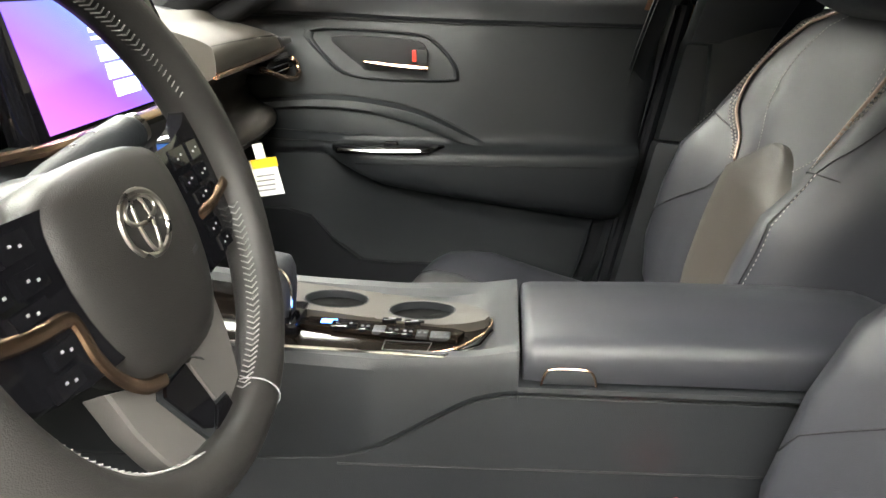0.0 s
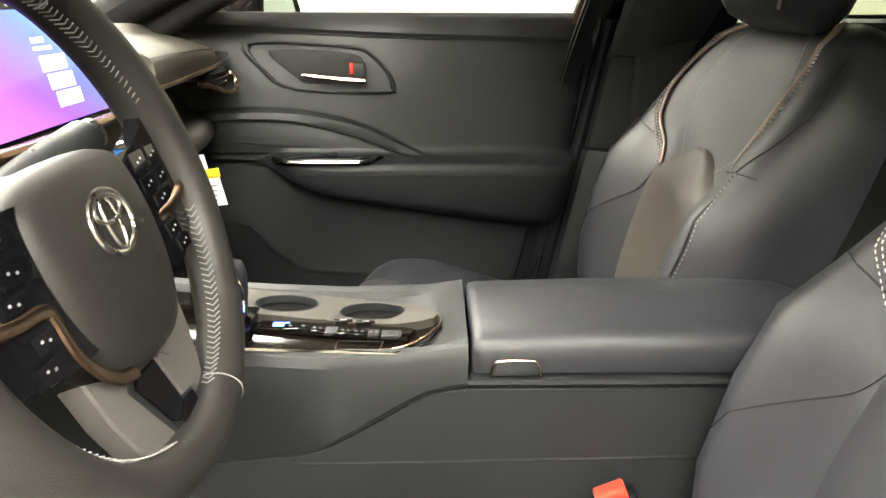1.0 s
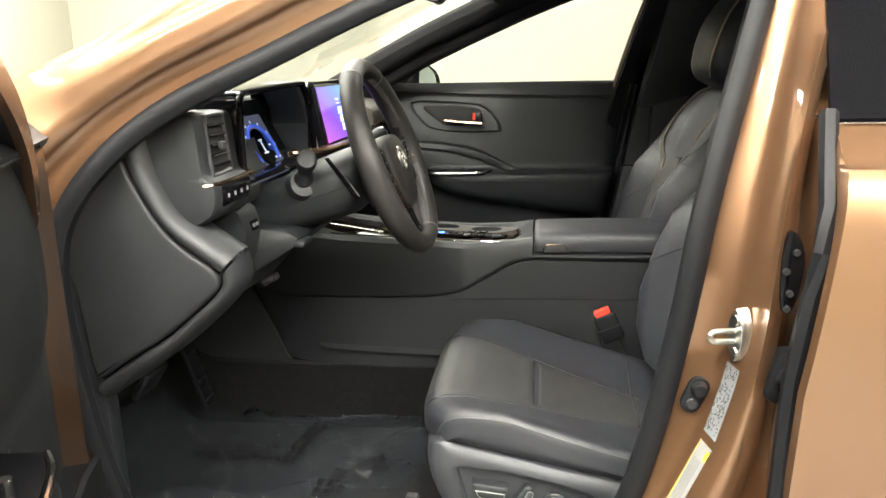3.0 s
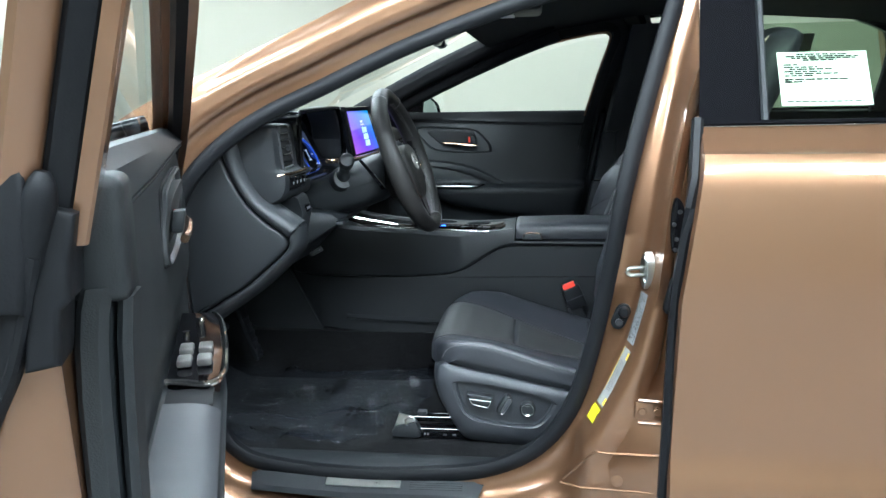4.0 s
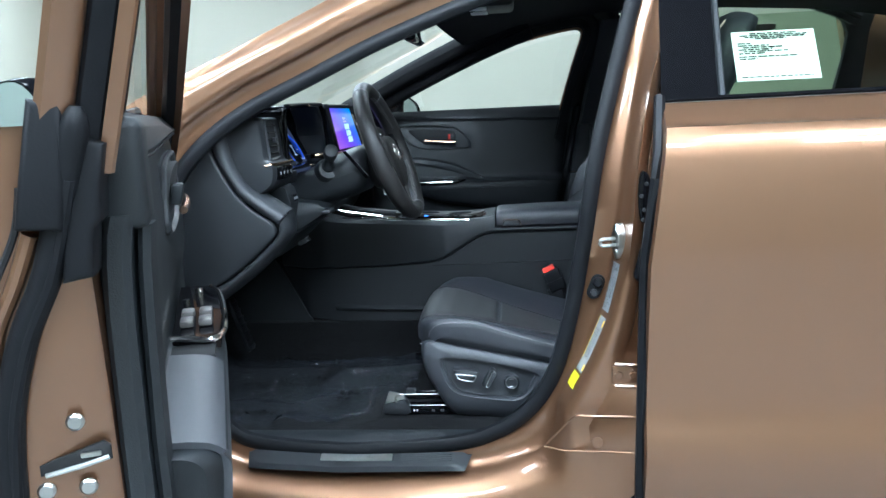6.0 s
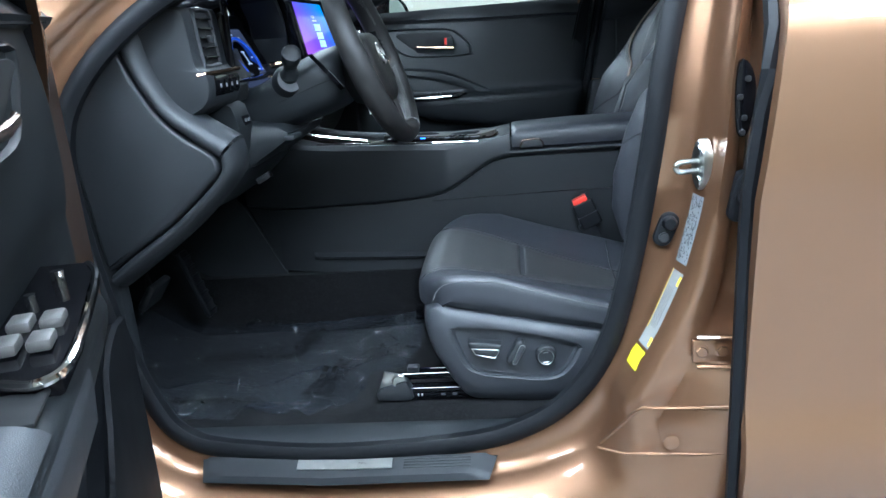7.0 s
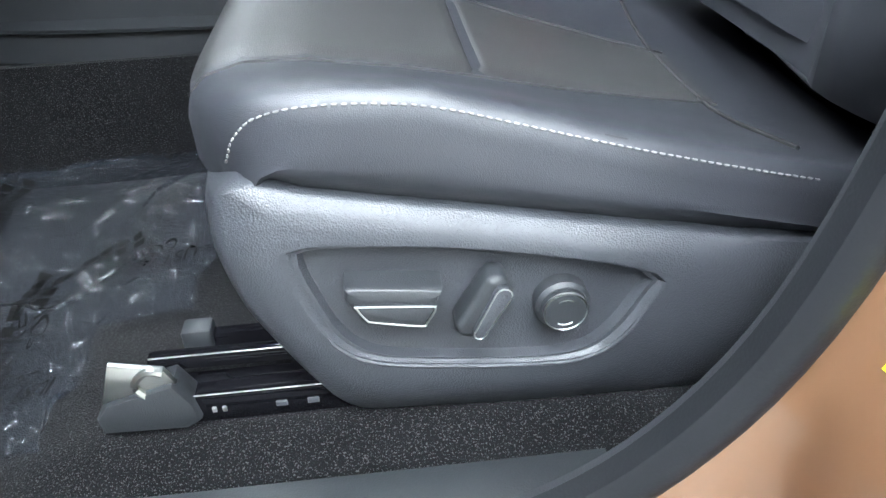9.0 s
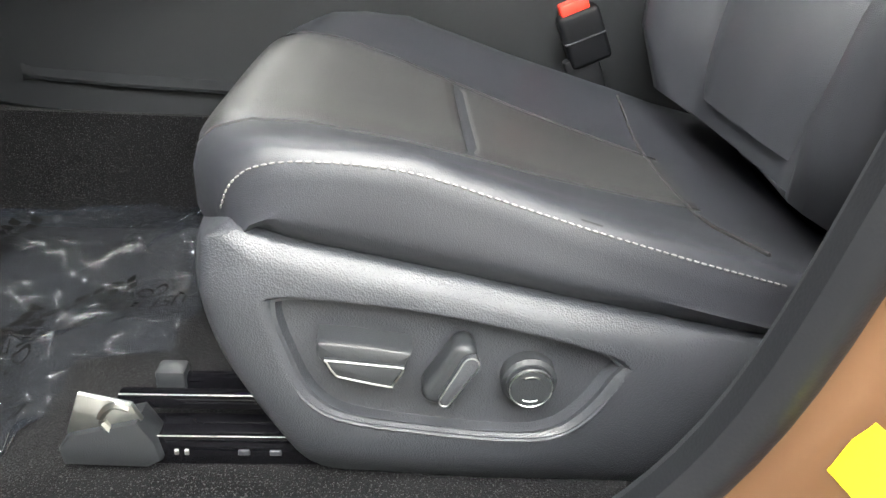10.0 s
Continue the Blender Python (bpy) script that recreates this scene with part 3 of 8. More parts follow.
def rear_door(side):
    flip = far if side else (lambda x, y, z: (x, y, z))
    d = thing("rear_door", flip(1.0, -0.1, 0.3), "closed bronze-brown rear car door with dark tinted window", "car door")
    xs = [0.0, 0.004, 0.05, 0.3, 0.6, 0.9, 1.05]
    rings = [[flip(rear_edge(z) + 0.008 + x, y + (0.012 if x == 0 else 0.0) + 0.012 * (x - 0.5) ** 2, z) for y, z in SKIN] + [flip(rear_edge(1.2) + 0.008 + x, 0.05, 1.21), flip(rear_edge(0.4) + 0.008 + x, 0.02, 0.36)] for x in xs]
    part("outer_panel", Geo().loft(rings), PAINT, d)
    part("edge_seal", Geo().tube([flip(rear_edge(z) + 0.004, -0.088 if z < 1.1 else lerp([1.1, 1.21], [-0.088, -0.012], z), z) for z in [0.4 + 0.82 * i / 16 for i in range(17)]], 0.011, 6), RUBBER, d, "black rubber edge seal")
    part("belt_moulding", Geo().tube([flip(0.40 + 1.0 * i / 10, -0.010 + 0.004 * (i / 10), 1.212 + 0.006 * i / 10) for i in range(11)], 0.006, 6), PIANO, d, "gloss black belt moulding")
    part("belt_edge", Geo().tube([flip(0.40 + 1.0 * i / 10, -0.0165 + 0.004 * (i / 10), 1.2065 + 0.006 * i / 10) for i in range(11)], 0.0014, 6), CHROME, d, "thin bright belt line")
    g = Geo().prism([(0.405, 1.215), (0.515, 1.215), (0.53, 1.50), (0.425, 1.50)], "y", -0.004, 0.004)
    part("pillar_cover", g.moved(lambda x, y, z: flip(x, y - 0.002 + 0.17 * (z - 1.21) / 0.3, z)), PIANO, d, "gloss black pillar cover")
    part("window_bar", Geo().tube([flip(0.520 + 0.012 * i, -0.006 + 0.17 * (0.28 * i) / 0.3, 1.215 + 0.28 * i) for i in range(2)], 0.007, 6), SOFT, d)
    part("window", Geo().sheet(lambda x, v: flip(x, 0.0 + 0.17 * v, 1.215 + 0.30 * v), [0.52, 0.9, 1.35], [0, 0.5, 1]), TINTED, d, "dark tinted window pane", shadow=False)
    part("window_frame", Geo().tube([flip(x, 0.163 + 0.01 * (x > 1), lerp([0.42, 0.6, 0.9, 1.2, 1.36], [1.52, 1.535, 1.53, 1.47, 1.25] if not side else [1.56, 1.57, 1.565, 1.55, 1.47], x)) for x in [0.42 + 0.94 * i / 10 for i in range(11)]], 0.022, 6), PIANO, d)
    part("inner_panel", Geo().box(0.40, 1.42, 0.035, 0.12, 0.45, 1.213, 0.02).moved(flip), SOFT, d)
    return d


rear_door(0)
rear_door(1)
part("quarter_panel", Geo().sheet(lambda x, s: (x, -0.09 + 0.12 * s ** 3, 0.36 + 0.85 * s), [1.38, 1.7, 2.0, 2.3], [i / 8 for i in range(9)], 0.01), PAINT, car)
part("quarter_panel", Geo().sheet(lambda x, s: far(x, -0.09 + 0.12 * s ** 3, 0.36 + 0.85 * s), [1.38, 1.7, 2.0, 2.3], [i / 8 for i in range(9)], 0.01), PAINT, car)
part("rear_pillar", Geo().prism([(1.36, 1.22), (2.05, 1.22), (1.9, 1.40), (1.2, 1.56)], "y", 0.03, 0.08), PAINT, car)
part("rear_pillar", Geo().prism([(1.39, 1.22), (2.05, 1.22), (1.9, 1.40), (1.33, 1.55)], "y", 2 * MID - 0.08, 2 * MID - 0.03), PAINT, car)

part("rear_pillar_lining", Geo().prism([(1.297, 1.20), (1.40, 1.20), (1.425, 1.44), (1.46, 1.56), (1.20, 1.575), (1.262, 1.541), (1.315, 1.50), (1.345, 1.434), (1.330, 1.34)], "y", 2 * MID - 0.13, 2 * MID - 0.10, 0.01), HEADLINER, car, "black rear pillar lining")
part("rear_pillar_lining", Geo().prism([(1.38, 1.20), (1.80, 1.20), (1.70, 1.42), (1.34, 1.55)], "y", 0.09, 0.13, 0.01), HEADLINER, car)


# ---- front doors ----
INNER = [(0.025, 1.215), (0.035, 1.20), (0.05, 1.16), (0.064, 1.10), (0.076, 1.0), (0.080, 0.955), (0.092, 0.942), (0.115, 0.936), (0.130, 0.928), (0.133, 0.90), (0.128, 0.85), (0.115, 0.81), (0.09, 0.79), (0.055, 0.77), (0.055, 0.65), (0.065, 0.55), (0.06, 0.47)]


WIDE = [(0.060, 1.215), (0.066, 1.20), (0.072, 1.16), (0.078, 1.10), (0.078, 1.0), (0.070, 0.955), (0.070, 0.930), (0.090, 0.925), (0.118, 0.924), (0.133, 0.916), (0.138, 0.90), (0.133, 0.85), (0.120, 0.81), (0.10, 0.79), (0.075, 0.77), (0.072, 0.65), (0.078, 0.55), (0.075, 0.47)]


def front_door(side):
    if side:
        flip = far
        base, turn = flip(-0.72, -0.07, 0.4), None
        label = "closed dark grey car door with bronze outside and a soft armrest"
    else:
        def flip(x, y, z):
            return (x, y, z)
        base, turn = (-0.72, -0.07, 0.4), (0, 0, radians(-68))
        label = "open bronze-brown car door with grey inner trim and a mirror"
    d = thing("front_door", base, label, "car door", turn=turn)
    rings = []
    deep = 0.018 if side else 0.056
    for x in (0.0, 0.02, 0.3, 0.6, 0.8, 0.996, 1.0):
        r = [flip(-0.715 + x * (rear_edge(z) + 0.712), y + (0.01 if x in (0.0, 1.0) else 0) - 0.008 * math.sin(3.1 * x), z) for y, z in SKIN]
        r += [flip(-0.715 + x * (rear_edge(z) + 0.712) - (0.012 if x == 1.0 else 0), y, z) for y, z in ((deep - 0.028, 1.21), (deep, 1.20), (deep, 1.0), (deep, 0.8), (deep, 0.55), (deep - 0.008, 0.42), (-0.01, 0.37))]
        rings.append(r)
    part("door_shell", Geo().loft(rings), PAINT, d, "bronze painted door shell")
    # inner trim
    prof = [(float(q[0]), float(q[1])) for q in cr(INNER if side else WIDE, 3)]
    rings = []
    for x in [-0.66, -0.65, -0.5, -0.36, -0.34, -0.325, -0.31, -0.29, -0.26, -0.22, -0.15, 0.0, 0.15, 0.27, 0.30, 0.315]:
        fade = lerp([-0.66, -0.345, -0.33, -0.31, -0.28, -0.24], [0.0, 0.0, 0.35, 0.7, 0.93, 1.0], x)
        r = []
        for y, z in prof:
            zz = z
            if 0.77 < z < 0.914:
                lowz = lerp([-0.33, -0.299, -0.232, -0.07, 0.236, 0.30], [0.915, 0.898, 0.864, 0.836, 0.803, 0.80], x)
                zz = 0.93 + (z - 0.93) * (0.93 - lowz) / 0.13 if side else 0.914 + (z - 0.914) * (0.914 - min(lowz, 0.86)) / 0.114
            yy = y if z > 0.95 else 0.070 + (y - 0.070) * fade
            yy -= 0.03 * lerp([-0.66, -0.6], [1, 0], x) + 0.02 * lerp([0.29, 0.315], [0, 1], x)
            r.append(flip(x + (lerp([0.47, 0.72, 0.92, 1.075, 1.21], [-0.112, -0.067, -0.026, 0.004, 0.030], z) * max(0.0, x) / 0.315 if side else lerp([0.47, 0.8, 1.2], [-0.06, 0.0, 0.03], z) * (x > 0)), yy, zz))
        r += [flip(x, deep - 0.002, 0.47), flip(x, deep - 0.002, 1.215)]
        rings.append(r)
    part("door_trim", Geo().loft(rings), SOFT, d, "dark grey moulded inner trim")
    # window frame along the opening, and pane
    top = [(e[0], side_y(e[1]) - 0.078 if side else 0.055 + 0.27 * (e[1] - 1.227), e[1]) for e in EDGE[11 * STEPS: 24 * STEPS]]
    o2 = OUT[11 * STEPS: 24 * STEPS]
    if not side:
        grow = [lerp([0, 8, 14, 18, 30], [0.060, 0.048, 0.030, 0.012, 0.004], n) for n in range(len(top))]
        top = [(p[0] + o[0] * g_, p[1], p[2] + o[1] * g_) for p, o, g_ in zip(top, o2, grow)]
    rr = [[flip(p[0] + o[0] * a, p[1] + b, p[2] + o[1] * a) for a, b in ((-0.002, 0.025), (0.005, 0.022), (0.009, 0.015), (0.009, 0.008), (0.004, 0.003), (-0.03, 0.003), (-0.034, 0.010), (-0.03, 0.025))] for p, o in zip(top, o2)]
    part("window_frame", Geo().loft(rr), RUBBER, d, "black window frame")
    rr = [[flip(p[0] + o[0] * a, p[1] + b, p[2] + o[1] * a) for a, b in ((0.002, 0.036), (0.004, 0.034), (0.004, 0.024), (-0.03, 0.024), (-0.034, 0.036))] for p, o in zip(top, o2)]
    part("inner_frame", Geo().loft(rr), PAINT, d, "bronze inner window frame")
    rr = [[flip(p[0] + o[0] * a, p[1] + b, p[2] + o[1] * a) for a, b in ((0.006, 0.0045), (0.012, 0.002), (0.016, -0.004), (0.019, -0.015), (0.014, -0.021), (-0.022, -0.021), (-0.022, 0.003))] for p, o in zip(top, o2)]
    part("outer_frame", Geo().loft(rr), PAINT, d, "bronze outer window frame")

    def pane(s, v):
        x = -0.56 + s * 0.90
        hi = lerp([-0.66, -0.58, -0.34, -0.06, 0.21, 0.33, 0.40], [1.06, 1.15, 1.28, 1.40, 1.475, 1.49, 1.48], x)
        z = 1.19 + max(0.0, hi - 1.19) * v
        return flip(x + 0.06 * v * s, side_y(z) - 0.088 if side else 0.058 + 0.27 * (z - 1.227), z)
    part("window", Geo().sheet(pane, [i / 16 for i in range(17)], [0, 0.3, 0.6, 1]), GLASS, d, "clear side window pane", shadow=False)
    return d, flip


DOOR, door_flip = front_door(0)
PDOOR, pdoor_flip = front_door(1)

# ---- floor of the cabin ----
def carpet_z(x, y):
    rise = 0.034 * min(1.0, max(0.0, (x + 0.33) / 0.10)) * min(1.0, max(0.0, (y - 0.125) / 0.03)) * min(1.0, max(0.0, (0.64 - y) / 0.08))
    return 0.452 + rise + 0.25 * max(0, (-0.75 - x) / 0.35) ** 1.2 + 0.13 * min(1.0, max(0.0, (y - 0.64) / 0.05)) * (y < MID) + 0.13 * min(1.0, max(0.0, (0.96 - y) / 0.05)) * (y >= MID)


whole("carpet", Geo().sheet(lambda x, y: (x, y, carpet_z(x, y)), [-1.1 + 0.05 * i for i in range(60)], [0.07 + 0.02 * i for i in range(74)], 0.03), CARPET, "black short-pile carpet on the cabin floor", "carpet")


def polar(outline, centre, n=64):
    """The outline's points at even turns round centre."""
    pts = [np.array(q, float) - centre for q in outline]
    out = []
    for k in range(n):
        t = -math.pi + 2 * math.pi * k / n
        ray = np.array((math.cos(t), math.sin(t)))
        best = 0.0
        for a, b in zip(pts, pts[1:] + pts[:1]):
            e = b - a
            det = ray[0] * -e[1] + ray[1] * e[0]
            if abs(det) < 1e-12:
                continue
            r = (a[0] * -e[1] + a[1] * e[0]) / det
            w = (ray[0] * a[1] - ray[1] * a[0]) / det
            if -1e-6 <= w <= 1 + 1e-6 and r > best:
                best = r
        out.append(ray * best + centre)
    return out


# ---- seats ----
SEAT_TURN = radians(24)
SX = [-0.145, -0.144, -0.138, -0.125, -0.10, -0.06, 0.0, 0.054, 0.12, 0.20, 0.30, 0.38]
STOP = [0.660, 0.684, 0.701, 0.712, 0.718, 0.715, 0.700, 0.683, 0.662, 0.640, 0.614, 0.600]
SHALF = [0.215, 0.222, 0.230, 0.237, 0.243, 0.245, 0.246, 0.246, 0.245, 0.244, 0.238, 0.23]
FOLD_X, FOLD_W = [-0.145, -0.11, -0.04, 0.055, 0.15, 0.25, 0.38], [0.66, 0.63, 0.57, 0.45, 0.36, 0.26, 0.20]
WS_ = [-1, -0.996, -0.985, -0.965, -0.94, -0.90, -0.84, -0.76, -0.68, -0.60, -0.52, -0.45, -0.38, -0.30, -0.2, -0.1, 0, 0.1, 0.2, 0.30, 0.38, 0.45, 0.52, 0.60, 0.68, 0.76, 0.84, 0.90, 0.94, 0.965, 0.985, 0.996, 1]
BH = [0.0, 0.05, 0.12, 0.22, 0.30, 0.36, 0.42, 0.50, 0.56, 0.595, 0.61]
BW = [0.20, 0.235, 0.255, 0.265, 0.265, 0.258, 0.248, 0.228, 0.20, 0.165, 0.12]
BB = [0.03, 0.05, 0.062, 0.066, 0.062, 0.052, 0.042, 0.024, 0.012, 0.0, 0.0]
BF = [0.0, 0.02, 0.032, 0.040, 0.044, 0.030, 0.022, 0.018, 0.01, -0.01, -0.035]
WQ = [-1, -0.99, -0.95, -0.88, -0.78, -0.66, -0.55, -0.4, -0.2, 0, 0.2, 0.4, 0.55, 0.66, 0.78, 0.88, 0.95, 0.99, 1]
BQ = [-0.8, -0.1, 0.55, 0.95, 1.0, 0.6, 0.15, 0.0, 0, 0, 0, 0, 0.15, 0.6, 1.0, 0.95, 0.55, -0.1, -0.8]
BW_WIDE = [0.21, 0.246, 0.267, 0.278, 0.282, 0.280, 0.275, 0.262, 0.238, 0.20, 0.145]


def axes(cy):
    """Up and ahead along a backrest."""
    a = SEAT_TURN if cy < MID else radians(20.5)
    return Vector((math.sin(a), 0, math.cos(a))), Vector((-math.cos(a), 0, math.sin(a)))


def cushion_at(cy, x, w, lift=0.0):
    """On the cushion's top at x, w from -1 (door side, driver) to 1."""
    k = lerp([-0.145, -0.12, -0.05, 0.0, 0.06, 0.25, 0.38], [0.0, 0.25, 0.55, 0.9, 1.0, 0.95, 0.8], x)
    a, f = abs(w), lerp(FOLD_X, FOLD_W, x)
    t = min(1.0, max(0.0, (a - f) / (0.93 - f)))
    rise = 0.030 * k * (t * t * (2.2 - 1.2 * t)) - 0.002 * k * (1 - min(1.0, a / f) ** 2)
    rise -= lerp([0.93, 0.965, 0.985, 0.996, 1.0], [0.0, 0.002, 0.009, 0.020, 0.034], a)
    lift += 0.03 if cy > MID else 0.0
    ahead = 0.045 * a ** 5 * lerp([-0.145, -0.08, 0.05], [1.0, 0.75, 0.0], x)
    return Vector((x + ahead, cy + w * lerp(SX, SHALF, x), lerp(SX, STOP, x) + rise + lift))


def cover_top(x):
    """Where the cushion's side meets the plastic cover."""
    return lerp([-0.12, -0.073, -0.01, 0.05, 0.113, 0.22, 0.38], [0.684, 0.675, 0.664, 0.652, 0.638, 0.616, 0.58], x)


def back_x(cy):
    return 0.310 if cy < MID else 0.340


def back_at(cy, h, w, lift=0.0):
    q, b = lerp(WQ, BQ, w), lerp(BH, BB, h)
    c = lerp(BH, BF, h)
    up, fw = axes(cy)
    return Vector((back_x(cy), cy, 0.66)) + up * h + fw * ((c + b * q if q > 0 else c + 0.06 * q) + lift) + Vector((0, w * lerp(BH, BW if cy < MID else BW_WIDE, h), 0))


def seat(cy, label):
    UP, FW = axes(cy)
    s = thing("front_seat", (0.2, cy, 0.46), label, "car seat", "front seats")
    xs = sorted(set(SX + [-0.132, -0.113, -0.08, -0.03, 0.03, 0.045, 0.058, 0.075, 0.09, 0.16, 0.25]))
    rings = []
    for x in xs:
        r = [cushion_at(cy, x, w) for w in WS_]
        up_ = 0.03 if cy > MID else 0.0
        h, px, top = lerp(SX, SHALF, x), r[-1].x, cover_top(r[-1].x) + up_
        side = [(0.002, 0.5 * (r[-1].z + top) + 0.004), (-0.002, top + 0.006), (-0.012, top - 0.004), (-0.03, top - 0.03)]
        r += [(px, cy + h + d, min(z, r[-1].z - 0.004 * (n + 1))) for n, (d, z) in enumerate(side)]
        r += [(px, cy - h - d, z) for (_, z), (d, _) in zip([(q[1], q[2]) for q in r[-1:-5:-1]], side[::-1])]
        rings.append(r)
    cushion = part("cushion", Geo().loft(rings), LEATHER, s, "black leather seat cushion", 50)
    rows = []
    for x in sorted([-0.139 + 0.40 * k / 48 for k in range(49)] + [0.046, 0.050, 0.0535, 0.056, 0.058, 0.060, 0.0625, 0.066, 0.070]):
        wide = lerp(FOLD_X, FOLD_W, x)
        step = lerp([0.02, 0.045, 0.053, 0.057, 0.060, 0.066, 0.080], [0.0, 0.0035, 0.002, -0.006, -0.0045, -0.001, 0.0], x)
        rows.append([cushion_at(cy, x, wide * (-1 + j / 8), -0.0015 if j in (0, 16) else 0.0022 + step * (0.5 if j in (1, 15) else 1.0)) for j in range(17)])
    part("cushion_insert", Geo().loft(rows, False), LEATHER3, cushion, "dark leather insert, warm sheen tinted in", 60)
    seams = Geo()
    for sg in (-1, 1):
        seams.tube([cushion_at(cy, x, sg * (lerp(FOLD_X, FOLD_W, x) + 0.012), 0.0002) for x in [-0.139 + 0.40 * k / 30 for k in range(31)]], 0.0015, 5)
    seams.tube([cushion_at(cy, 0.058, lerp(FOLD_X, FOLD_W, 0.058) * (-1 + k / 8), -0.0045) for k in range(17)], 0.0016, 5)
    seams.tube([cushion_at(cy, 0.248 + 0.02 * (k / 10 - 0.5) ** 2, -0.85 + 1.7 * k / 10, 0.0014) for k in range(11)], 0.0016, 5)
    part("cushion_seam", seams, DARK, cushion)
    for sg in (-1, 1):
        st, fold = Geo(), Geo()
        path = [cushion_at(cy, x, sg * w, 0.0016) for x, w in cr([(-0.1435, 0.972), (-0.141, 0.975), (-0.134, 0.978), (-0.12, 0.980), (-0.10, 0.982), (-0.06, 0.983), (0.0, 0.983), (0.06, 0.983), (0.12, 0.983), (0.18, 0.983), (0.25, 0.983)], 6)]
        for _ in range(12):
            path = path[:1] + [(a + 2 * b + q) / 4 for a, b, q in zip(path, path[1:], path[2:])] + path[-1:]
        st.stitches([q + Vector((0, sg * 0.0012, -0.001)) for q in path], 0.0034, 0.0019, 0.0008)
        fold.tube([q + Vector((0, -sg * 0.0035, 0.0018)) for q in path], 0.0009, 5)
        part("cushion_seam", fold, DARK, cushion)
        tagged(part("cushion_stitching", st, THREAD, cushion, "row of pale stitches"), kind="stuff")

    rings = []
    hs = sorted(set(BH + [0.08, 0.17, 0.26, 0.33, 0.345, 0.39, 0.46, 0.53]))
    for h in hs:
        w = lerp(BH, BW if cy < MID else BW_WIDE, h)
        o = Vector((back_x(cy), cy, 0.66)) + UP * h
        r = [back_at(cy, h, t) for t in WQ]
        r += [o - FW * 0.09 + Vector((0, w * 0.9, 0)), o - FW * 0.105 + Vector((0, w * 0.5, 0)), o - FW * 0.105 - Vector((0, w * 0.5, 0)), o - FW * 0.09 - Vector((0, w * 0.9, 0))]
        rings.append(r)
    rest = part("backrest", Geo().loft(rings), LEATHER, s, "black leather backrest with pale stitching", 50)
    # lower insert: a peaked panel standing slightly proud
    peak = [(0.02, -0.46), (0.15, -0.50), (0.26, -0.51), (0.312, -0.485), (0.345, -0.31), (0.369, -0.15), (0.377, 0.0), (0.369, 0.15), (0.345, 0.31), (0.312, 0.485), (0.26, 0.51), (0.15, 0.50), (0.02, 0.46)]
    pk = cr(peak, 4)
    ins = Geo()
    half = len(pk) // 2
    left, right = pk[:half + 1], pk[half:][::-1]
    rows = [[back_at(cy, l[0] + (r[0] - l[0]) * k / 10, l[1] + (r[1] - l[1]) * k / 10, (0.013 if 1 < k < 9 and i < len(left) - 3 else 0.009) if 0 < k < 10 and i < len(left) - 1 else -0.003) for k in range(11)] for i, (l, r) in enumerate(zip(left, right))]
    ins.loft(rows, False)
    part("backrest_insert", ins, LEATHER2 if cy > MID else LEATHER, rest, "dark brown-grey leather insert", 60)
    for sg in (-1, 1):
        def on_side(line, shift=0.0, lift=0.0008):
            """A line of heights and distances from the seat's middle."""
            return [back_at(cy, q[0], sg * min(0.99, (q[1] + shift) / lerp(BH, BW if cy < MID else BW_WIDE, q[0])), lift) for q in line]
        edge = cr([(0.608, 0.10), (0.585, 0.142), (0.545, 0.178), (0.50, 0.200), (0.45, 0.206), (0.40, 0.192), (0.36, 0.160), (0.318, 0.122)], 6)
        part("piping", Geo().tube(on_side(edge, 0.0, 0.0035 if cy > MID else 0.001), 0.0026, 6), PIPING, rest, "thin beige piping")
        inner = cr([(0.60, 0.075), (0.55, 0.120), (0.49, 0.146), (0.43, 0.145), (0.385, 0.115), (0.350, 0.075)], 6)
        near_ = cr([(0.54, 0.158), (0.49, 0.176), (0.44, 0.178), (0.39, 0.158), (0.335, 0.108)], 5)
        low_ = cr([(0.318, 0.122), (0.28, 0.138), (0.233, 0.172), (0.16, 0.225), (0.10, 0.25)], 5)
        side = cr([(0.352, 0.155), (0.364, 0.19), (0.372, 0.225), (0.378, 0.262)], 5)
        up = cr([(0.375, 0.236), (0.42, 0.250), (0.48, 0.256), (0.55, 0.236)], 5)
        down = cr([(0.372, 0.240), (0.30, 0.252), (0.20, 0.250), (0.08, 0.232)], 6)
        rows_ = [(edge, 0.008), (edge, 0.014), (inner, 0.0)] + ([(down, 0.0)] if cy > MID else [(near_, 0.0)])
        for line, shift in rows_:
            st = Geo().stitches(on_side(line, shift, 0.0035 if cy > MID else 0.0008), 0.0038, 0.003, (0.0013 if cy > MID else 0.0008) if shift else 0.0006)
            tagged(part("stitching", st, SEATTHREAD, rest, "row of pale stitches"), kind="stuff")
        for line, shift in ((side, 0.0), (up, 0.0), (low_, 0.0)) + (((down, -0.004),) if cy > MID else ((inner, 0.003), (near_, 0.003))):
            part("seam", Geo().tube(on_side(line, shift, 0.0018 if cy > MID else 0.0003), 0.0010, 5), DARK, rest)
    # headrest with a winged face
    o = Vector((back_x(cy), cy, 0.66)) + (FW * 0.045 - UP * 0.035 if cy > MID else Vector((0, 0, 0)))
    rings = []
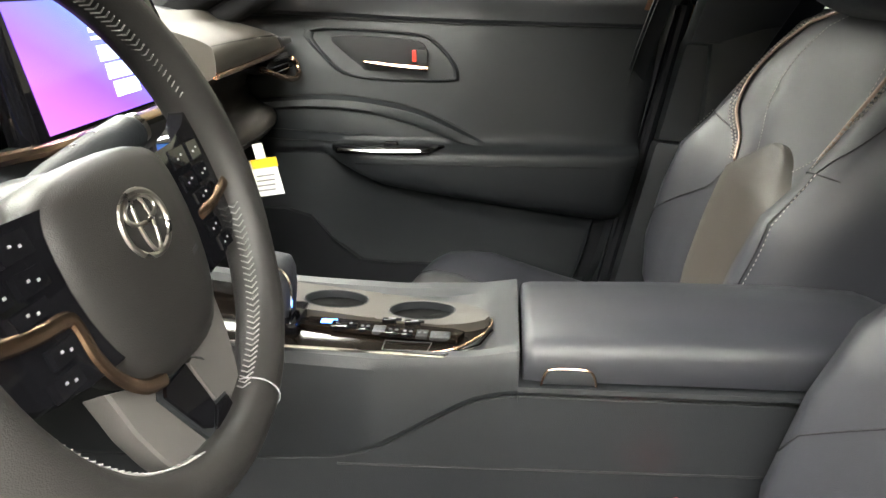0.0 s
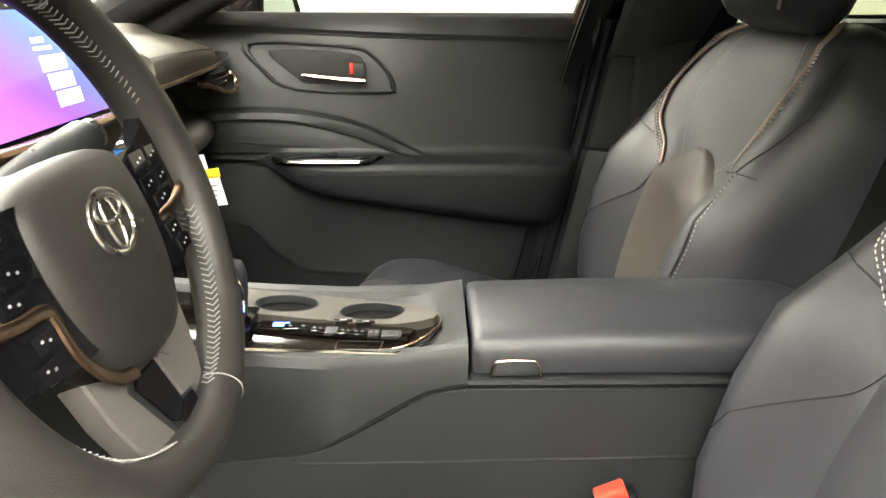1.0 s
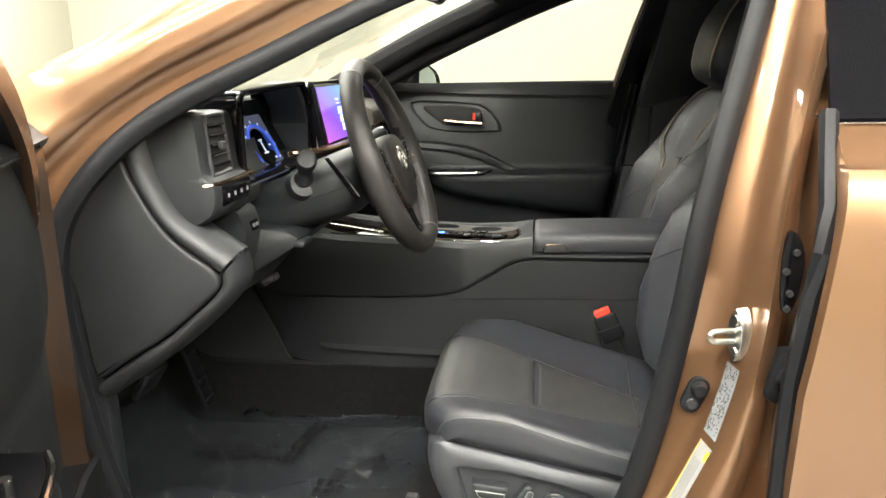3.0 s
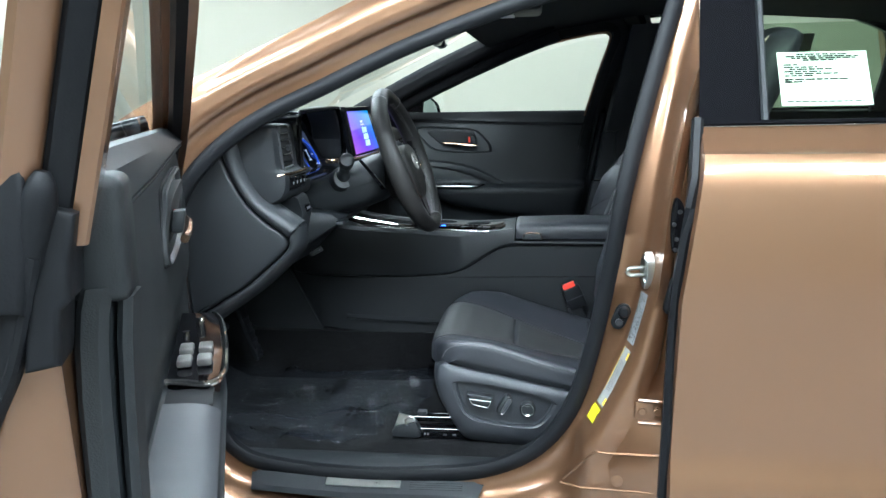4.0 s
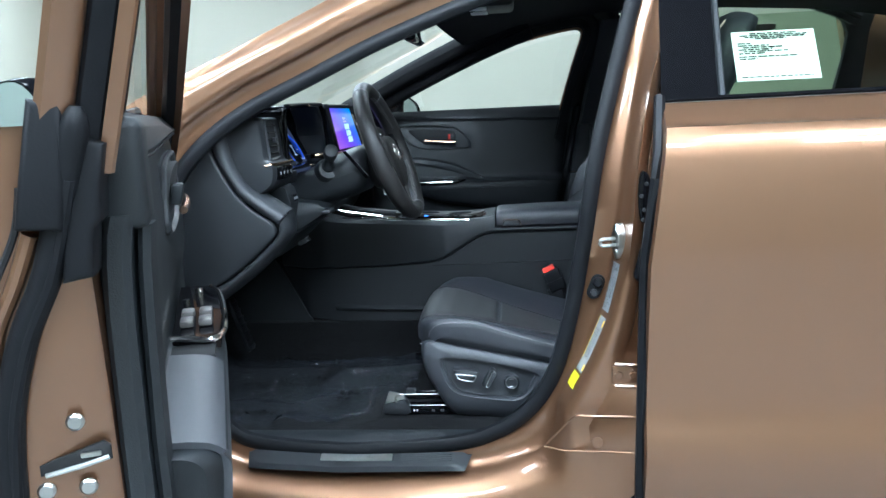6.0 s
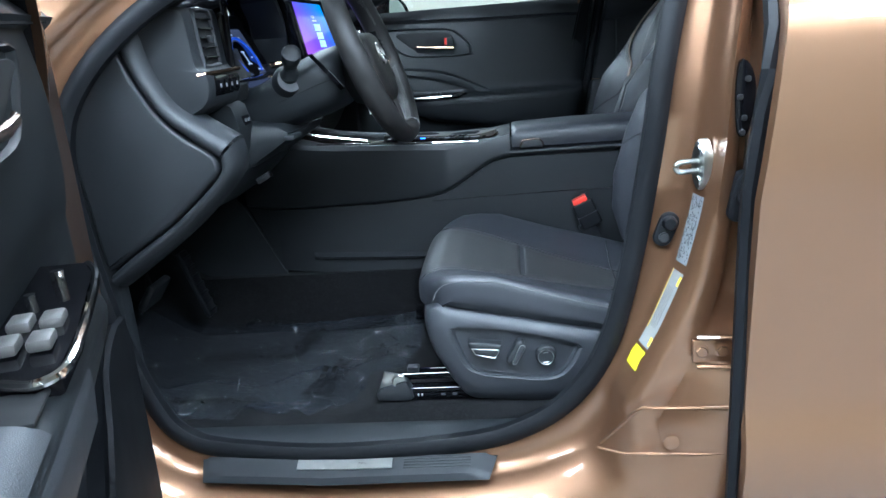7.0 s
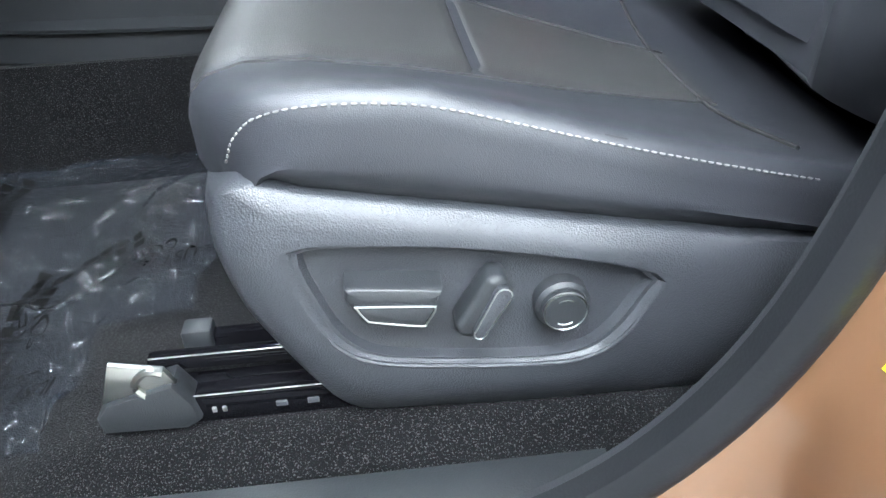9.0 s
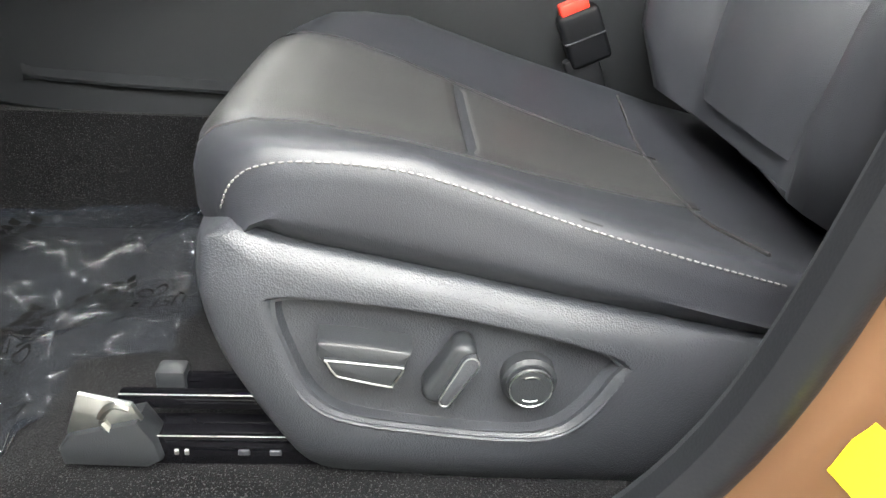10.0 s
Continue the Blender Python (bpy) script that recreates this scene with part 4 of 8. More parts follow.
    for h, w, dp, sh in [(0.615, 0.075, 0.025, -0.02), (0.62, 0.105, 0.042, -0.02), (0.645, 0.128, 0.055, -0.015), (0.69, 0.140, 0.060, -0.01), (0.74, 0.142, 0.058, -0.008), (0.785, 0.132, 0.05, -0.012), (0.815, 0.11, 0.036, -0.02), (0.825, 0.07, 0.018, -0.025)]:
        rings.append([o + UP * h + FW * (sh + dp * math.sin(t) * (1 if math.sin(t) > 0 else 0.8)) + Vector((0, w * math.copysign(abs(math.cos(t)) ** 0.6, math.cos(t)), 0)) for t in [2 * math.pi * k / 28 for k in range(28)]])
    if cy > MID:
        rings = [[o + UP * 0.615 + (q - o - UP * 0.615) * 1.26 for q in r] for r in rings]
    pillow = part("headrest", Geo().loft(rings), LEATHER, s, "black leather headrest", 60)
    for sg in (-1, 1):
        hp = Geo()
        line = [o + UP * h + FW * (sh + dp * 0.80) + Vector((0, sg * w * 0.74, 0)) for h, w, dp, sh in [(0.625, 0.105, 0.046, -0.02), (0.645, 0.128, 0.056, -0.015), (0.69, 0.140, 0.061, -0.01), (0.74, 0.142, 0.059, -0.008), (0.785, 0.132, 0.051, -0.012)]]
        if cy > MID:
            line = [o + UP * 0.615 + (q - o - UP * 0.615) * 1.26 for q in line]
        hp.tube(cr([tuple(q) for q in line], 5), 0.0028, 6)
        part("headrest_piping", hp, PIPING, pillow)
    for sg in (-1, 1):
        part("headrest_post", Geo().tube([o + UP * 0.58 + Vector((0, sg * 0.06, 0)) - FW * (0.07 if cy > MID else 0.02), o + UP * 0.63 + Vector((0, sg * 0.06, 0)) - FW * (0.05 if cy > MID else 0.02)], 0.006, 10), CHROME, s)
    return s


DSEAT = seat(0.40, "black leather driver's seat with power switches on its side")
PSEAT = seat(1.155, "black leather passenger seat with beige piping")
# the driver's seat side cover with its sunk switch field
COVER = [(-0.110, 0.681), (-0.117, 0.662), (-0.118, 0.630), (-0.108, 0.590), (-0.088, 0.550), (-0.066, 0.514), (-0.047, 0.491), (0.0, 0.485), (0.14, 0.470), (0.37, 0.445), (0.37, 0.575), (0.22, 0.612), (0.113, 0.634), (0.05, 0.648), (-0.01, 0.660), (-0.073, 0.672)]
FIELD = [(-0.075, 0.632), (-0.060, 0.638), (0.020, 0.630), (0.10, 0.613), (0.153, 0.595), (0.150, 0.585), (0.133, 0.555), (0.111, 0.537), (0.078, 0.534), (0.02, 0.540), (-0.03, 0.549), (-0.053, 0.567), (-0.066, 0.597)]
CC = np.array((0.035, 0.590))
co = polar([tuple(q) for q in cr(COVER, 3, True)], CC, 96)
fo = polar([tuple(q) for q in cr(FIELD, 3, True)], CC, 96)


def flat_ring(pts, k, y):
    return [(CC[0] + (p[0] - CC[0]) * k, y, CC[1] + (p[1] - CC[1]) * k) for p in pts]


cover = [flat_ring(co, 1.06, 0.26), flat_ring(co, 1.055, 0.215), flat_ring(co, 1.04, 0.190), flat_ring(co, 1.015, 0.172), flat_ring(co, 0.99, 0.162), flat_ring(co, 0.965, 0.1565), flat_ring(co, 0.94, 0.1535), [tuple(0.5 * (np.array(a) + np.array(b))) for a, b in zip(flat_ring(co, 0.9, 0.150), flat_ring(fo, 1.12, 0.150))], flat_ring(fo, 1.06, 0.148), flat_ring(fo, 1.02, 0.1485), flat_ring(fo, 0.985, 0.152), flat_ring(fo, 0.955, 0.152), flat_ring(fo, 0.93, 0.1595), flat_ring(fo, 0.85, 0.1605), flat_ring(fo, 0.4, 0.1605)]
cover = [[(x, y + 0.22 * max(0.0, z - 0.635 + 0.2 * max(0.0, x)) + 0.35 * max(0.0, 0.515 - z), min(z, cover_top(x) - 0.001 - 0.9 * max(0.0, -0.098 - x))) for x, y, z in r] for r in cover]
part("side_cover", Geo().loft(cover), GREYTRIM, DSEAT, "dark grey plastic seat side cover", 40)
SLIDE = [(-0.047, 0.614), (-0.042, 0.617), (0.007, 0.611), (0.010, 0.607), (0.007, 0.600), (0.0, 0.587), (-0.004, 0.5855), (-0.036, 0.593), (-0.041, 0.597), (-0.047, 0.607)]
SL = [tuple(q) for q in cr(SLIDE, 3, True)]


def slide_ring(k, y, dz=0.0):
    return [(-0.013 + (x + 0.016) * k, y + 0.015, 0.593 + dz + (z - 0.597) * k) for x, z in SL]


LOOP_ = [(-0.0405, 0.6065), (-0.038, 0.6075), (0.003, 0.6035), (0.0058, 0.6025), (0.006, 0.600), (0.0005, 0.591), (-0.003, 0.589), (-0.030, 0.595), (-0.0355, 0.5975)]
slider = part("slide_switch", Geo().loft([slide_ring(1.0, 0.146), slide_ring(1.0, 0.130), slide_ring(0.975, 0.126), slide_ring(0.93, 0.1245, -0.0005), slide_ring(0.5, 0.124, -0.0015)]), HARD, DSEAT, "grey seat slide switch", 50)
lip = [(q[0] + 0.003, q[1] - 0.005) for q in cr(LOOP_, 3, True)]
part("slide_switch_grip", Geo().prism(lip, "y", 0.1355, 0.141, 0.0015, 2), HARD, slider)
part("slide_switch_edge", Geo().tube([(x, 0.1356, z) for x, z in lip], 0.0006, 6, True), STEEL, slider, "thin bright edge")


def capsule(x0, z0, x1, z1, r0, r1, n=8):
    """An outline round two end circles."""
    a = math.atan2(z1 - z0, x1 - x0)
    out = [(x1 + r1 * math.cos(a + t), z1 + r1 * math.sin(a + t)) for t in [math.pi * (k / n - 0.5) for k in range(n + 1)]]
    return out + [(x0 + r0 * math.cos(a + t), z0 + r0 * math.sin(a + t)) for t in [math.pi * (k / n + 0.5) for k in range(n + 1)]]


recliner = part("recline_switch", Geo().prism(capsule(0.030, 0.575, 0.047, 0.603, 0.0085, 0.0085), "y", 0.140, 0.162, 0.005, 3), HARD, DSEAT, "grey seat recline lever")
part("recline_switch_grip", Geo().prism(capsule(0.036, 0.573, 0.051, 0.601, 0.0042, 0.0058), "y", 0.135, 0.142, 0.002, 2), GREYTRIM, recliner, "bright lever grip")
part("recline_switch_edge", Geo().tube([(x, 0.1355, z) for x, z in capsule(0.036, 0.573, 0.051, 0.601, 0.0035, 0.0050, 6)], 0.0006, 5, True), STEEL, recliner)
low_rim = [q for q in flat_ring(fo, 1.035, 0.1485) if q[2] < 0.59]
low_rim.sort(key=lambda q: math.atan2(q[2] - 0.64, q[0] - 0.04))
part("recess_rim", Geo().tube(low_rim, [0.0004] * 3 + [0.0017] * (len(low_rim) - 6) + [0.0004] * 3, 6), GREYTRIM, DSEAT)
knob = part("lumbar_knob", Geo().disc((0.0915, 0.162, 0.578), (0, -1, 0), 0.0180, 0.014, 36, 0.2), HARD, DSEAT, "round lumbar knob")
part("lumbar_knob_cap", Geo().disc((0.0915, 0.150, 0.578), (0, -1, 0), 0.0150, 0.007, 36, 0.2), HARD, knob)
part("lumbar_knob_ring", Geo().tube([(0.0915 + 0.0138 * math.cos(t), 0.1432, 0.578 + 0.0138 * math.sin(t)) for t in [2 * math.pi * k / 40 for k in range(40)]], 0.0005, 5, True), STEEL, knob, "thin bright ring")
for a0 in (60, 240):
    arrows = Geo().tube([(0.0915 + 0.0095 * math.cos(radians(a)), 0.1428, 0.578 + 0.0095 * math.sin(radians(a))) for a in range(a0, a0 + 61, 10)], 0.0005, 5)
    part("knob_marking", arrows, STEEL, knob)
# rails under the driver's seat
for y in (0.185, 0.60):
    part("rail", Geo().box(-0.20, 0.30, y - 0.014, y + 0.014, 0.487, 0.512, 0.003), PIANO, DSEAT, "black steel seat rail")
    part("upper_rail", Geo().box(-0.19, 0.30, y + 0.004, y + 0.016, 0.521, 0.533, 0.003), PIANO, DSEAT, "dark steel upper rail")
    part("rail_edge", Geo().tube([(-0.188, y + 0.005, 0.5335), (0.05, y + 0.005, 0.5335)], 0.0006, 5), STEEL, DSEAT, "bright rail edge")
    part("rail_edge", Geo().tube([(-0.16, y - 0.0135, 0.5125), (0.05, y - 0.0135, 0.5125)], 0.0005, 5), STEEL, DSEAT)
    part("back_rail", Geo().box(-0.17, 0.30, y + 0.030, y + 0.040, 0.514, 0.531, 0.003), PIANO, DSEAT)
    part("rail_end_cap", Geo().box(-0.170, -0.148, y + 0.026, y + 0.044, 0.519, 0.537, 0.003, 2), HARD, DSEAT)
    if y > 0.3:
        continue
    part("rail_bracket", Geo().prism([(-0.222, 0.492), (-0.224, 0.505), (-0.214, 0.518), (-0.168, 0.530), (-0.158, 0.512), (-0.155, 0.496), (-0.165, 0.490)], "y", y - 0.022, y + 0.004, 0.004), HARD, DSEAT, "grey rail end cover")
    part("rail_end_plate", Geo().prism([(-0.218, 0.516), (-0.206, 0.549), (-0.172, 0.541), (-0.166, 0.528)], "y", y - 0.017, y - 0.012, 0.001), STEEL, DSEAT, "worn bright steel plate")
    part("rail_hook", Geo().tube(cr([(-0.186, y - 0.019, 0.520), (-0.192, y - 0.019, 0.532), (-0.183, y - 0.019, 0.542), (-0.172, y - 0.019, 0.540)], 4), 0.0028, 6), STEEL, DSEAT)
for x in (-0.148, -0.141, -0.104, -0.082):
    part("rail_slot", Geo().box(x, x + (0.003 if x < -0.12 else 0.008), 0.1695, 0.1715, 0.497, 0.5015, 0.0005, 1), STEEL if x < -0.12 else GREYTRIM, DSEAT)
part("seat_riser", Geo().box(-0.02, 0.36, 0.2, 0.62, 0.47, 0.60, 0.02), DARK, DSEAT)
part("seat_riser", Geo().box(-0.02, 0.36, 2 * MID - 0.62, 2 * MID - 0.2, 0.45, 0.60, 0.02), DARK, PSEAT)

# seat belt buckle between seat and console
buckle = thing("belt_buckle", (0.22, 0.66, 0.56), "black seat belt buckle with a red button", "seat belt buckle")
bt = Matrix.Rotation(radians(-24), 3, "Y")
part("buckle_body", Geo().box(0.193, 0.243, 0.647, 0.675, 0.675, 0.740, 0.006, 3, bt), RUBBER, buckle)
part("buckle_band", Geo().box(0.1925, 0.2435, 0.6465, 0.6755, 0.706, 0.7085, 0.001, 1, bt), GREYTRIM, buckle)
part("release_button", Geo().box(0.184, 0.219, 0.650, 0.672, 0.732, 0.748, 0.003, 2, bt), RED, buckle, "red release button")
part("buckle_stalk", Geo().box(0.22, 0.262, 0.652, 0.670, 0.56, 0.69, 0.004, 2, bt), RUBBER, buckle)

# ---- dashboard ----
dash = thing("dashboard", (-0.75, MID, 0.75), "dark grey layered dashboard with bronze trim strips", "dashboard")
pad = [(-1.08, 1.10), (-0.85, 1.175), (-0.62, 1.212), (-0.54, 1.212), (-0.50, 1.20), (-0.505, 1.17), (-0.6, 1.08), (-1.08, 1.0)]
part("upper_pad", Geo().loft([[(x + dx, y, z + dz) for x, z in [tuple(q) for q in cr(pad, 3, True)]] for y, dx, dz in ((0.130, -0.06, -0.05), (0.135, -0.04, -0.015), (0.155, -0.015, 0), (0.19, -0.005, 0.002), (0.272, 0, 0.004), (0.280, -0.075, 0.004), (0.672, -0.075, 0.005), (0.680, 0, 0.005), (0.82, 0, 0.005), (1.0, 0, 0.0), (1.06, -0.06, 0.0), (1.3, -0.06, 0.0), (1.42, -0.06, 0.0), (1.50, -0.06, -0.002), (1.535, -0.065, -0.006))]), SOFT, dash, "soft grey upper dashboard pad", 50)
part("defrost_grille", Geo().box(-0.60, -0.54, 0.17, 0.235, 1.207, 1.2135, 0.002), DARK, dash)
low = [(-0.60, 1.15), (-0.52, 1.12), (-0.50, 1.06), (-0.485, 1.0), (-0.46, 0.965), (-0.455, 0.93), (-0.48, 0.895), (-0.56, 0.84), (-0.75, 0.78), (-1.08, 0.75), (-1.08, 1.05)]
part("lower_panel", Geo().loft([[(x + dx, y, z) for x, z in [tuple(q) for q in cr(low, 2, True)]] for y, dx in ((0.16, -0.02), (0.2, 0), (0.45, 0.02), (0.62, 0.0), (0.70, -0.06), (0.90, -0.06))]), SOFT, dash, "", 50)
# end cap with its rolled lip
CAP = [(-0.70, 1.08), (-0.66, 1.15), (-0.605, 1.178), (-0.578, 1.168), (-0.565, 1.13), (-0.547, 1.09), (-0.52, 1.045), (-0.482, 1.007), (-0.447, 0.984), (-0.434, 0.962), (-0.446, 0.937), (-0.532, 0.866), (-0.60, 0.824), (-0.650, 0.792), (-0.664, 0.80), (-0.674, 0.9), (-0.688, 1.0)]
part("kick_trim", Geo().box(-0.74, -0.655, 0.122, 0.16, 0.50, 1.12, 0.01), SOFT, dash, "dark kick trim beside the door seal")
part("end_cap", Geo().prism([tuple(q) for q in cr(CAP, 3, True)], "y", 0.108, 0.16, 0.008, 3), HARD, dash, "dark grey dashboard end panel")
def band(inner, outer, depths, name, mat, label=""):
    a_, b_ = cr(inner, 5), cr(outer, 5)
    rows = []
    for p, q in zip(a_, b_):
        rows.append([(p[0] + (q[0] - p[0]) * f, y, p[1] + (q[1] - p[1]) * f) for f, y in depths])
    part(name, Geo().loft(rows, False), mat, dash, label, 60)


band([(-0.635, 1.182), (-0.600, 1.182), (-0.576, 1.168), (-0.563, 1.13), (-0.545, 1.09), (-0.518, 1.045), (-0.480, 1.009), (-0.432, 0.972)],
     [(-0.602, 1.206), (-0.568, 1.204), (-0.538, 1.184), (-0.528, 1.148), (-0.517, 1.110), (-0.494, 1.069), (-0.459, 1.040), (-0.405, 1.004)],
     ((0.0, 0.125), (0.06, 0.111), (0.2, 0.103), (0.45, 0.102), (0.7, 0.110), (0.9, 0.122), (1.0, 0.138), (1.0, 0.158), (0.9, 0.175)), "upper_lip", HARD, "rolled grey lip round the end panel")
band([(-0.430, 0.966), (-0.442, 0.938), (-0.53, 0.864), (-0.598, 0.822), (-0.660, 0.780)],
     [(-0.404, 0.998), (-0.404, 0.945), (-0.475, 0.872), (-0.55, 0.815), (-0.645, 0.752)],
     ((0.0, 0.125), (0.06, 0.112), (0.2, 0.104), (0.45, 0.103), (0.7, 0.110), (0.9, 0.122), (1.0, 0.138), (1.0, 0.158), (0.9, 0.175)), "lower_lip", HARD)
part("knee_panel", Geo().loft([[(x + dx, y, z) for x, z in ((-0.50, 1.00), (-0.425, 0.990), (-0.412, 0.975), (-0.420, 0.935), (-0.482, 0.868), (-0.56, 0.82), (-0.57, 0.97))] for y, dx in ((0.14, 0), (0.170, 0), (0.182, -0.006), (0.190, -0.03))]), HARD, dash, "", 50)
part("knee_panel", Geo().loft([[(x, y, z) for x, z in ((-0.52, 1.065), (-0.462, 1.06), (-0.440, 1.045), (-0.430, 1.01), (-0.440, 0.965), (-0.452, 0.94), (-0.48, 0.905), (-0.56, 0.86), (-0.57, 1.0))] for y in (0.222, 0.236, 0.285, 0.296)]), SOFT, dash, "", 40)
part("knee_lower_panel", Geo().loft([[(x + dx, y, z) for x, z in ((-0.46, 1.01), (-0.385, 1.0), (-0.362, 0.985), (-0.366, 0.972), (-0.41, 0.945), (-0.47, 0.908), (-0.56, 0.87), (-0.58, 1.0))] for y, dx in ((0.292, -0.03), (0.302, -0.006), (0.33, 0.0), (0.56, 0.0), (0.60, -0.01))]), SOFT, dash, "", 45)
part("tilt_lever", Geo().box(-0.372, -0.352, 0.288, 0.345, 0.972, 0.982, 0.004), HARD, dash, "steering tilt lever")
part("hood_release", Geo().box(-0.458, -0.440, 0.225, 0.240, 0.94, 0.962, 0.004), GREYTRIM, dash)
# driver's side vent and switch box
POD = [tuple(q) for q in cr([(-0.64, 1.210), (-0.53, 1.216), (-0.472, 1.216), (-0.458, 1.206), (-0.454, 1.165), (-0.450, 1.122), (-0.436, 1.110), (-0.431, 1.098), (-0.434, 1.072), (-0.448, 1.052), (-0.49, 1.035), (-0.56, 1.03), (-0.64, 1.05)], 3, True)]


def pod_ring(k, y):
    return [(-0.53 + (x + 0.53) * k, y, 1.125 + (z - 1.125) * k) for x, z in POD]


pod = part("vent_pod", Geo().loft([pod_ring(0.86, 0.125), pod_ring(0.95, 0.127), pod_ring(0.99, 0.134), pod_ring(1.0, 0.146), pod_ring(1.0, 0.262), pod_ring(0.98, 0.268)]), HARD, dash, "rounded grey vent housing", 40)
part("pod_seam", Geo().tube([(-0.62, 0.1275, 1.098), (-0.50, 0.1265, 1.104), (-0.446, 0.129, 1.108)], 0.0012, 5), DARK, pod)


def vent_loop(a):
    return [tuple(q) for q in cr([(0.158 + a, 1.200 - a), (0.170 + a, 1.211 - a), (0.214 - a, 1.211 - a), (0.224 - a, 1.200 - a), (0.226 - a, 1.130 + a), (0.222 - a, 1.122 + a), (0.163 + a, 1.120 + a), (0.157 + a, 1.130 + a)], 2, True)]


def face_at(z):
    return lerp([1.12, 1.165, 1.206], [-0.449, -0.453, -0.457], z)


part("vent_rim", Geo().loft([[(face_at(z) + d, y, z) for y, z in vent_loop(a)] for d, a in ((-0.004, -0.004), (0.003, -0.003), (0.004, 0.0), (0.001, 0.003), (-0.010, 0.004))], True, False), GREYTRIM, pod, "grey vent surround", 40)
# a flat dark sheet replaces the shaded depth of the vent
part("vent_depth_shade", Geo().loft([[(face_at(z) + d, y, z) for y, z in vent_loop(0.003)] for d in (-0.001, 0.0006)]), DARK, pod)
for k in range(5):
    z = 1.134 + 0.0155 * k
    part("vent_slat", Geo().box(face_at(z) - 0.006, face_at(z) + 0.006, 0.161, 0.222, z, z + 0.003, 0.001, 1, Matrix.Rotation(radians(14), 3, "Y")), PIANO, pod)
part("vent_tab", Geo().box(-0.449, -0.441, 0.184, 0.200, 1.158, 1.170, 0.002), GREYTRIM, pod)
part("switch_panel", Geo().loft([[(x + d, y, z) for x, z in ((-0.4325, 1.104), (-0.4305, 1.098), (-0.4325, 1.078), (-0.437, 1.070))] for y, d in ((0.143, -0.002), (0.148, 0.002), (0.258, 0.002), (0.264, -0.002))], True), PIANO, dash, "gloss black switch panel")
part("switch_strip", Geo().tube([(-0.452, 0.126, 1.107), (-0.440, 0.130, 1.1085), (-0.432, 0.145, 1.109), (-0.429, 0.20, 1.110), (-0.429, 0.262, 1.1115), (-0.436, 0.270, 1.112)], 0.0036, 8), BRONZETRIM, dash, "polished bronze strip")
for k in range(4):
    toggle = part("switch", Geo().box(-0.433, -0.4285, 0.1540 + 0.026 * k, 0.1730 + 0.026 * k, 1.078, 1.098, 0.0015), PIANO, dash)
    part("switch_mark", Geo().box(-0.4287, -0.4280, 0.1600 + 0.026 * k, 0.1665 + 0.026 * k, 1.084, 1.0905), DIMPRINT, toggle)
part("charge_switch", Geo().box(-0.442, -0.430, 0.252, 0.286, 1.008, 1.026, 0.002, 2, Matrix.Rotation(radians(-12), 3, "Y")), PIANO, dash)
for k in range(2):
    part("charge_switch_mark", Geo().box(-0.4312, -0.4295, 0.257 + 0.014 * k, 0.267 + 0.014 * k, 1.013, 1.021), DIMPRINT, dash)
part("cluster_lower_trim", Geo().loft([[(x, y, z) for x, z in ((-0.50, 1.092), (-0.456, 1.09), (-0.444, 1.080), (-0.444, 1.062), (-0.452, 1.050), (-0.50, 1.045))] for y in (0.268, 0.276, 0.335, 0.342)]), HARD, dash, "", 40)
# instrument cluster: hooded bezel, tilted display, dial
BEZ = [(0.275, 1.082), (0.270, 1.10), (0.272, 1.215), (0.282, 1.236), (0.315, 1.244), (0.60, 1.250), (0.640, 1.242), (0.672, 1.20), (0.695, 1.10), (0.695, 1.082)]
BR = [tuple(q) for q in cr(BEZ, 3, True)]
BC = np.array((0.48, 1.16))


def bez(ky, kz, x):
    return [(x, BC[0] + (p[0] - BC[0]) * ky, BC[1] + (p[1] - BC[1]) * kz) for p in BR]


bezel = part("cluster_bezel", Geo().loft([bez(0.96, 0.96, -0.57), bez(1.0, 1.0, -0.55), bez(1.0, 1.0, -0.452), bez(0.985, 0.975, -0.446), bez(0.955, 0.93, -0.450), bez(0.945, 0.90, -0.470), bez(0.93, 0.86, -0.545)], True, False), PIANO, dash, "gloss black instrument hood", 40)
part("bezel_edge", Geo().tube([(-0.4445, y, z) for _, y, z in bez(0.990, 0.983, 0)][:-4], 0.0062, 10), PIANO, bezel)


def on_display(y, z, lift=0.0):
    """A place on the display, which leans back behind the hood."""
    return (-0.490 - 0.52 * (z - 1.085) + lift, y, z - 0.5 * lift)


def display_patch(y0, y1, z0, z1, lift=0.0012):
    return Geo().loft([[on_display(y, z, l) for y, z in ((y0, z0), (y1, z0), (y1, z1), (y0, z1))] for l in (lift - 0.0008, lift)])


def display_arc(cy, cz, ry, rz, a0, a1, thick):
    return Geo().tube([on_display(cy + ry * math.cos(t), cz + rz * math.sin(t), 0.0015) for t in [radians(a0 + (a1 - a0) * k / 40) for k in range(41)]], thick, 6)


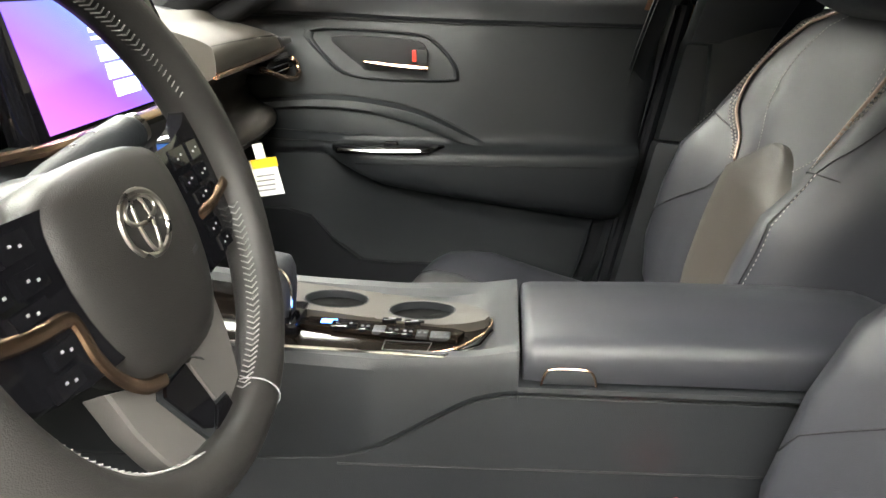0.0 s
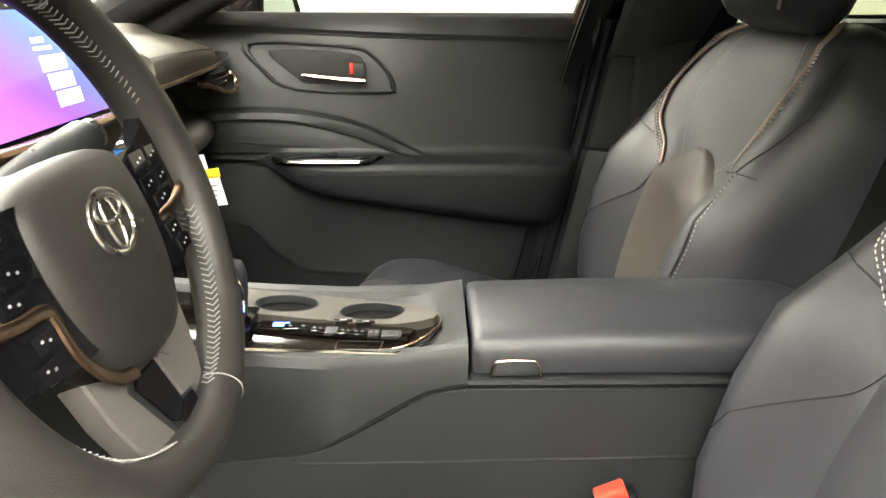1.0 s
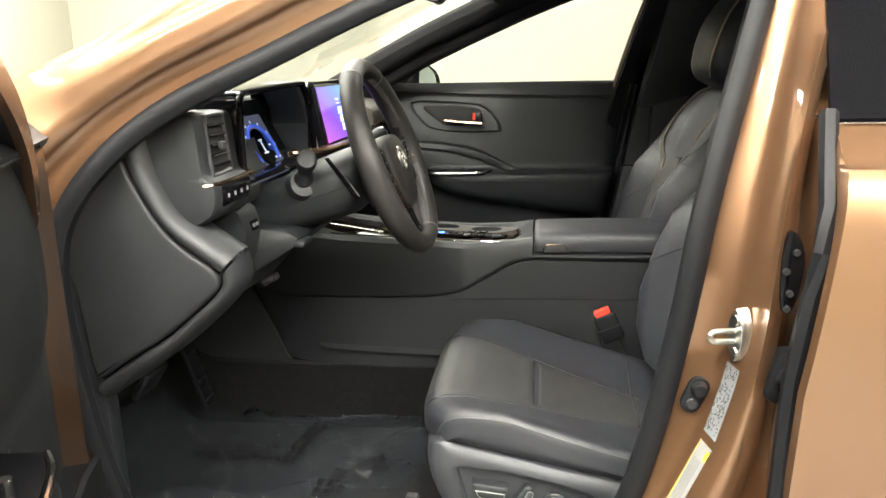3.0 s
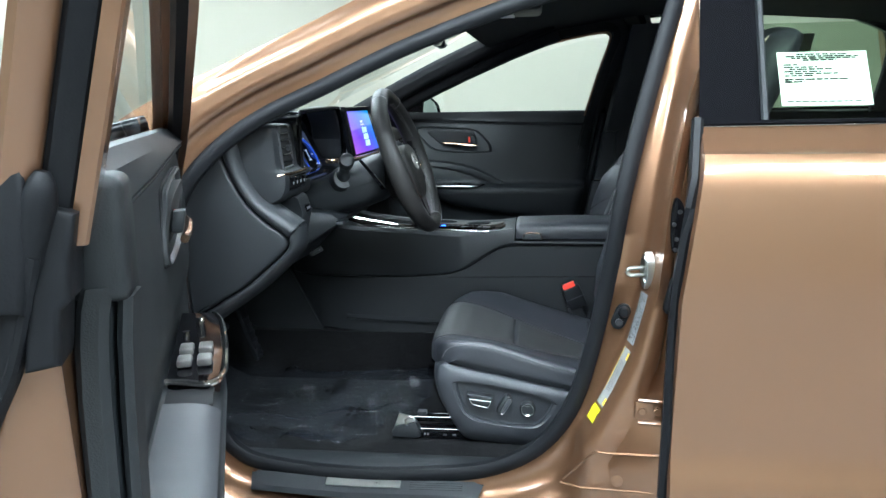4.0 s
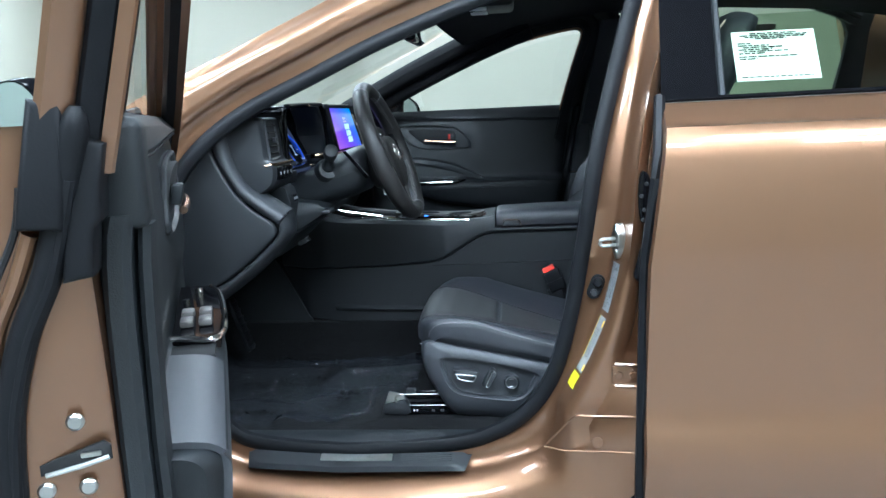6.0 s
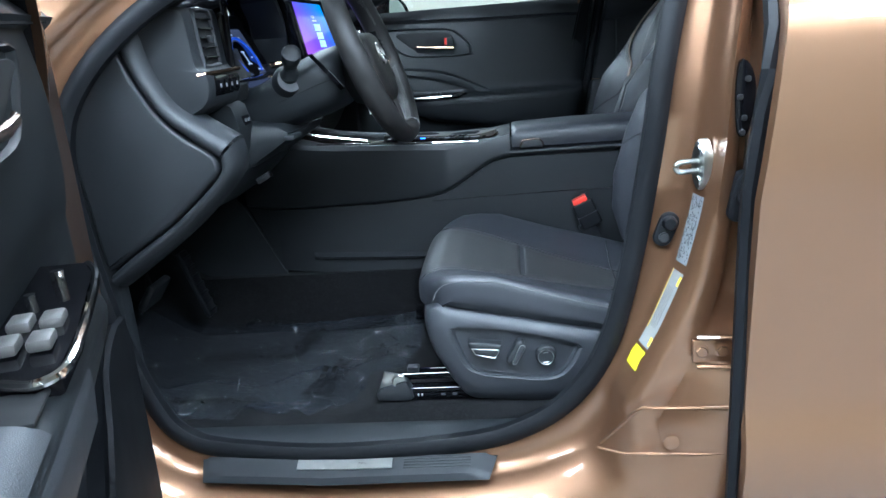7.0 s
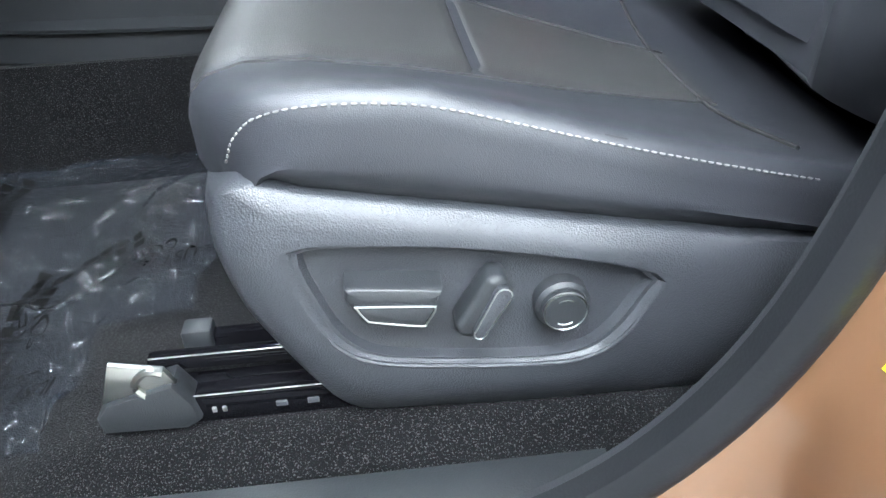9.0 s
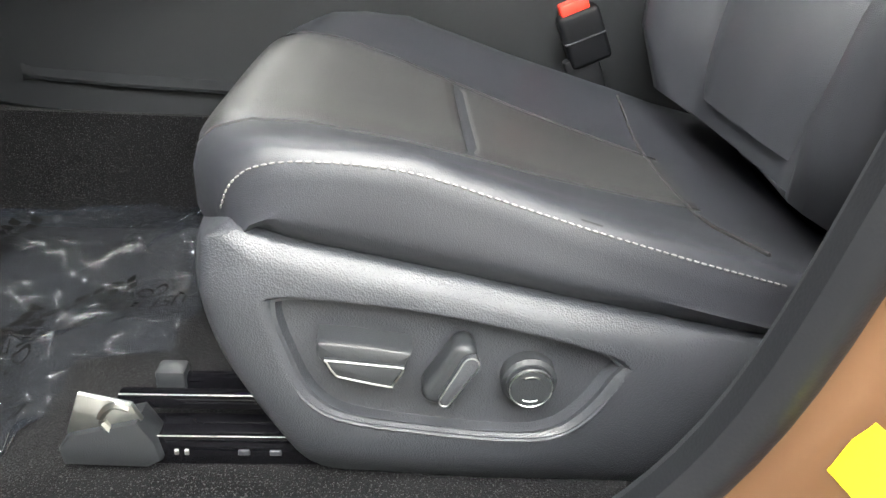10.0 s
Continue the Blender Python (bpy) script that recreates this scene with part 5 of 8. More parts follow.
part("display_backing", display_patch(0.285, 0.672, 1.05, 1.215, -0.002), HARD, bezel, "matt grey display surround")
part("cluster_display", display_patch(0.290, 0.618, 1.066, 1.186, 0.0004), DISPLAY, bezel, "lit instrument display")
for cy_, a0, a1 in ((0.546, -38, 218), (0.352, -38, 218)):
    part("dial_face", Geo().loft([[on_display(cy_ + 0.050 * k * math.cos(t), 1.124 + 0.037 * k * math.sin(t), 0.0008 + l) for t in [2 * math.pi * j / 40 for j in range(40)]] for k, l in ((1.0, 0.0), (0.99, 0.0004))]), PIANO, bezel, "black dial face")
    part("dial_arc", display_arc(cy_, 1.124, 0.059, 0.0435, a0, a1, 0.0030), DIALBLUE, bezel, "glowing blue dial arc")
    tick = Geo()
    for k in range(9):
        t = radians(-30 + 240 * k / 8)
        yy, zz = cy_ + 0.068 * math.cos(t), 1.124 + 0.0505 * math.sin(t)
        tick.add([on_display(yy + a * 0.0030, zz + b * 0.0022, 0.0014) for a, b in ((-1, -1), (1, -1), (1, 1), (-1, 1))], [(0, 1, 2, 3)])
    for y0, y1, z0, z1 in ((-0.011, 0.011, 1.1365, 1.1395), (-0.004, 0.004, 1.114, 1.1365), (-0.013, 0.013, 1.111, 1.114), (0.030, 0.044, 1.098, 1.101), (0.032, 0.044, 1.124, 1.127)):
        tick.add([on_display(cy_ + a, b, 0.0016) for a, b in ((y0, z0), (y1, z0), (y1, z1), (y0, z1))], [(0, 1, 2, 3)])
    tagged(part("dial_marking", tick, DIALWHITE, bezel, "white dial ticks and bars"), kind="stuff")
for k in range(3):
    part("display_bar", display_patch(0.424, 0.474, 1.122 - 0.0125 * k, 1.1275 - 0.0125 * k), DIALWHITE, bezel, "pale display bar")
part("display_bar", display_patch(0.436, 0.450, 1.143, 1.160), DIALWHITE, bezel)
part("display_bar", display_patch(0.480, 0.497, 1.171, 1.176), DIALWHITE, bezel)
part("display_bar", display_patch(0.400, 0.420, 1.162, 1.166), DIALWHITE, bezel)
part("display_band", display_patch(0.424, 0.474, 1.078, 1.0885), DIALBLUE, bezel)
for y in (0.541, 0.571):
    part("warning_light", display_patch(y, y + 0.011, 1.080, 1.0845), DIALRED, bezel)
# touch screen
scr = [(0.672, 1.100), (1.062, 1.100), (1.058, 1.112), (0.992, 1.244), (0.978, 1.251), (0.684, 1.251), (0.670, 1.238)]


def leaning(x, y, z):
    """The screen's foot stands nearer to the seats than its top."""
    return (x + 0.020 * (1.237 - z) / 0.12, y, z)


tablet = part("touch_screen", Geo().prism(scr, "x", -0.452, -0.433, 0.004, 2).moved(leaning), PIANO, dash, "wide touch screen with a gloss black frame")
part("screen_glass", Geo().prism([(0.676, 1.106), (1.046, 1.106), (0.978, 1.245), (0.676, 1.245)], "x", -0.4328, -0.4315).moved(leaning), PIANO, tablet)
part("screen_picture", Geo().prism([(0.693, 1.115), (1.012, 1.115), (0.942, 1.238), (0.681, 1.238)], "x", -0.4313, -0.4303).moved(leaning), SCREEN, tablet, "glowing blue and violet picture")
for k in range(3):
    part("screen_tile", Geo().box(-0.4300, -0.4295, 0.822 + 0.007 * k, 0.880 + 0.007 * k, 1.172 - 0.020 * k, 1.189 - 0.020 * k).moved(leaning), TILEGLOW, tablet, "pale blue screen tile")
    part("tile_text", Geo().box(-0.4293, -0.4289, 0.829 + 0.007 * k, 0.848 + 0.007 * k, 1.178 - 0.020 * k, 1.183 - 0.020 * k).moved(leaning), WHITE, tablet)
part("screen_heading", Geo().box(-0.4300, -0.4295, 0.815, 0.843, 1.203, 1.209).box(-0.4300, -0.4295, 0.815, 0.857, 1.195, 1.199).moved(leaning), WHITE, tablet)
part("screen_shoulder", Geo().prism([(0.598, 1.249), (0.668, 1.253), (0.668, 1.105), (0.690, 1.10), (0.678, 1.14), (0.652, 1.195)], "x", -0.53, -0.450, 0.003), GREYTRIM, dash, "grey panel between hood and screen")
part("screen_ledge", Geo().tube(cr([(-0.47, 0.580, 1.104), (-0.440, 0.590, 1.106), (-0.420, 0.64, 1.105), (-0.407, 0.72, 1.1035), (-0.402, 0.95, 1.105), (-0.412, 1.09, 1.110), (-0.45, 1.12, 1.112)], 5), 0.0068, 8), BRONZETRIM, dash, "bronze ledge below the screen")
part("centre_panel", Geo().loft([[(x, y, z) for x, z in ((-0.56, 1.108), (-0.430, 1.104), (-0.418, 1.085), (-0.425, 1.06), (-0.45, 1.0), (-0.47, 0.955), (-0.62, 0.90))] for y in (0.62, 0.66, 1.0, 1.12)]), SOFT, dash)
part("start_button", Geo().disc((-0.445, 0.62, 1.03), (1, 0, 0.3), 0.016, 0.008, 24), CHROME, dash)
# passenger's side: layered face, trim strip, vent, glovebox
face = [(-0.62, 1.205), (-0.53, 1.196), (-0.47, 1.182), (-0.432, 1.168), (-0.4235, 1.156), (-0.4225, 1.128), (-0.432, 1.118), (-0.47, 1.105), (-0.49, 1.09), (-0.505, 1.06), (-0.485, 1.03), (-0.455, 1.015), (-0.445, 0.995), (-0.46, 0.97), (-0.51, 0.95), (-0.55, 0.88), (-0.62, 0.82), (-0.75, 0.79), (-1.08, 0.75), (-1.08, 1.05)]
FR = [tuple(q) for q in cr(face, 2, True)]
part("passenger_fascia", Geo().loft([[(x + 0.024 * (x > -0.9) - dx, y, z - dz * (z > 1.15)) for x, z in FR] for y, dx, dz in ((1.105, 0.0, 0.0), (1.2, 0.0, 0.0), (1.35, 0.0, 0.004), (1.45, 0.004, 0.01), (1.50, 0.012, 0.015), (1.532, 0.035, 0.02))]), GREIGE, dash, "soft warm grey passenger fascia", 50)
part("fascia_seam", Geo().tube([(-0.4045 - dx, y, z) for y, dx, z in ((1.107, 0.0, 1.164), (1.2, 0.0, 1.164), (1.35, 0.0, 1.162), (1.44, 0.002, 1.158))], 0.0014, 5), DARK, dash)
part("trim_strip", Geo().tube([(-0.400 - dx, y, z) for y, dx, z in ((1.107, 0.0, 1.122), (1.2, 0.0, 1.123), (1.35, 0.0, 1.127), (1.45, 0.002, 1.130), (1.50, 0.010, 1.133), (1.525, 0.03, 1.135))], 0.0052, 8), BRONZETRIM, dash, "polished bronze trim strip")
# no opening here: a dark block carries the vent's inner shade
outlet = part("side_vent", Geo().prism([tuple(q) for q in cr([(1.375, 1.108), (1.39, 1.096), (1.46, 1.082), (1.51, 1.080), (1.525, 1.10), (1.52, 1.122), (1.46, 1.122), (1.40, 1.116)], 2, True)], "x", -0.46, -0.406, 0.004), DARK, dash, "side vent, its shaded depth a dark block")
part("side_vent_ring", Geo().tube(cr([(-0.418, 1.36, 1.106), (-0.402, 1.372, 1.098), (-0.390, 1.42, 1.083), (-0.386, 1.47, 1.074), (-0.386, 1.505, 1.074), (-0.388, 1.522, 1.082), (-0.394, 1.530, 1.098), (-0.406, 1.532, 1.112)], 4), [0.002] + [0.0055] * 27 + [0.004], 8), BRONZETRIM, outlet, "bronze vent surround")
for k in range(3):
    part("side_vent_slat", Geo().box(-0.416, -0.400, 1.39 + 0.01 * k, 1.52, 1.092 + 0.010 * k, 1.0945 + 0.010 * k, 0.0008, 1), PIANO, outlet)
part("corner_grille", Geo().prism([(1.445, 1.154), (1.515, 1.150), (1.520, 1.139), (1.455, 1.137)], "x", -0.436, -0.397, 0.003), DARK, dash)
part("glovebox_seam", Geo().tube([(-0.423 - dx, y, 0.985) for y, dx in ((1.06, 0.0), (1.2, 0.0), (1.45, 0.004), (1.52, 0.03))], 0.0016, 5), DARK, dash)
part("footwell_side", Geo().box(-1.0, -0.46, 1.43, 1.47, 0.46, 0.96, 0.02), DARK, dash)
# steering column, shroud and stalks
col = []
for x, w, h, c in ((-0.52, 0.085, 0.055, 0.995), (-0.44, 0.092, 0.056, 1.018), (-0.37, 0.106, 0.060, 1.047), (-0.31, 0.116, 0.063, 1.067), (-0.274, 0.110, 0.060, 1.078), (-0.264, 0.095, 0.050, 1.080)):
    col.append([(x, 0.437 + w * math.copysign(abs(math.cos(t)) ** 0.7, math.cos(t)), c + h * math.copysign(abs(math.sin(t)) ** 0.7, math.sin(t))) for t in [2 * math.pi * k / 28 for k in range(28)]])
part("steering_column", Geo().loft(col), SOFT, dash, "grey steering column shroud", 60)
part("column_seam", Geo().tube([(x, 0.437 - w + 0.001, z) for x, w, z in ((-0.42, 0.095, 1.03), (-0.37, 0.106, 1.045), (-0.31, 0.116, 1.066), (-0.274, 0.110, 1.077))], 0.0015, 5), DARK, dash)
part("stalk_collar", Geo().tube([(-0.385, 0.40, 1.062), (-0.362, 0.338, 1.078), (-0.356, 0.326, 1.082)], [0.034, 0.031, 0.024], 20), HARD, dash)
part("stalk", Geo().tube(cr([(-0.365, 0.345, 1.080), (-0.356, 0.325, 1.092), (-0.350, 0.315, 1.105), (-0.345, 0.306, 1.116), (-0.339, 0.295, 1.128), (-0.337, 0.290, 1.131)], 3), [0.017] * 4 + [0.0125] * 4 + [0.0145, 0.0165, 0.0175, 0.0178, 0.0175, 0.017, 0.015, 0.011], 18), SOFT, dash, "black indicator stalk")
part("stalk", Geo().tube([(-0.305, 0.46, 1.105), (-0.29, 0.50, 1.122), (-0.275, 0.535, 1.135), (-0.264, 0.562, 1.145), (-0.262, 0.568, 1.147)], [0.014, 0.0165, 0.0175, 0.0165, 0.012], 16), SOFT, dash, "black wiper stalk")
part("stalk_end", Geo().tube([(-0.2645, 0.563, 1.1455), (-0.2615, 0.572, 1.1485)], 0.0125, 18), BADGE, dash, "chrome stalk ring")
part("stalk_end_cap", Geo().disc((-0.2615, 0.572, 1.1485), (0.3, 0.95, 0.25), 0.008, 0.002, 18), DARK, dash)
for k in range(3):
    part("stalk_mark", Geo().box(-0.268 - 0.008 * k, -0.2655 - 0.008 * k, 0.550 - 0.019 * k, 0.557 - 0.019 * k, 1.1570 - 0.0062 * k, 1.1590 - 0.0062 * k), DIMPRINT, dash)
    part("stalk_mark", Geo().box(-0.259 - 0.008 * k, -0.2565 - 0.008 * k, 0.546 - 0.019 * k, 0.554 - 0.019 * k, 1.1480 - 0.0062 * k, 1.1510 - 0.0062 * k), DIMPRINT, dash)
part("column_slot", Geo().box(-0.405, -0.395, 0.34, 0.42, 0.955, 0.962, 0.002), PIANO, dash)
paddle = part("gear_paddle", Geo().loft([[(x + a, y + b, z + c) for a, b, c in ((-0.005, -0.006, 0.004), (0.004, -0.009, 0.006), (0.008, 0.006, -0.004), (-0.002, 0.009, -0.006))] for x, y, z in ((-0.318, 0.352, 1.119), (-0.300, 0.334, 1.104), (-0.272, 0.308, 1.079), (-0.256, 0.293, 1.063))]), PIANO, dash, "gloss black shift paddle")
part("paddle_edge", Geo().tube([(-0.306, 0.352, 1.114), (-0.290, 0.336, 1.099), (-0.250, 0.298, 1.063)], 0.0014, 6), STEEL, paddle, "thin bright paddle edge")

# hanging paper tag
tag = thing("hang_tag", (-0.36, 1.16, 0.93), "white paper tag with a yellow band hanging from the glovebox", "paper tag")
tg = Matrix.Rotation(radians(-12), 3, "Y") @ Matrix.Rotation(radians(-14), 3, "Z")
part("tag_card", Geo().box(-0.374, -0.326, 1.150, 1.1515, 0.930, 0.990, 0, 1, tg), WHITE, tag)
part("tag_band", Geo().box(-0.3755, -0.3275, 1.148, 1.1490, 0.976, 0.991, 0, 1, tg), AMBER, tag, "yellow printed band")
part("tag_loop", Geo().box(-0.369, -0.350, 1.151, 1.152, 0.988, 1.014, 0, 1, tg), WHITE, tag)
for k in range(4):
    part("tag_print", Geo().box(-0.368, -0.334, 1.1488, 1.1496, 0.938 + 0.008 * k, 0.9405 + 0.008 * k, 0, 1, tg), GREYPRINT, tag)

# ---- steering wheel ----
wheel = thing("steering_wheel", (-0.2, 0.437, 1.115), "black leather steering wheel with pale stitching and bronze trim", "steering wheel")
WN = Vector((math.cos(radians(20)), 0, math.sin(radians(20))))
WU = Vector((-math.sin(radians(20)), 0, math.cos(radians(20))))
WC = Vector((-0.216, 0.437, 1.114))


def on_wheel(a, b, c=0.0):
    """a to the driver's right on the wheel, b up along it, c out towards the driver."""
    return WC + Vector((0, 1, 0)) * a + WU * b + WN * c


def rim_at(t, r=0.0, c=0.0):
    flat_ = 1.0 if math.sin(t) > -0.75 else 1.0 - 0.10 * (-math.sin(t) - 0.75)
    return on_wheel((0.178 + r) * math.cos(t), (0.175 + r) * flat_ * math.sin(t), c)


rim = [rim_at(2 * math.pi * k / 72) for k in range(72)]
part("rim", Geo().tube(rim, [0.0178 + 0.0022 * max(0, math.cos(4 * math.pi * k / 72 - 0.6)) for k in range(72)], 14, True, 1.15, WN), WHEELGREY, wheel, "dark grey leather wheel rim", 60)
st = Geo()
for a0, a1 in ((22, 75), (105, 158), (-75, -12), (192, 255)):
    n = int(abs(a1 - a0) * 0.52)
    for k in range(n):
        t = radians(a0 + (a1 - a0) * k / n)
        d = radians(0.55)
        for sg in (1, -1):
            st.tube([rim_at(t - d, -0.0185, 0.0045), rim_at(t + d * 1.4, -0.0188, 0.0045 + 0.0055 * sg)], 0.0006, 5)
tagged(part("rim_stitching", st, THREAD, wheel, "cross-stitched pale thread"), kind="stuff")
for t in (62, 118, -72):
    part("rim_seam", Geo().tube([rim_at(radians(t)) + 0.0192 * ((rim_at(radians(t)) - WC).normalized() * math.cos(u) + WN * math.sin(u) * 1.1) for u in [radians(10 * k) for k in range(-12, 19)]], 0.0006, 5), GREYPRINT, wheel)
hub = []
for c, k in ((-0.065, 0.70), (-0.03, 0.95), (-0.012, 1.0), (0.0, 0.985), (0.008, 0.94), (0.013, 0.82), (0.016, 0.55)):
    hub.append([on_wheel(0.082 * k * math.copysign(abs(math.cos(t)) ** 0.62, math.cos(t)) * (1 - 0.14 * math.sin(t) * -1 * (math.sin(t) < 0) + 0.20 * max(0.0, math.sin(t)) ** 2), (0.060 if math.sin(t) > 0 else 0.070) * k * math.copysign(abs(math.sin(t)) ** 0.75, math.sin(t)) - 0.016 - 0.016 * k * (math.sin(t) < 0) * abs(math.sin(t)), c) for t in [2 * math.pi * j / 40 for j in range(40)]])
part("hub", Geo().loft(hub), WHEELGREY, wheel, "dark grey airbag cover", 60)
badge = Geo()
badge.tube([on_wheel(0.002 + 0.027 * math.cos(t), -0.006 + 0.0210 * math.sin(t), 0.0165) for t in [2 * math.pi * k / 40 for k in range(40)]], 0.0021, 8, True, 1.0, WN)
badge.tube([on_wheel(0.002 + 0.0085 * math.cos(t), -0.006 + 0.0195 * math.sin(t), 0.0168) for t in [2 * math.pi * k / 32 for k in range(32)]], 0.0014, 8, True, 1.0, WN)
badge.tube([on_wheel(0.002 + 0.0185 * math.cos(t), 0.0025 + 0.0085 * math.sin(t), 0.0170) for t in [2 * math.pi * k / 32 for k in range(32)]], 0.0015, 8, True, 1.0, WN)
part("badge", badge, BADGE, wheel, "satin metal oval badge")


def plate(name, outline, c0, c1, mat, label="", k=0.95):
    m_ = np.mean(np.array(outline), 0)
    rr_ = [[on_wheel(m_[0] + (a - m_[0]) * f, m_[1] + (b - m_[1]) * f, c) for a, b in outline] for f, c in ((k, c0), (1.0, c0 + 0.003), (1.0, c1 - 0.0015), (k, c1))]
    part(name, Geo().loft(rr_), mat, wheel, label)


for sg in (1, -1):
    spoke = Geo().loft([[on_wheel(sg * a, b + db, c + dc) for db, dc in ((0.034, -0.010), (0.032, 0.003), (-0.062, 0.003), (-0.066, -0.010))] for a, b, c in ((0.06, -0.004, 0.004), (0.10, -0.002, 0.003), (0.135, 0.006, 0.0), (0.165, 0.022, -0.003))])
    part("spoke", spoke, PIANO, wheel, "gloss black wheel spoke")
    ribbon = cr([(0.156, -0.016), (0.120, -0.0245), (0.092, -0.0275), (0.0865, -0.034), (0.085, -0.055), (0.076, -0.074), (0.060, -0.088), (0.040, -0.094)], 5)
    part("spoke_bracket", Geo().tube([on_wheel(sg * a, b, 0.0065 if sg < 0 else 0.0065 - 0.013 * min(1.0, max(0.0, (-0.026 - b) / 0.01))) for a, b in [tuple(q) for q in ribbon]], 0.0048, 8, False, 0.45, WN), BRONZETRIM, wheel, "bronze spoke trim")
    for k, (a, b, w, h) in enumerate([(0.100, 0.018, 0.014, 0.008), (0.128, 0.018, 0.010, 0.008), (0.100, -0.001, 0.013, 0.007), (0.127, 0.0, 0.009, 0.007), (0.112, -0.015, 0.016, 0.005), (0.104, -0.040, 0.012, 0.006), (0.112, -0.054, 0.012, 0.006)]):
        ring_ = [on_wheel(sg * (a + sx * w), b + sy * h, 0.0035) for sx, sy in ((-1, -1), (1, -1), (1, 1), (-1, 1))]
        top_ = [on_wheel(sg * (a + sx * w * 0.9), b + sy * h * 0.88, 0.0072) for sx, sy in ((-1, -1), (1, -1), (1, 1), (-1, 1))]
        button = part("wheel_button", Geo().loft([ring_, top_]), PIANO, wheel)
        for e in (-1, 1):
            part("button_mark", Geo().loft([[on_wheel(sg * (a + e * 0.0035 + sx * 0.0011), b + sy * 0.0008 + e * 0.001, c) for sx, sy in ((-1, -1), (1, -1), (1, 1), (-1, 1))] for c in (0.0073, 0.0077)]), DIMPRINT, button)
plate("lower_spoke", [(-0.080, -0.078), (-0.040, -0.094), (0.040, -0.094), (0.080, -0.078), (0.074, -0.110), (0.064, -0.136), (0.050, -0.160), (0.025, -0.172), (-0.025, -0.172), (-0.050, -0.160), (-0.064, -0.136), (-0.074, -0.110)], -0.022, -0.004, SATINGREY, "satin grey lower spoke", 0.97)
plate("spoke_inlay_frame", [(-0.044, -0.105), (-0.038, -0.098), (0.006, -0.099), (0.022, -0.110), (0.031, -0.158), (0.024, -0.168), (-0.004, -0.165), (-0.014, -0.158)], -0.008, -0.0015, HARD, "dark satin inlay frame")
plate("spoke_inlay", [(-0.040, -0.106), (-0.036, -0.101), (-0.004, -0.101), (0.006, -0.140), (-0.008, -0.150), (-0.018, -0.144)], -0.004, 0.0005, PIANO, "gloss black spoke inlay")
plate("spoke_facet", [(-0.002, -0.102), (0.004, -0.101), (0.018, -0.111), (0.025, -0.140), (0.008, -0.138)], -0.004, 0.0010, SATINGREY, "satin silver spoke facet")
plate("spoke_inlay", [(0.007, -0.141), (0.025, -0.143), (0.027, -0.158), (0.022, -0.165), (-0.002, -0.161), (-0.006, -0.152)], -0.004, 0.0005, PIANO)
part("airbag_mark", Geo().loft([[on_wheel(0.035 + a, -0.045 + b, 0.0152) for a, b in ((0, 0), (0.016, 0.004), (0.016, 0.007), (0, 0.003))], [on_wheel(0.035 + a, -0.045 + b, 0.0158) for a, b in ((0, 0), (0.016, 0.004), (0.016, 0.007), (0, 0.003))]]), GREYTRIM, wheel)

# ---- centre console ----
console = thing("centre_console", (0.0, MID, 0.45), "dark grey centre console with armrest and gloss black shifter panel", "centre console")
Y0, Y1 = 0.695, 2 * MID - 0.695
CX = [-0.64, -0.55, -0.46, -0.40, -0.30, -0.2, -0.15, -0.12, -0.10, -0.08, -0.06, -0.04, -0.02, 0.0, 0.025, 0.046]
CT = [lerp([-0.64, -0.55, -0.46, -0.40, -0.30, -0.2, -0.1, 0.0, 0.046], [0.955, 0.945, 0.93, 0.915, 0.903, 0.897, 0.893, 0.896, 0.903], x) for x in CX]
DK = [lerp([-0.64, -0.55, -0.46, -0.40, -0.30, -0.2, -0.1, -0.04, 0.0, 0.025, 0.046], [0.945, 0.935, 0.92, 0.905, 0.893, 0.888, 0.884, 0.884, 0.890, 0.898, 0.902], x) for x in CX]


def edge_x(z):
    """The slanting front end of the console's side, where the footwell's own lining begins."""
    return -0.539 - 0.105 * (z - 0.584) / 0.152


rings = []
for x, t, d in zip(CX, CT, DK):
    near = lerp([-0.64, -0.40, -0.10, 0.0, 0.03], [t, 0.905, 0.888, 0.895, t], x)
    sh = lerp([-0.64, -0.30, -0.16, -0.11, -0.02, 0.01, 0.046], [0.753, 0.757, 0.764, 0.776, 0.832, 0.848, 0.852], x)
    zb = lerp([-0.64, -0.53, -0.2, 0.05], [0.592, 0.585, 0.562, 0.545], x)
    half = [(Y0 + 0.03, 0.50), (Y0 + 0.03, zb), (Y0 + 0.010, zb), (Y0 + 0.004, zb + 0.006), (Y0 + 0.008, sh - 0.008), (Y0 + 0.010, sh - 0.006), (Y0, sh), (Y0 - 0.003, sh + 0.006), (Y0 - 0.002, near - 0.014), (Y0 + 0.004, near - 0.003), (Y0 + 0.012, near), (Y0 + 0.02, d)]
    oth = [(Y1 - 0.035, d), (Y1 - 0.028, t - 0.002), (Y1 - 0.015, t), (Y1 - 0.004, t - 0.008), (Y1, t - 0.03), (Y1, sh), (Y1 - 0.01, 0.63), (Y1 - 0.012, 0.50)]
    rings.append([(max(x, edge_x(z)), y + 0.075 * max(0.0, (-0.50 - max(x, edge_x(z))) / 0.144) ** 1.5 * (y < MID), z) for y, z in half + oth])
part("body", Geo().loft(rings), HARD, console, "dark grey console body", 28)
binr = []
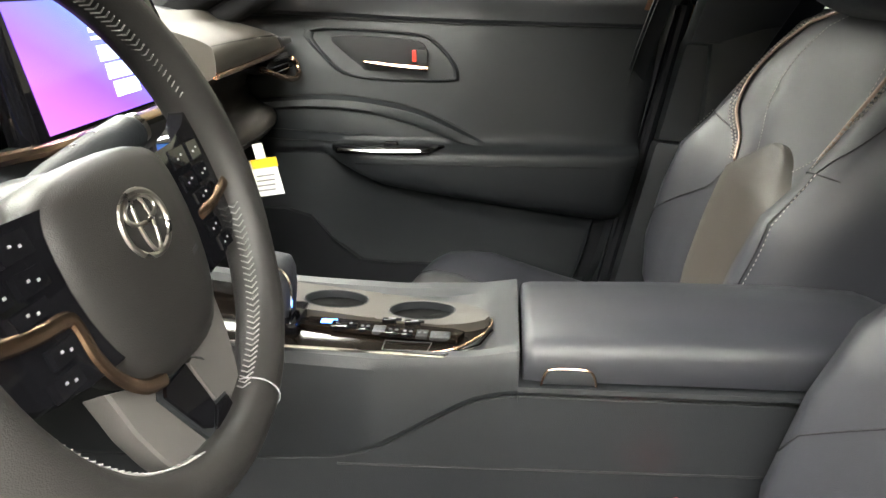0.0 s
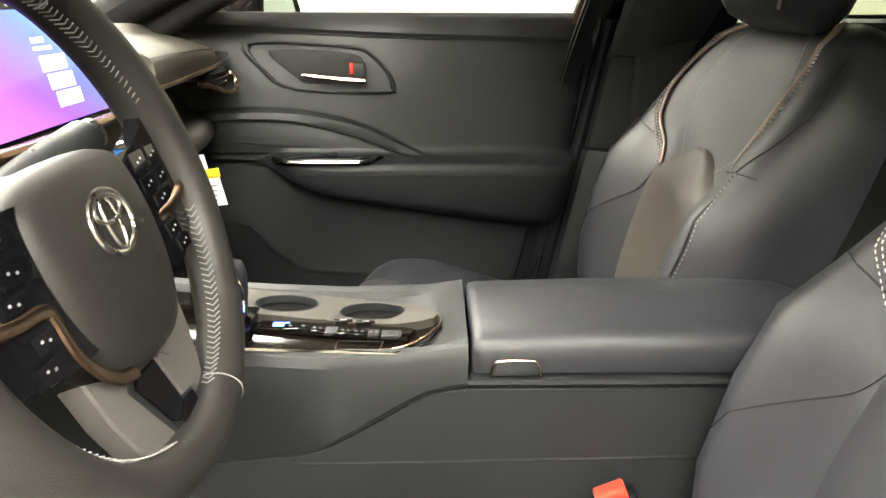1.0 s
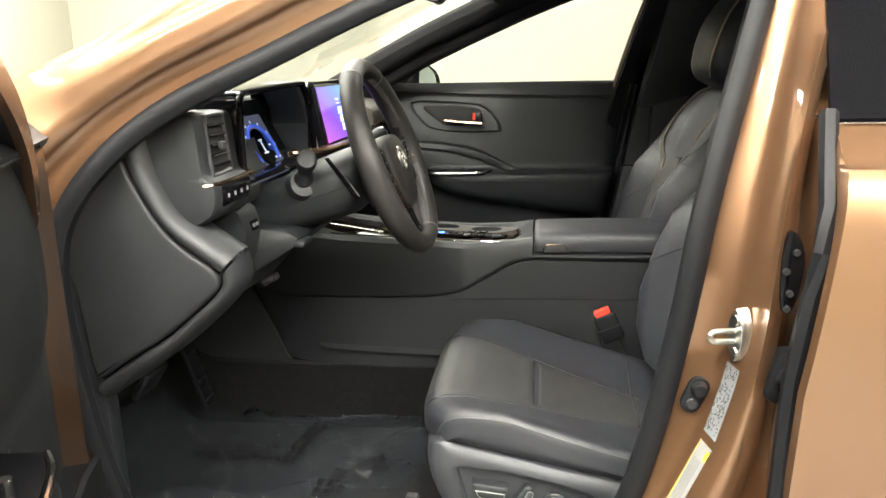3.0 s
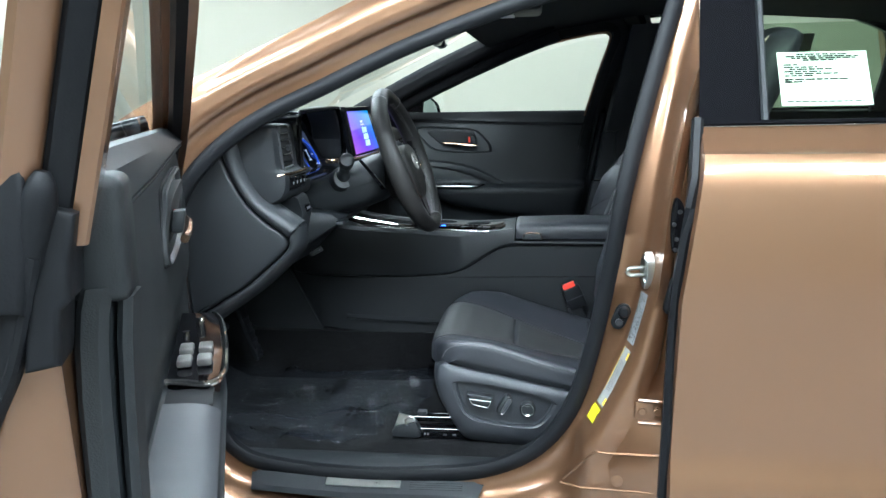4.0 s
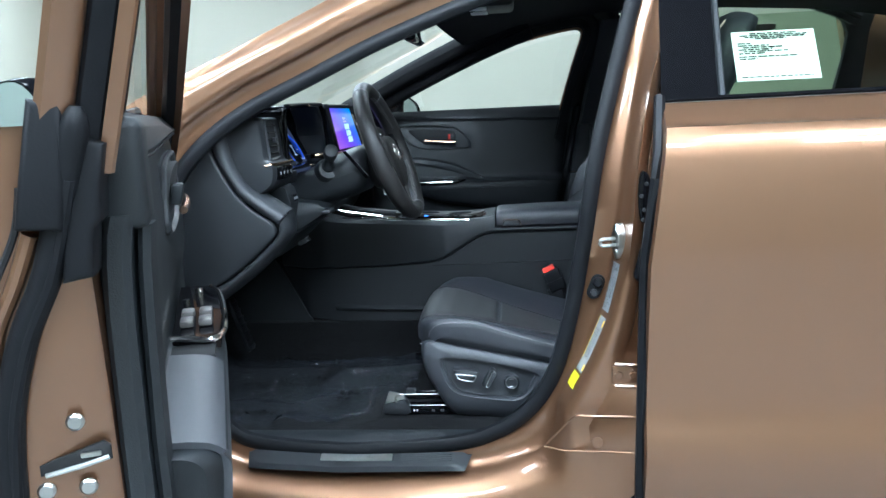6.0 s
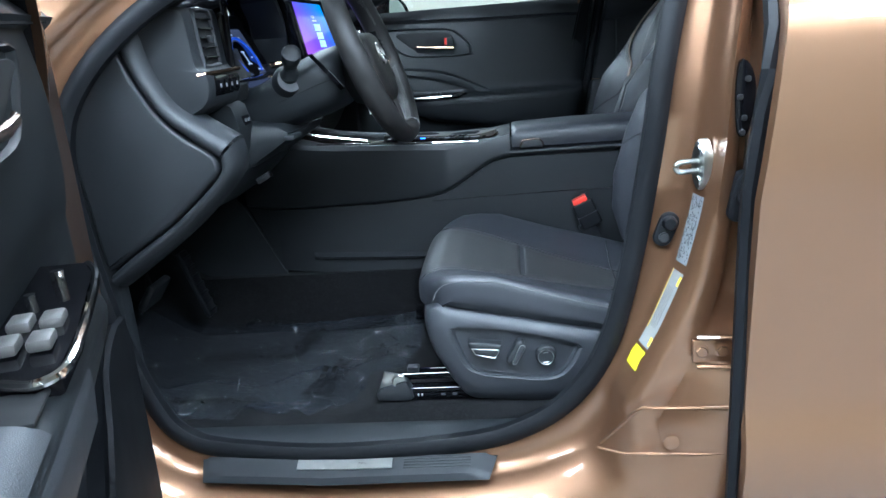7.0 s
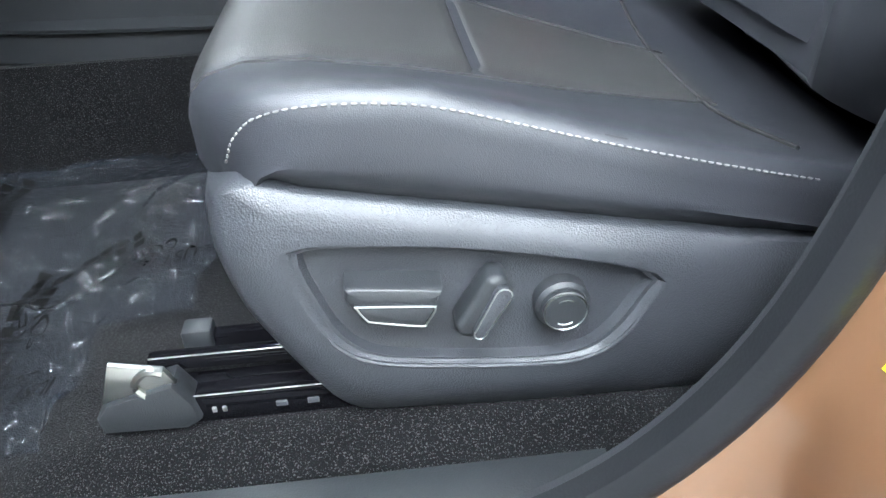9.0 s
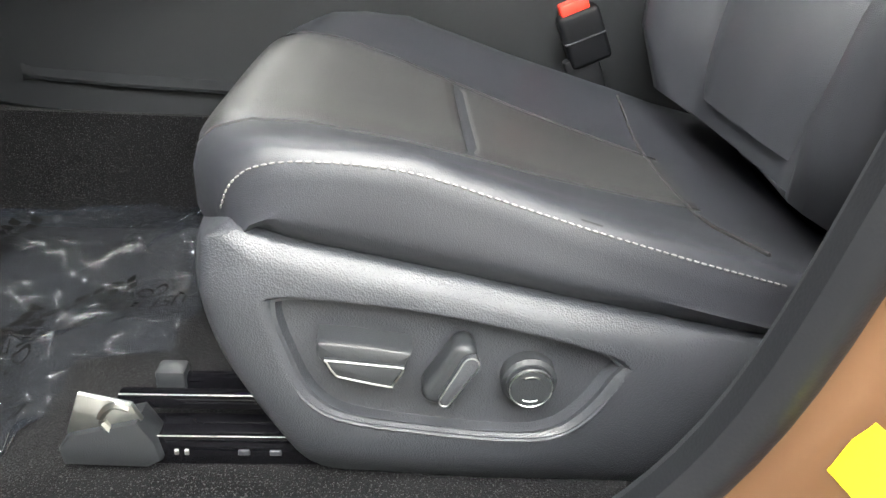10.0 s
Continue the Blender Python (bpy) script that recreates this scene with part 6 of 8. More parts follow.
for x in (0.046, 0.06, 0.2, 0.35, 0.5):
    binr.append([(x, y, z) for y, z in ((Y0 + 0.03, 0.50), (Y0 + 0.03, lerp([0.046, 0.5], [0.545, 0.52], x)), (Y0 + 0.004, lerp([0.046, 0.5], [0.548, 0.523], x)), (Y0 + 0.008, 0.765), (Y0 + 0.008, 0.80), (Y0 + 0.008, 0.844), (Y0 + 0.010, 0.846), (Y0 + 0.0, 0.852), (Y0 - 0.004, 0.857), (Y0 - 0.003, 0.862), (Y0 + 0.006, 0.866), (Y1 - 0.006, 0.866), (Y1, 0.85), (Y1, 0.5))])
part("bin", Geo().loft(binr), HARD, console, "", 30)
part("panel_seam", Geo().tube([(x, Y0 + 0.0075, lerp([-0.62, -0.2, 0.5], [0.690, 0.750, 0.762], x)) for x in (-0.15, -0.1, 0.0, 0.2, 0.5)], 0.0018, 5), DARK, console)
ridge = [(-0.46, Y0 + 0.0035, 0.6265), (-0.42, Y0 + 0.001, 0.6255), (-0.33, Y0 - 0.001, 0.6215), (-0.18, Y0 - 0.001, 0.6165), (0.0, Y0, 0.611), (0.3, Y0, 0.602)]
part("side_ridge", Geo().loft([[(x, y + dy * k, z + dz) for dy, dz in ((0.012, 0.012), (-0.001, 0.004), (-0.007, 0.0), (-0.006, -0.004), (0.003, -0.007), (0.012, -0.009))] for (x, y, z), k in zip([tuple(q) for q in cr(ridge, 4)], [0.05, 0.3, 0.6, 0.8] + [1.0] * 17)]), HARD, console, "", 40)
part("footwell_lining", Geo().sheet(lambda u, v: (edge_x(z_ := 0.44 + 0.55 * u) + (-1.10 - edge_x(z_)) * v, lerp([0.44, 0.584, 0.736, 1.0], [0.715, 0.709, 0.772, 0.80], z_) + 0.03 * v, z_), [i / 14 for i in range(15)], [0, 0.004, 0.05, 0.3, 0.6, 1.0], -0.006), SOFT, console, "dark footwell side lining", 40)
part("lining_edge", Geo().tube([(edge_x(z) + 0.002, lerp([0.44, 0.584, 0.736, 1.0], [0.715, 0.709, 0.772, 0.80], z) - 0.001, z) for z in [0.585 + 0.17 * k / 8 for k in range(9)]], 0.0022, 6), HARD, console)
# armrest lid, softly crowned
lidr = []
for x, k, dz in ((0.050, 0.97, -0.006), (0.053, 0.99, -0.002), (0.062, 1.0, 0.0), (0.2, 1.0, 0.004), (0.36, 1.0, 0.004), (0.44, 0.99, 0.0), (0.46, 0.96, -0.006)):
    r = []
    for y, z in ((-0.107, 0.870), (-0.1085, 0.880), (-0.107, 0.895), (-0.101, 0.907), (-0.088, 0.913), (-0.05, 0.917), (0.0, 0.917), (0.04, 0.914), (0.07, 0.908), (0.086, 0.900), (0.096, 0.888), (0.098, 0.880), (0.098, 0.870)):
        r.append((x, MID + y * k, z + (dz if z > 0.88 else 0)))
    lidr.append(r)
lid = part("armrest_lid", Geo().loft(lidr), LEATHER, console, "black leather armrest lid", 50)
part("lid_latch", Geo().prism(cr([(0.070, 0.868), (0.074, 0.880), (0.082, 0.885), (0.112, 0.885), (0.120, 0.880), (0.124, 0.868)], 3), "y", Y0 - 0.006, Y0 + 0.01, 0.002), HARD, lid, "armrest latch with a bronze rim")
part("latch_rim", Geo().tube(cr([(0.069, Y0 - 0.0055, 0.867), (0.073, Y0 - 0.0055, 0.881), (0.082, Y0 - 0.0055, 0.886), (0.112, Y0 - 0.0055, 0.886), (0.121, Y0 - 0.0055, 0.881), (0.125, Y0 - 0.0055, 0.867)], 4), 0.0013, 6), BRONZETRIM, lid)
# shifter deck
deck = cr([(-0.50, 0.72), (-0.35, 0.714), (-0.2, 0.710), (-0.08, 0.710), (-0.02, 0.718), (0.012, 0.75), (0.016, 0.775), (0.0, 0.80), (-0.03, 0.825), (-0.10, 0.845), (-0.2, 0.86), (-0.35, 0.865), (-0.50, 0.87)], 3)


def deck_z(x):
    return lerp(CX, DK, x) + 0.003


dk = []
for x in [-0.50 + 0.02 * k for k in range(25)] + [-0.005, 0.004, 0.010, 0.014]:
    near_y = lerp([-0.50, -0.35, -0.2, -0.08, -0.02, 0.012, 0.016], [0.72, 0.714, 0.710, 0.710, 0.718, 0.75, 0.775], x)
    far_y = lerp([-0.50, -0.35, -0.2, -0.10, -0.03, 0.0, 0.016], [0.87, 0.865, 0.86, 0.845, 0.825, 0.80, 0.775], x)
    dk.append([(x, near_y, deck_z(x) - 0.006), (x, near_y, deck_z(x) - 0.001), (x, near_y + 0.0015, deck_z(x)), (x, far_y - 0.0015, deck_z(x)), (x, far_y, deck_z(x) - 0.001), (x, far_y, deck_z(x) - 0.006)])
part("deck", Geo().loft(dk), DECK, console, "gloss brown-black shifter deck")
part("deck_chrome", Geo().tube([(x, 0.7005, lerp([-0.42, -0.2, -0.02, 0.01], [0.905, 0.893, 0.887, 0.889], x) + 0.002) for x in [-0.42 + 0.043 * k for k in range(10)]] + [(0.005, 0.722, 0.893), (0.018, 0.75, 0.897)], 0.0020, 8), CHROME, console, "bright chrome strip")
# bronze tube stands for a warm reflection along the deck's tip
part("deck_tip_glint", Geo().tube([(x, y - 0.0, deck_z(x) + 0.001) for x, y in [tuple(q) for q in deck][10:19]], 0.0014, 6), BRONZETRIM, console)
# cup holders sunk into a greige surround
for cx_, cy_, cell in ((-0.168, 0.816, [(-0.27, 0.862), (-0.20, 0.855), (-0.115, 0.842), (-0.115, 0.770), (-0.19, 0.781), (-0.27, 0.792)]),
                       (-0.064, 0.797, [(-0.115, 0.842), (-0.03, 0.821), (0.0, 0.799), (0.013, 0.775), (0.014, 0.758), (-0.022, 0.757), (-0.115, 0.770)])):
    outer = polar(cell, np.array((cx_, cy_)))
    ring_ = [(cx_ + 0.038 * math.cos(t), cy_ + 0.0255 * math.sin(t)) for t in [-math.pi + 2 * math.pi * k / 64 for k in range(64)]]
    part("cup_surround", Geo().loft([[(x, y, deck_z(x) + 0.0105) for x, y in ring_], [(x, y, deck_z(x) + 0.0105) for x, y in outer], [(x, y, deck_z(x) - 0.002) for x, y in outer]], True, False), GREIGE, console, "greige cup holder surround", 30)
    part("cup_wall", Geo().loft([[(cx_ + (x - cx_) * k, cy_ + (y - cy_) * k, deck_z(x) + z) for x, y in ring_] for k, z in ((1.03, 0.0106), (1.0, 0.0114), (0.97, 0.0106), (0.96, 0.0016))], True, False), HARD, console, "dark grey cup holder wall", 40)
    # the well is shallow; its deep shade is a black disc
    part("cup_well_shade", Geo().loft([[(cx_ + (x - cx_) * k, cy_ + (y - cy_) * k, deck_z(x) + 0.0016) for x, y in ring_] for k in (0.97, 0.5, 0.01)], True, False), BLACKPRINT, console, "black disc for the shaded cup holder depth")
panel = Geo().prism([(-0.195, 0.752), (-0.02, 0.728), (-0.012, 0.748), (-0.03, 0.762), (-0.19, 0.775)], "z", 0.0, 0.006, 0.0015)
part("button_panel", panel.moved(lambda x, y, z: (x, y, z + deck_z(x))), DECK, console)
part("mode_light", Geo().box(-0.174, -0.156, 0.757, 0.767, deck_z(-0.16) + 0.006, deck_z(-0.16) + 0.0075), BLUELED, console, "lit blue indicator")
for bx, w, m_ in ((-0.146, 0.030, PIANO), (-0.122, 0.013, PIANO), (-0.106, 0.014, GREYTRIM), (-0.090, 0.013, PIANO), (-0.074, 0.013, PIANO), (-0.058, 0.013, DARK), (-0.038, 0.022, HARD)):
    by = 0.7535 - 0.15 * (bx + 0.146)
    button = part("console_button", Geo().box(bx - w / 2, bx + w / 2, by - 0.008, by + 0.009, deck_z(bx) + 0.005, deck_z(bx) + 0.0095, 0.0012), m_, console)
    for e in (-0.25, 0.25):
        part("button_mark", Geo().box(bx + e * w - 0.0016, bx + e * w + 0.0016, by - 0.002, by + 0.0025, deck_z(bx) + 0.0096, deck_z(bx) + 0.0100), GREYTRIM, button)
for bx in (-0.095, -0.069):
    button = part("console_button", Geo().box(bx - 0.011, bx + 0.011, 0.7665 - 0.15 * (bx + 0.095), 0.773 - 0.15 * (bx + 0.095), deck_z(bx) + 0.006, deck_z(bx) + 0.0115, 0.001), PIANO, console)
    part("button_mark", Geo().box(bx - 0.004, bx + 0.004, 0.769 - 0.15 * (bx + 0.095), 0.771 - 0.15 * (bx + 0.095), deck_z(bx) + 0.0116, deck_z(bx) + 0.012), DIMPRINT, button)
part("flush_switch", Geo().tube([(-0.098, 0.714, deck_z(-0.09) + 0.001), (-0.05, 0.714, deck_z(-0.05) + 0.001), (-0.047, 0.734, deck_z(-0.05) + 0.001), (-0.098, 0.736, deck_z(-0.09) + 0.001), (-0.098, 0.714, deck_z(-0.09) + 0.001)], 0.0007, 5), GREYTRIM, console)
part("shift_base", Geo().box(-0.255, -0.195, 0.735, 0.80, 0.888, 0.905, 0.006), PIANO, console)
shf = []
for z, a, b, sx in ((0.90, 0.016, 0.018, 0.0), (0.915, 0.020, 0.020, -0.002), (0.935, 0.026, 0.023, -0.006), (0.955, 0.030, 0.025, -0.010), (0.967, 0.028, 0.023, -0.012), (0.972, 0.018, 0.014, -0.013)):
    shf.append([(-0.222 + sx + a * math.copysign(abs(math.cos(t)) ** 0.6, math.cos(t)), 0.765 + b * math.copysign(abs(math.sin(t)) ** 0.6, math.sin(t)), z) for t in [2 * math.pi * k / 24 for k in range(24)]])
lever = part("shift_lever", Geo().loft(shf), LEATHER, console, "leather shift lever", 50)
part("shift_lever_trim", Geo().tube([(p[0], p[1], p[2]) for p in cr([(-0.205, 0.744, 0.905), (-0.200, 0.742, 0.935), (-0.203, 0.742, 0.955), (-0.215, 0.743, 0.966), (-0.24, 0.745, 0.968)], 4)], 0.0015, 6), CHROME, lever)
part("tray_edge", Geo().tube([(-0.50, 0.72, 0.948), (-0.42, 0.718, 0.925), (-0.30, 0.722, 0.905)], 0.003, 6), CHROME, console)

# ---- pedals ----
ped = thing("brake_pedal", (-0.72, 0.45, 0.55), "black rubber-faced brake pedal on its steel arm", "pedal")
part("pad", Geo().box(-0.785, -0.765, 0.42, 0.51, 0.592, 0.662, 0.008, 2, Matrix.Rotation(radians(35), 3, "Y")), HARD, ped)
part("arm", Geo().tube([(-0.785, 0.465, 0.635), (-0.785, 0.465, 0.73), (-0.765, 0.465, 0.87)], 0.010, 8), DARK, ped)
ped = thing("accelerator_pedal", (-0.70, 0.56, 0.50), "long black plastic accelerator pedal", "pedal")
part("pad", Geo().box(-0.722, -0.708, 0.535, 0.58, 0.53, 0.70, 0.006, 2, Matrix.Rotation(radians(-18), 3, "Y")), RUBBER, ped)
for k in range(7):
    part("pad_rib", Geo().box(-0.712 + 0.0072 * (3 - k) * -1, -0.7035 + 0.0072 * (3 - k) * -1, 0.54, 0.575, 0.545 + 0.022 * (6 - k), 0.552 + 0.022 * (6 - k), 0.001), RUBBER, ped)
socket = thing("diagnostic_socket", (-0.42, 0.35, 0.88), "black diagnostic socket under the dashboard", "socket")
part("shell", Geo().box(-0.455, -0.425, 0.335, 0.36, 0.890, 0.902, 0.003, 2, Matrix.Rotation(radians(-28), 3, "Y")), DARK, socket)
part("contact_row", Geo().box(-0.452, -0.428, 0.3335, 0.336, 0.894, 0.898, 0.001, 1, Matrix.Rotation(radians(-28), 3, "Y")), DARK, socket)

# ---- plastic film on the footwell carpet ----
def film_at(u, v):
    x, y = -0.90 + 0.73 * u, 0.135 + 0.60 * v
    if v < 0.24 and x > -0.26:
        x = -0.262 + 0.1 * (x + 0.26)
    n = abs(noise.noise(Vector((x * 6, y * 6, 0.3)))) * 0.012 + abs(noise.noise(Vector((x * 19, y * 19, 1.7)))) * 0.006 + 0.016 * max(0.0, 1 - abs(noise.noise(Vector((x * 5 + 2 * y, y * 7, 7.7)))) * 5) ** 2 + 0.005 * max(0.0, 1 - abs(noise.noise(Vector((x * 13, y * 10 + x * 6, 3.1)))) * 4) ** 2
    rim_ = max(0.0, 1 - min(u, abs(v - 0.02), abs(0.96 - v)) / 0.16)
    n += 0.022 * rim_ * max(0.0, 1 - abs(noise.noise(Vector((x * 11, y * 11, 5.5)))) * 5) ** 2
    edge = max(0.0, 0.06 - min(u, v, 1 - v)) / 0.06
    lift = 0.05 * edge ** 2 * (0.4 + 0.6 * noise.noise(Vector((x * 9, y * 9, 4.0)))) * (x < -0.3)
    x += 0.016 * noise.noise(Vector((y * 9, 0, 2)))
    y += 0.016 * noise.noise(Vector((x * 9, 5, 2)))
    return (x, y, carpet_z(x, min(y, 0.64)) + 0.014 + n + max(0, lift))


film = thing("protective_film", (-0.55, 0.45, 0.46), "crinkled clear plastic film over the driver's footwell carpet", "plastic film")
N1, N2 = 150, 130
part("sheet", Geo().sheet(film_at, [i / N1 for i in range(N1 + 1)], [j / N2 for j in range(N2 + 1)]), FILM, film, "", 80, False)


def film_bar(u0, v0, du, dv, wu, wv):
    """A band of printing lying on the film, drawn as broken bars."""
    count = max(4, round(math.hypot(du, dv) / 0.022))
    for k in range(count):
        a0, a1 = k / count, (k + random.uniform(0.5, 0.85)) / count
        pts = []
        for a in (a0, a1):
            for s in (-1, 1):
                p = film_at(u0 + du * a + s * wu, v0 + dv * a + s * wv)
                pts.append((p[0], p[1], p[2] + 0.0015))
        yield Geo().add(pts, [(0, 1, 3, 2)])


for u0, v0, du, dv in ((0.31, 0.488, 0.29, 0.0), (0.612, 0.47, 0.032, 0.32), (0.74, 0.19, 0.041, 0.26), (0.332, 0.152, 0.247, -0.015), (0.562, 0.03, 0.026, 0.085), (0.801, 0.428, 0.094, 0.01), (0.349, 0.815, 0.269, 0.017)):
    ln = math.hypot(du, dv)
    for row in (0, 1):
        for g in film_bar(u0 - dv / ln * 0.026 * row, v0 + du / ln * 0.026 * row, du, dv, -dv / ln * 0.008, du / ln * 0.008):
            part("print", g, BLACKPRINT, film)


def lettering(body, size):
    """Built-in letters as flat points and faces."""
    cu = bpy.data.curves.new("letters", "FONT")
    cu.body, cu.size, cu.align_x = body, size, "CENTER"
    ob = bpy.data.objects.new("letters", cu)
    scene.collection.objects.link(ob)
    me = bpy.data.meshes.new_from_object(ob.evaluated_get(bpy.context.evaluated_depsgraph_get()))
    pts, faces = [tuple(v.co) for v in me.vertices], [tuple(p.vertices) for p in me.polygons]
    bpy.data.objects.remove(ob)
    bpy.data.curves.remove(cu)
    bpy.data.meshes.remove(me)
    return pts, faces


for px, py, turn in ((-0.245, 0.36, 183), (-0.33, 0.32, 96), (-0.56, 0.47, 190), (-0.44, 0.51, 96), (-0.55, 0.22, 180), (-0.33, 0.235, 160), (-0.27, 0.61, 60)):
    ca, sa = math.cos(radians(turn)), math.sin(radians(turn))
    for line, body in enumerate(("JUST REMOVE", "COVER")):
        pts, faces = lettering(body, 0.021)
        g = Geo()
        out = []
        for a, b, _ in pts:
            b -= 0.021 * line
            x, y = px + a * ca - b * sa, py + a * sa + b * ca
            q = film_at((x + 0.90) / 0.73, (y - 0.135) / 0.60)
            out.append((q[0], q[1], q[2] + 0.0025))
        part("lettering", g.add(out, faces), BLACKPRINT, film, "black printed words")

# ---- front doors: trim details ----
def door_details(d, flip, side):
    def fuller(x, y, z):
        """The driver's door is built deeper above its armrest."""
        return (x, y + (0 if side else lerp([0.965, 1.0, 1.1, 1.2], [0.0, 0.006, 0.015, 0.032], z)), z)

    def P(name, g, mat, label="", angle=35):
        return part(name, g.moved(fuller).moved(flip), mat, d, label, angle)
    # handle recess
    rec = [tuple(q) for q in cr([(-0.365, 1.160), (-0.335, 1.112), (-0.29, 1.078), (-0.20, 1.068), (-0.09, 1.068), (-0.075, 1.078), (-0.085, 1.105), (-0.12, 1.14), (-0.15, 1.152), (-0.25, 1.160)], 3, True)]
    C = np.array((-0.2, 1.11))

    def rr(k, dy):
        return [(C[0] + (p[0] - C[0]) * k, lerp([1.06, 1.16], [0.068, 0.050], p[1]) + dy, C[1] + (p[1] - C[1]) * k) for p in rec]
    P("handle_surround", Geo().loft([rr(1.075, -0.004), rr(1.06, 0.0065), rr(1.02, 0.0085), rr(0.985, 0.006), rr(0.955, -0.002)], True, False), SOFT, "raised handle surround", 40)
    # dark tube draws the shade where the surround meets the trim
    P("surround_gap_shade", Geo().tube(rr(1.078, 0.0015), 0.0016, 5, True), DARK)
    P("handle_plate", Geo().loft([rr(0.945, -0.001), rr(0.94, 0.0015)]), SOFT)
    # a solid dark slab paints the shade of the handle's hollow
    P("handle_hollow_shade", Geo().prism([tuple(q) for q in cr([(-0.322, 1.149), (-0.295, 1.118), (-0.265, 1.094), (-0.245, 1.083), (-0.150, 1.083), (-0.134, 1.09), (-0.130, 1.12), (-0.15, 1.142), (-0.24, 1.150)], 3, True)], "y", 0.050, 0.0665, 0.002), DARK)
    P("door_handle", Geo().tube([(-0.255, 0.078, 1.103), (-0.22, 0.086, 1.099), (-0.17, 0.088, 1.094), (-0.128, 0.086, 1.091)], [0.003, 0.0055, 0.0065, 0.006], 8), BRONZETRIM, "satin bronze door handle")
    P("lock_button", Geo().box(-0.150, -0.128, 0.068, 0.084, 1.098, 1.128, 0.004), SOFT)
    P("lock_mark", Geo().box(-0.159, -0.151, 0.068, 0.080, 1.104, 1.126, 0.001), RED)
    # crease that runs down to the armrest, and the dark field below it
    if side:
        up_ = cr([(-0.60, 1.005), (-0.5, 1.022), (-0.40, 1.031), (-0.317, 1.033), (-0.227, 1.024), (-0.136, 1.002), (-0.045, 0.961), (0.007, 0.940)], 5)
        dn_ = cr([(-0.60, 0.990), (-0.5, 1.003), (-0.40, 1.012), (-0.318, 1.013), (-0.228, 1.002), (-0.137, 0.975), (-0.060, 0.9445), (0.004, 0.9375)], 5)
        P("crease", Geo().loft([[(a[0], 0.074, a[1] + 0.004), (a[0], 0.0805, a[1]), (a[0], 0.089, a[1] - 0.004), (b[0], 0.0925, b[1] + 0.003), (b[0], 0.091, b[1]), (b[0], 0.070, b[1] + 0.002)] for a, b in zip(up_, dn_)]), SOFT, "ridge running down to the armrest", 40)
        # shade along the ridge, laid on as a dark tube
        P("crease_gap_shade", Geo().tube([(q[0], 0.0775, q[1] + 0.0045) for q in up_], 0.0014, 5), DARK)
    if side:
        P("lower_field", Geo().prism([tuple(q) for q in cr([(-0.56, 0.995), (-0.40, 1.012), (-0.28, 1.006), (-0.16, 0.980), (-0.06, 0.946), (-0.10, 0.944), (-0.3, 0.944), (-0.5, 0.95)], 2, True)], "y", 0.068, 0.080, 0.003), SOFT)
    # switch panel and its chrome edge
    if side == 0:
        P("switch_panel", Geo().loft([[(x, y, z + dz) for x, y, z in ((-0.30, 0.075, 0.948), (-0.29, 0.118, 0.948), (-0.25, 0.130, 0.947), (-0.10, 0.137, 0.942), (-0.03, 0.134, 0.938), (-0.012, 0.120, 0.937), (-0.03, 0.074, 0.938))] for dz in (-0.02, 0.0)]), PIANO, "gloss black window switch panel")
        P("chrome_edge", Geo().tube(cr([(-0.29, 0.121, 0.946), (-0.25, 0.133, 0.945), (-0.17, 0.139, 0.943), (-0.09, 0.141, 0.940), (-0.035, 0.138, 0.936), (-0.012, 0.122, 0.935), (-0.022, 0.095, 0.936), (-0.028, 0.072, 0.937)], 5), 0.004, 8), CHROME, "chrome strip")
        # the pull pocket's shade, drawn as a dark slab on the armrest
        P("pull_pocket_shade", Geo().box(-0.02, 0.036, 0.074, 0.128, 0.9245, 0.9285, 0.0015), DARK)
    else:
      P("switch_panel", Geo().prism([tuple(q) for q in cr([(-0.305, 0.095), (-0.31, 0.125), (-0.29, 0.138), (-0.14, 0.138), (-0.115, 0.125), (-0.105, 0.095)], 3, True)], "z", 0.930, 0.944, 0.003), PIANO, "gloss black window switch panel")
      P("chrome_edge", Geo().tube(cr([(-0.305, 0.128, 0.938), (-0.29, 0.140, 0.938), (-0.22, 0.142, 0.937), (-0.14, 0.140, 0.938), (-0.118, 0.132, 0.941), (-0.108, 0.115, 0.944)], 5), 0.0045, 8), CHROME, "chrome strip")
    n = 4 if side == 0 else 1
    for k in range(n):
        x = -0.075 - 0.05 * (k // 2) if side == 0 else -0.2
        y = (0.092 if side == 0 else 0.105) + 0.024 * (k % 2)
        P("window_switch", Geo().box(x - 0.014, x + 0.014, y - 0.009, y + 0.009, 0.940, 0.950, 0.003), SATINGREY if side == 0 else PIANO)
    if side == 0:
        P("mirror_switch", Geo().tube([(-0.225, 0.105, 0.944), (-0.225, 0.105, 0.960)], 0.006, 12), CHROME)
        P("mirror_switch", Geo().tube([(-0.185, 0.088, 0.942), (-0.185, 0.088, 0.952)], 0.005, 12), CHROME)
    P("armrest_seam", Geo().tube([(x, 0.1342 - 0.02 * max(0, (x - 0.22) / 0.1), 0.909) for x in [-0.27 + 0.056 * k for k in range(11)]], 0.0014, 5), DARK)
    P("belt_cover", Geo().loft([[(x, y, z) for y, z in ((0.012, 1.222), (0.03, 1.222), (0.043, 1.207), (0.050, lo_ + 0.008), (0.046, lo_), (0.012, 1.16))] for x, lo_ in ((-0.64, 1.196), (-0.404, 1.190), (-0.067, 1.175), (0.1, 1.171), (0.335, 1.166), (0.345, 1.166))]), HARD, "", 30)
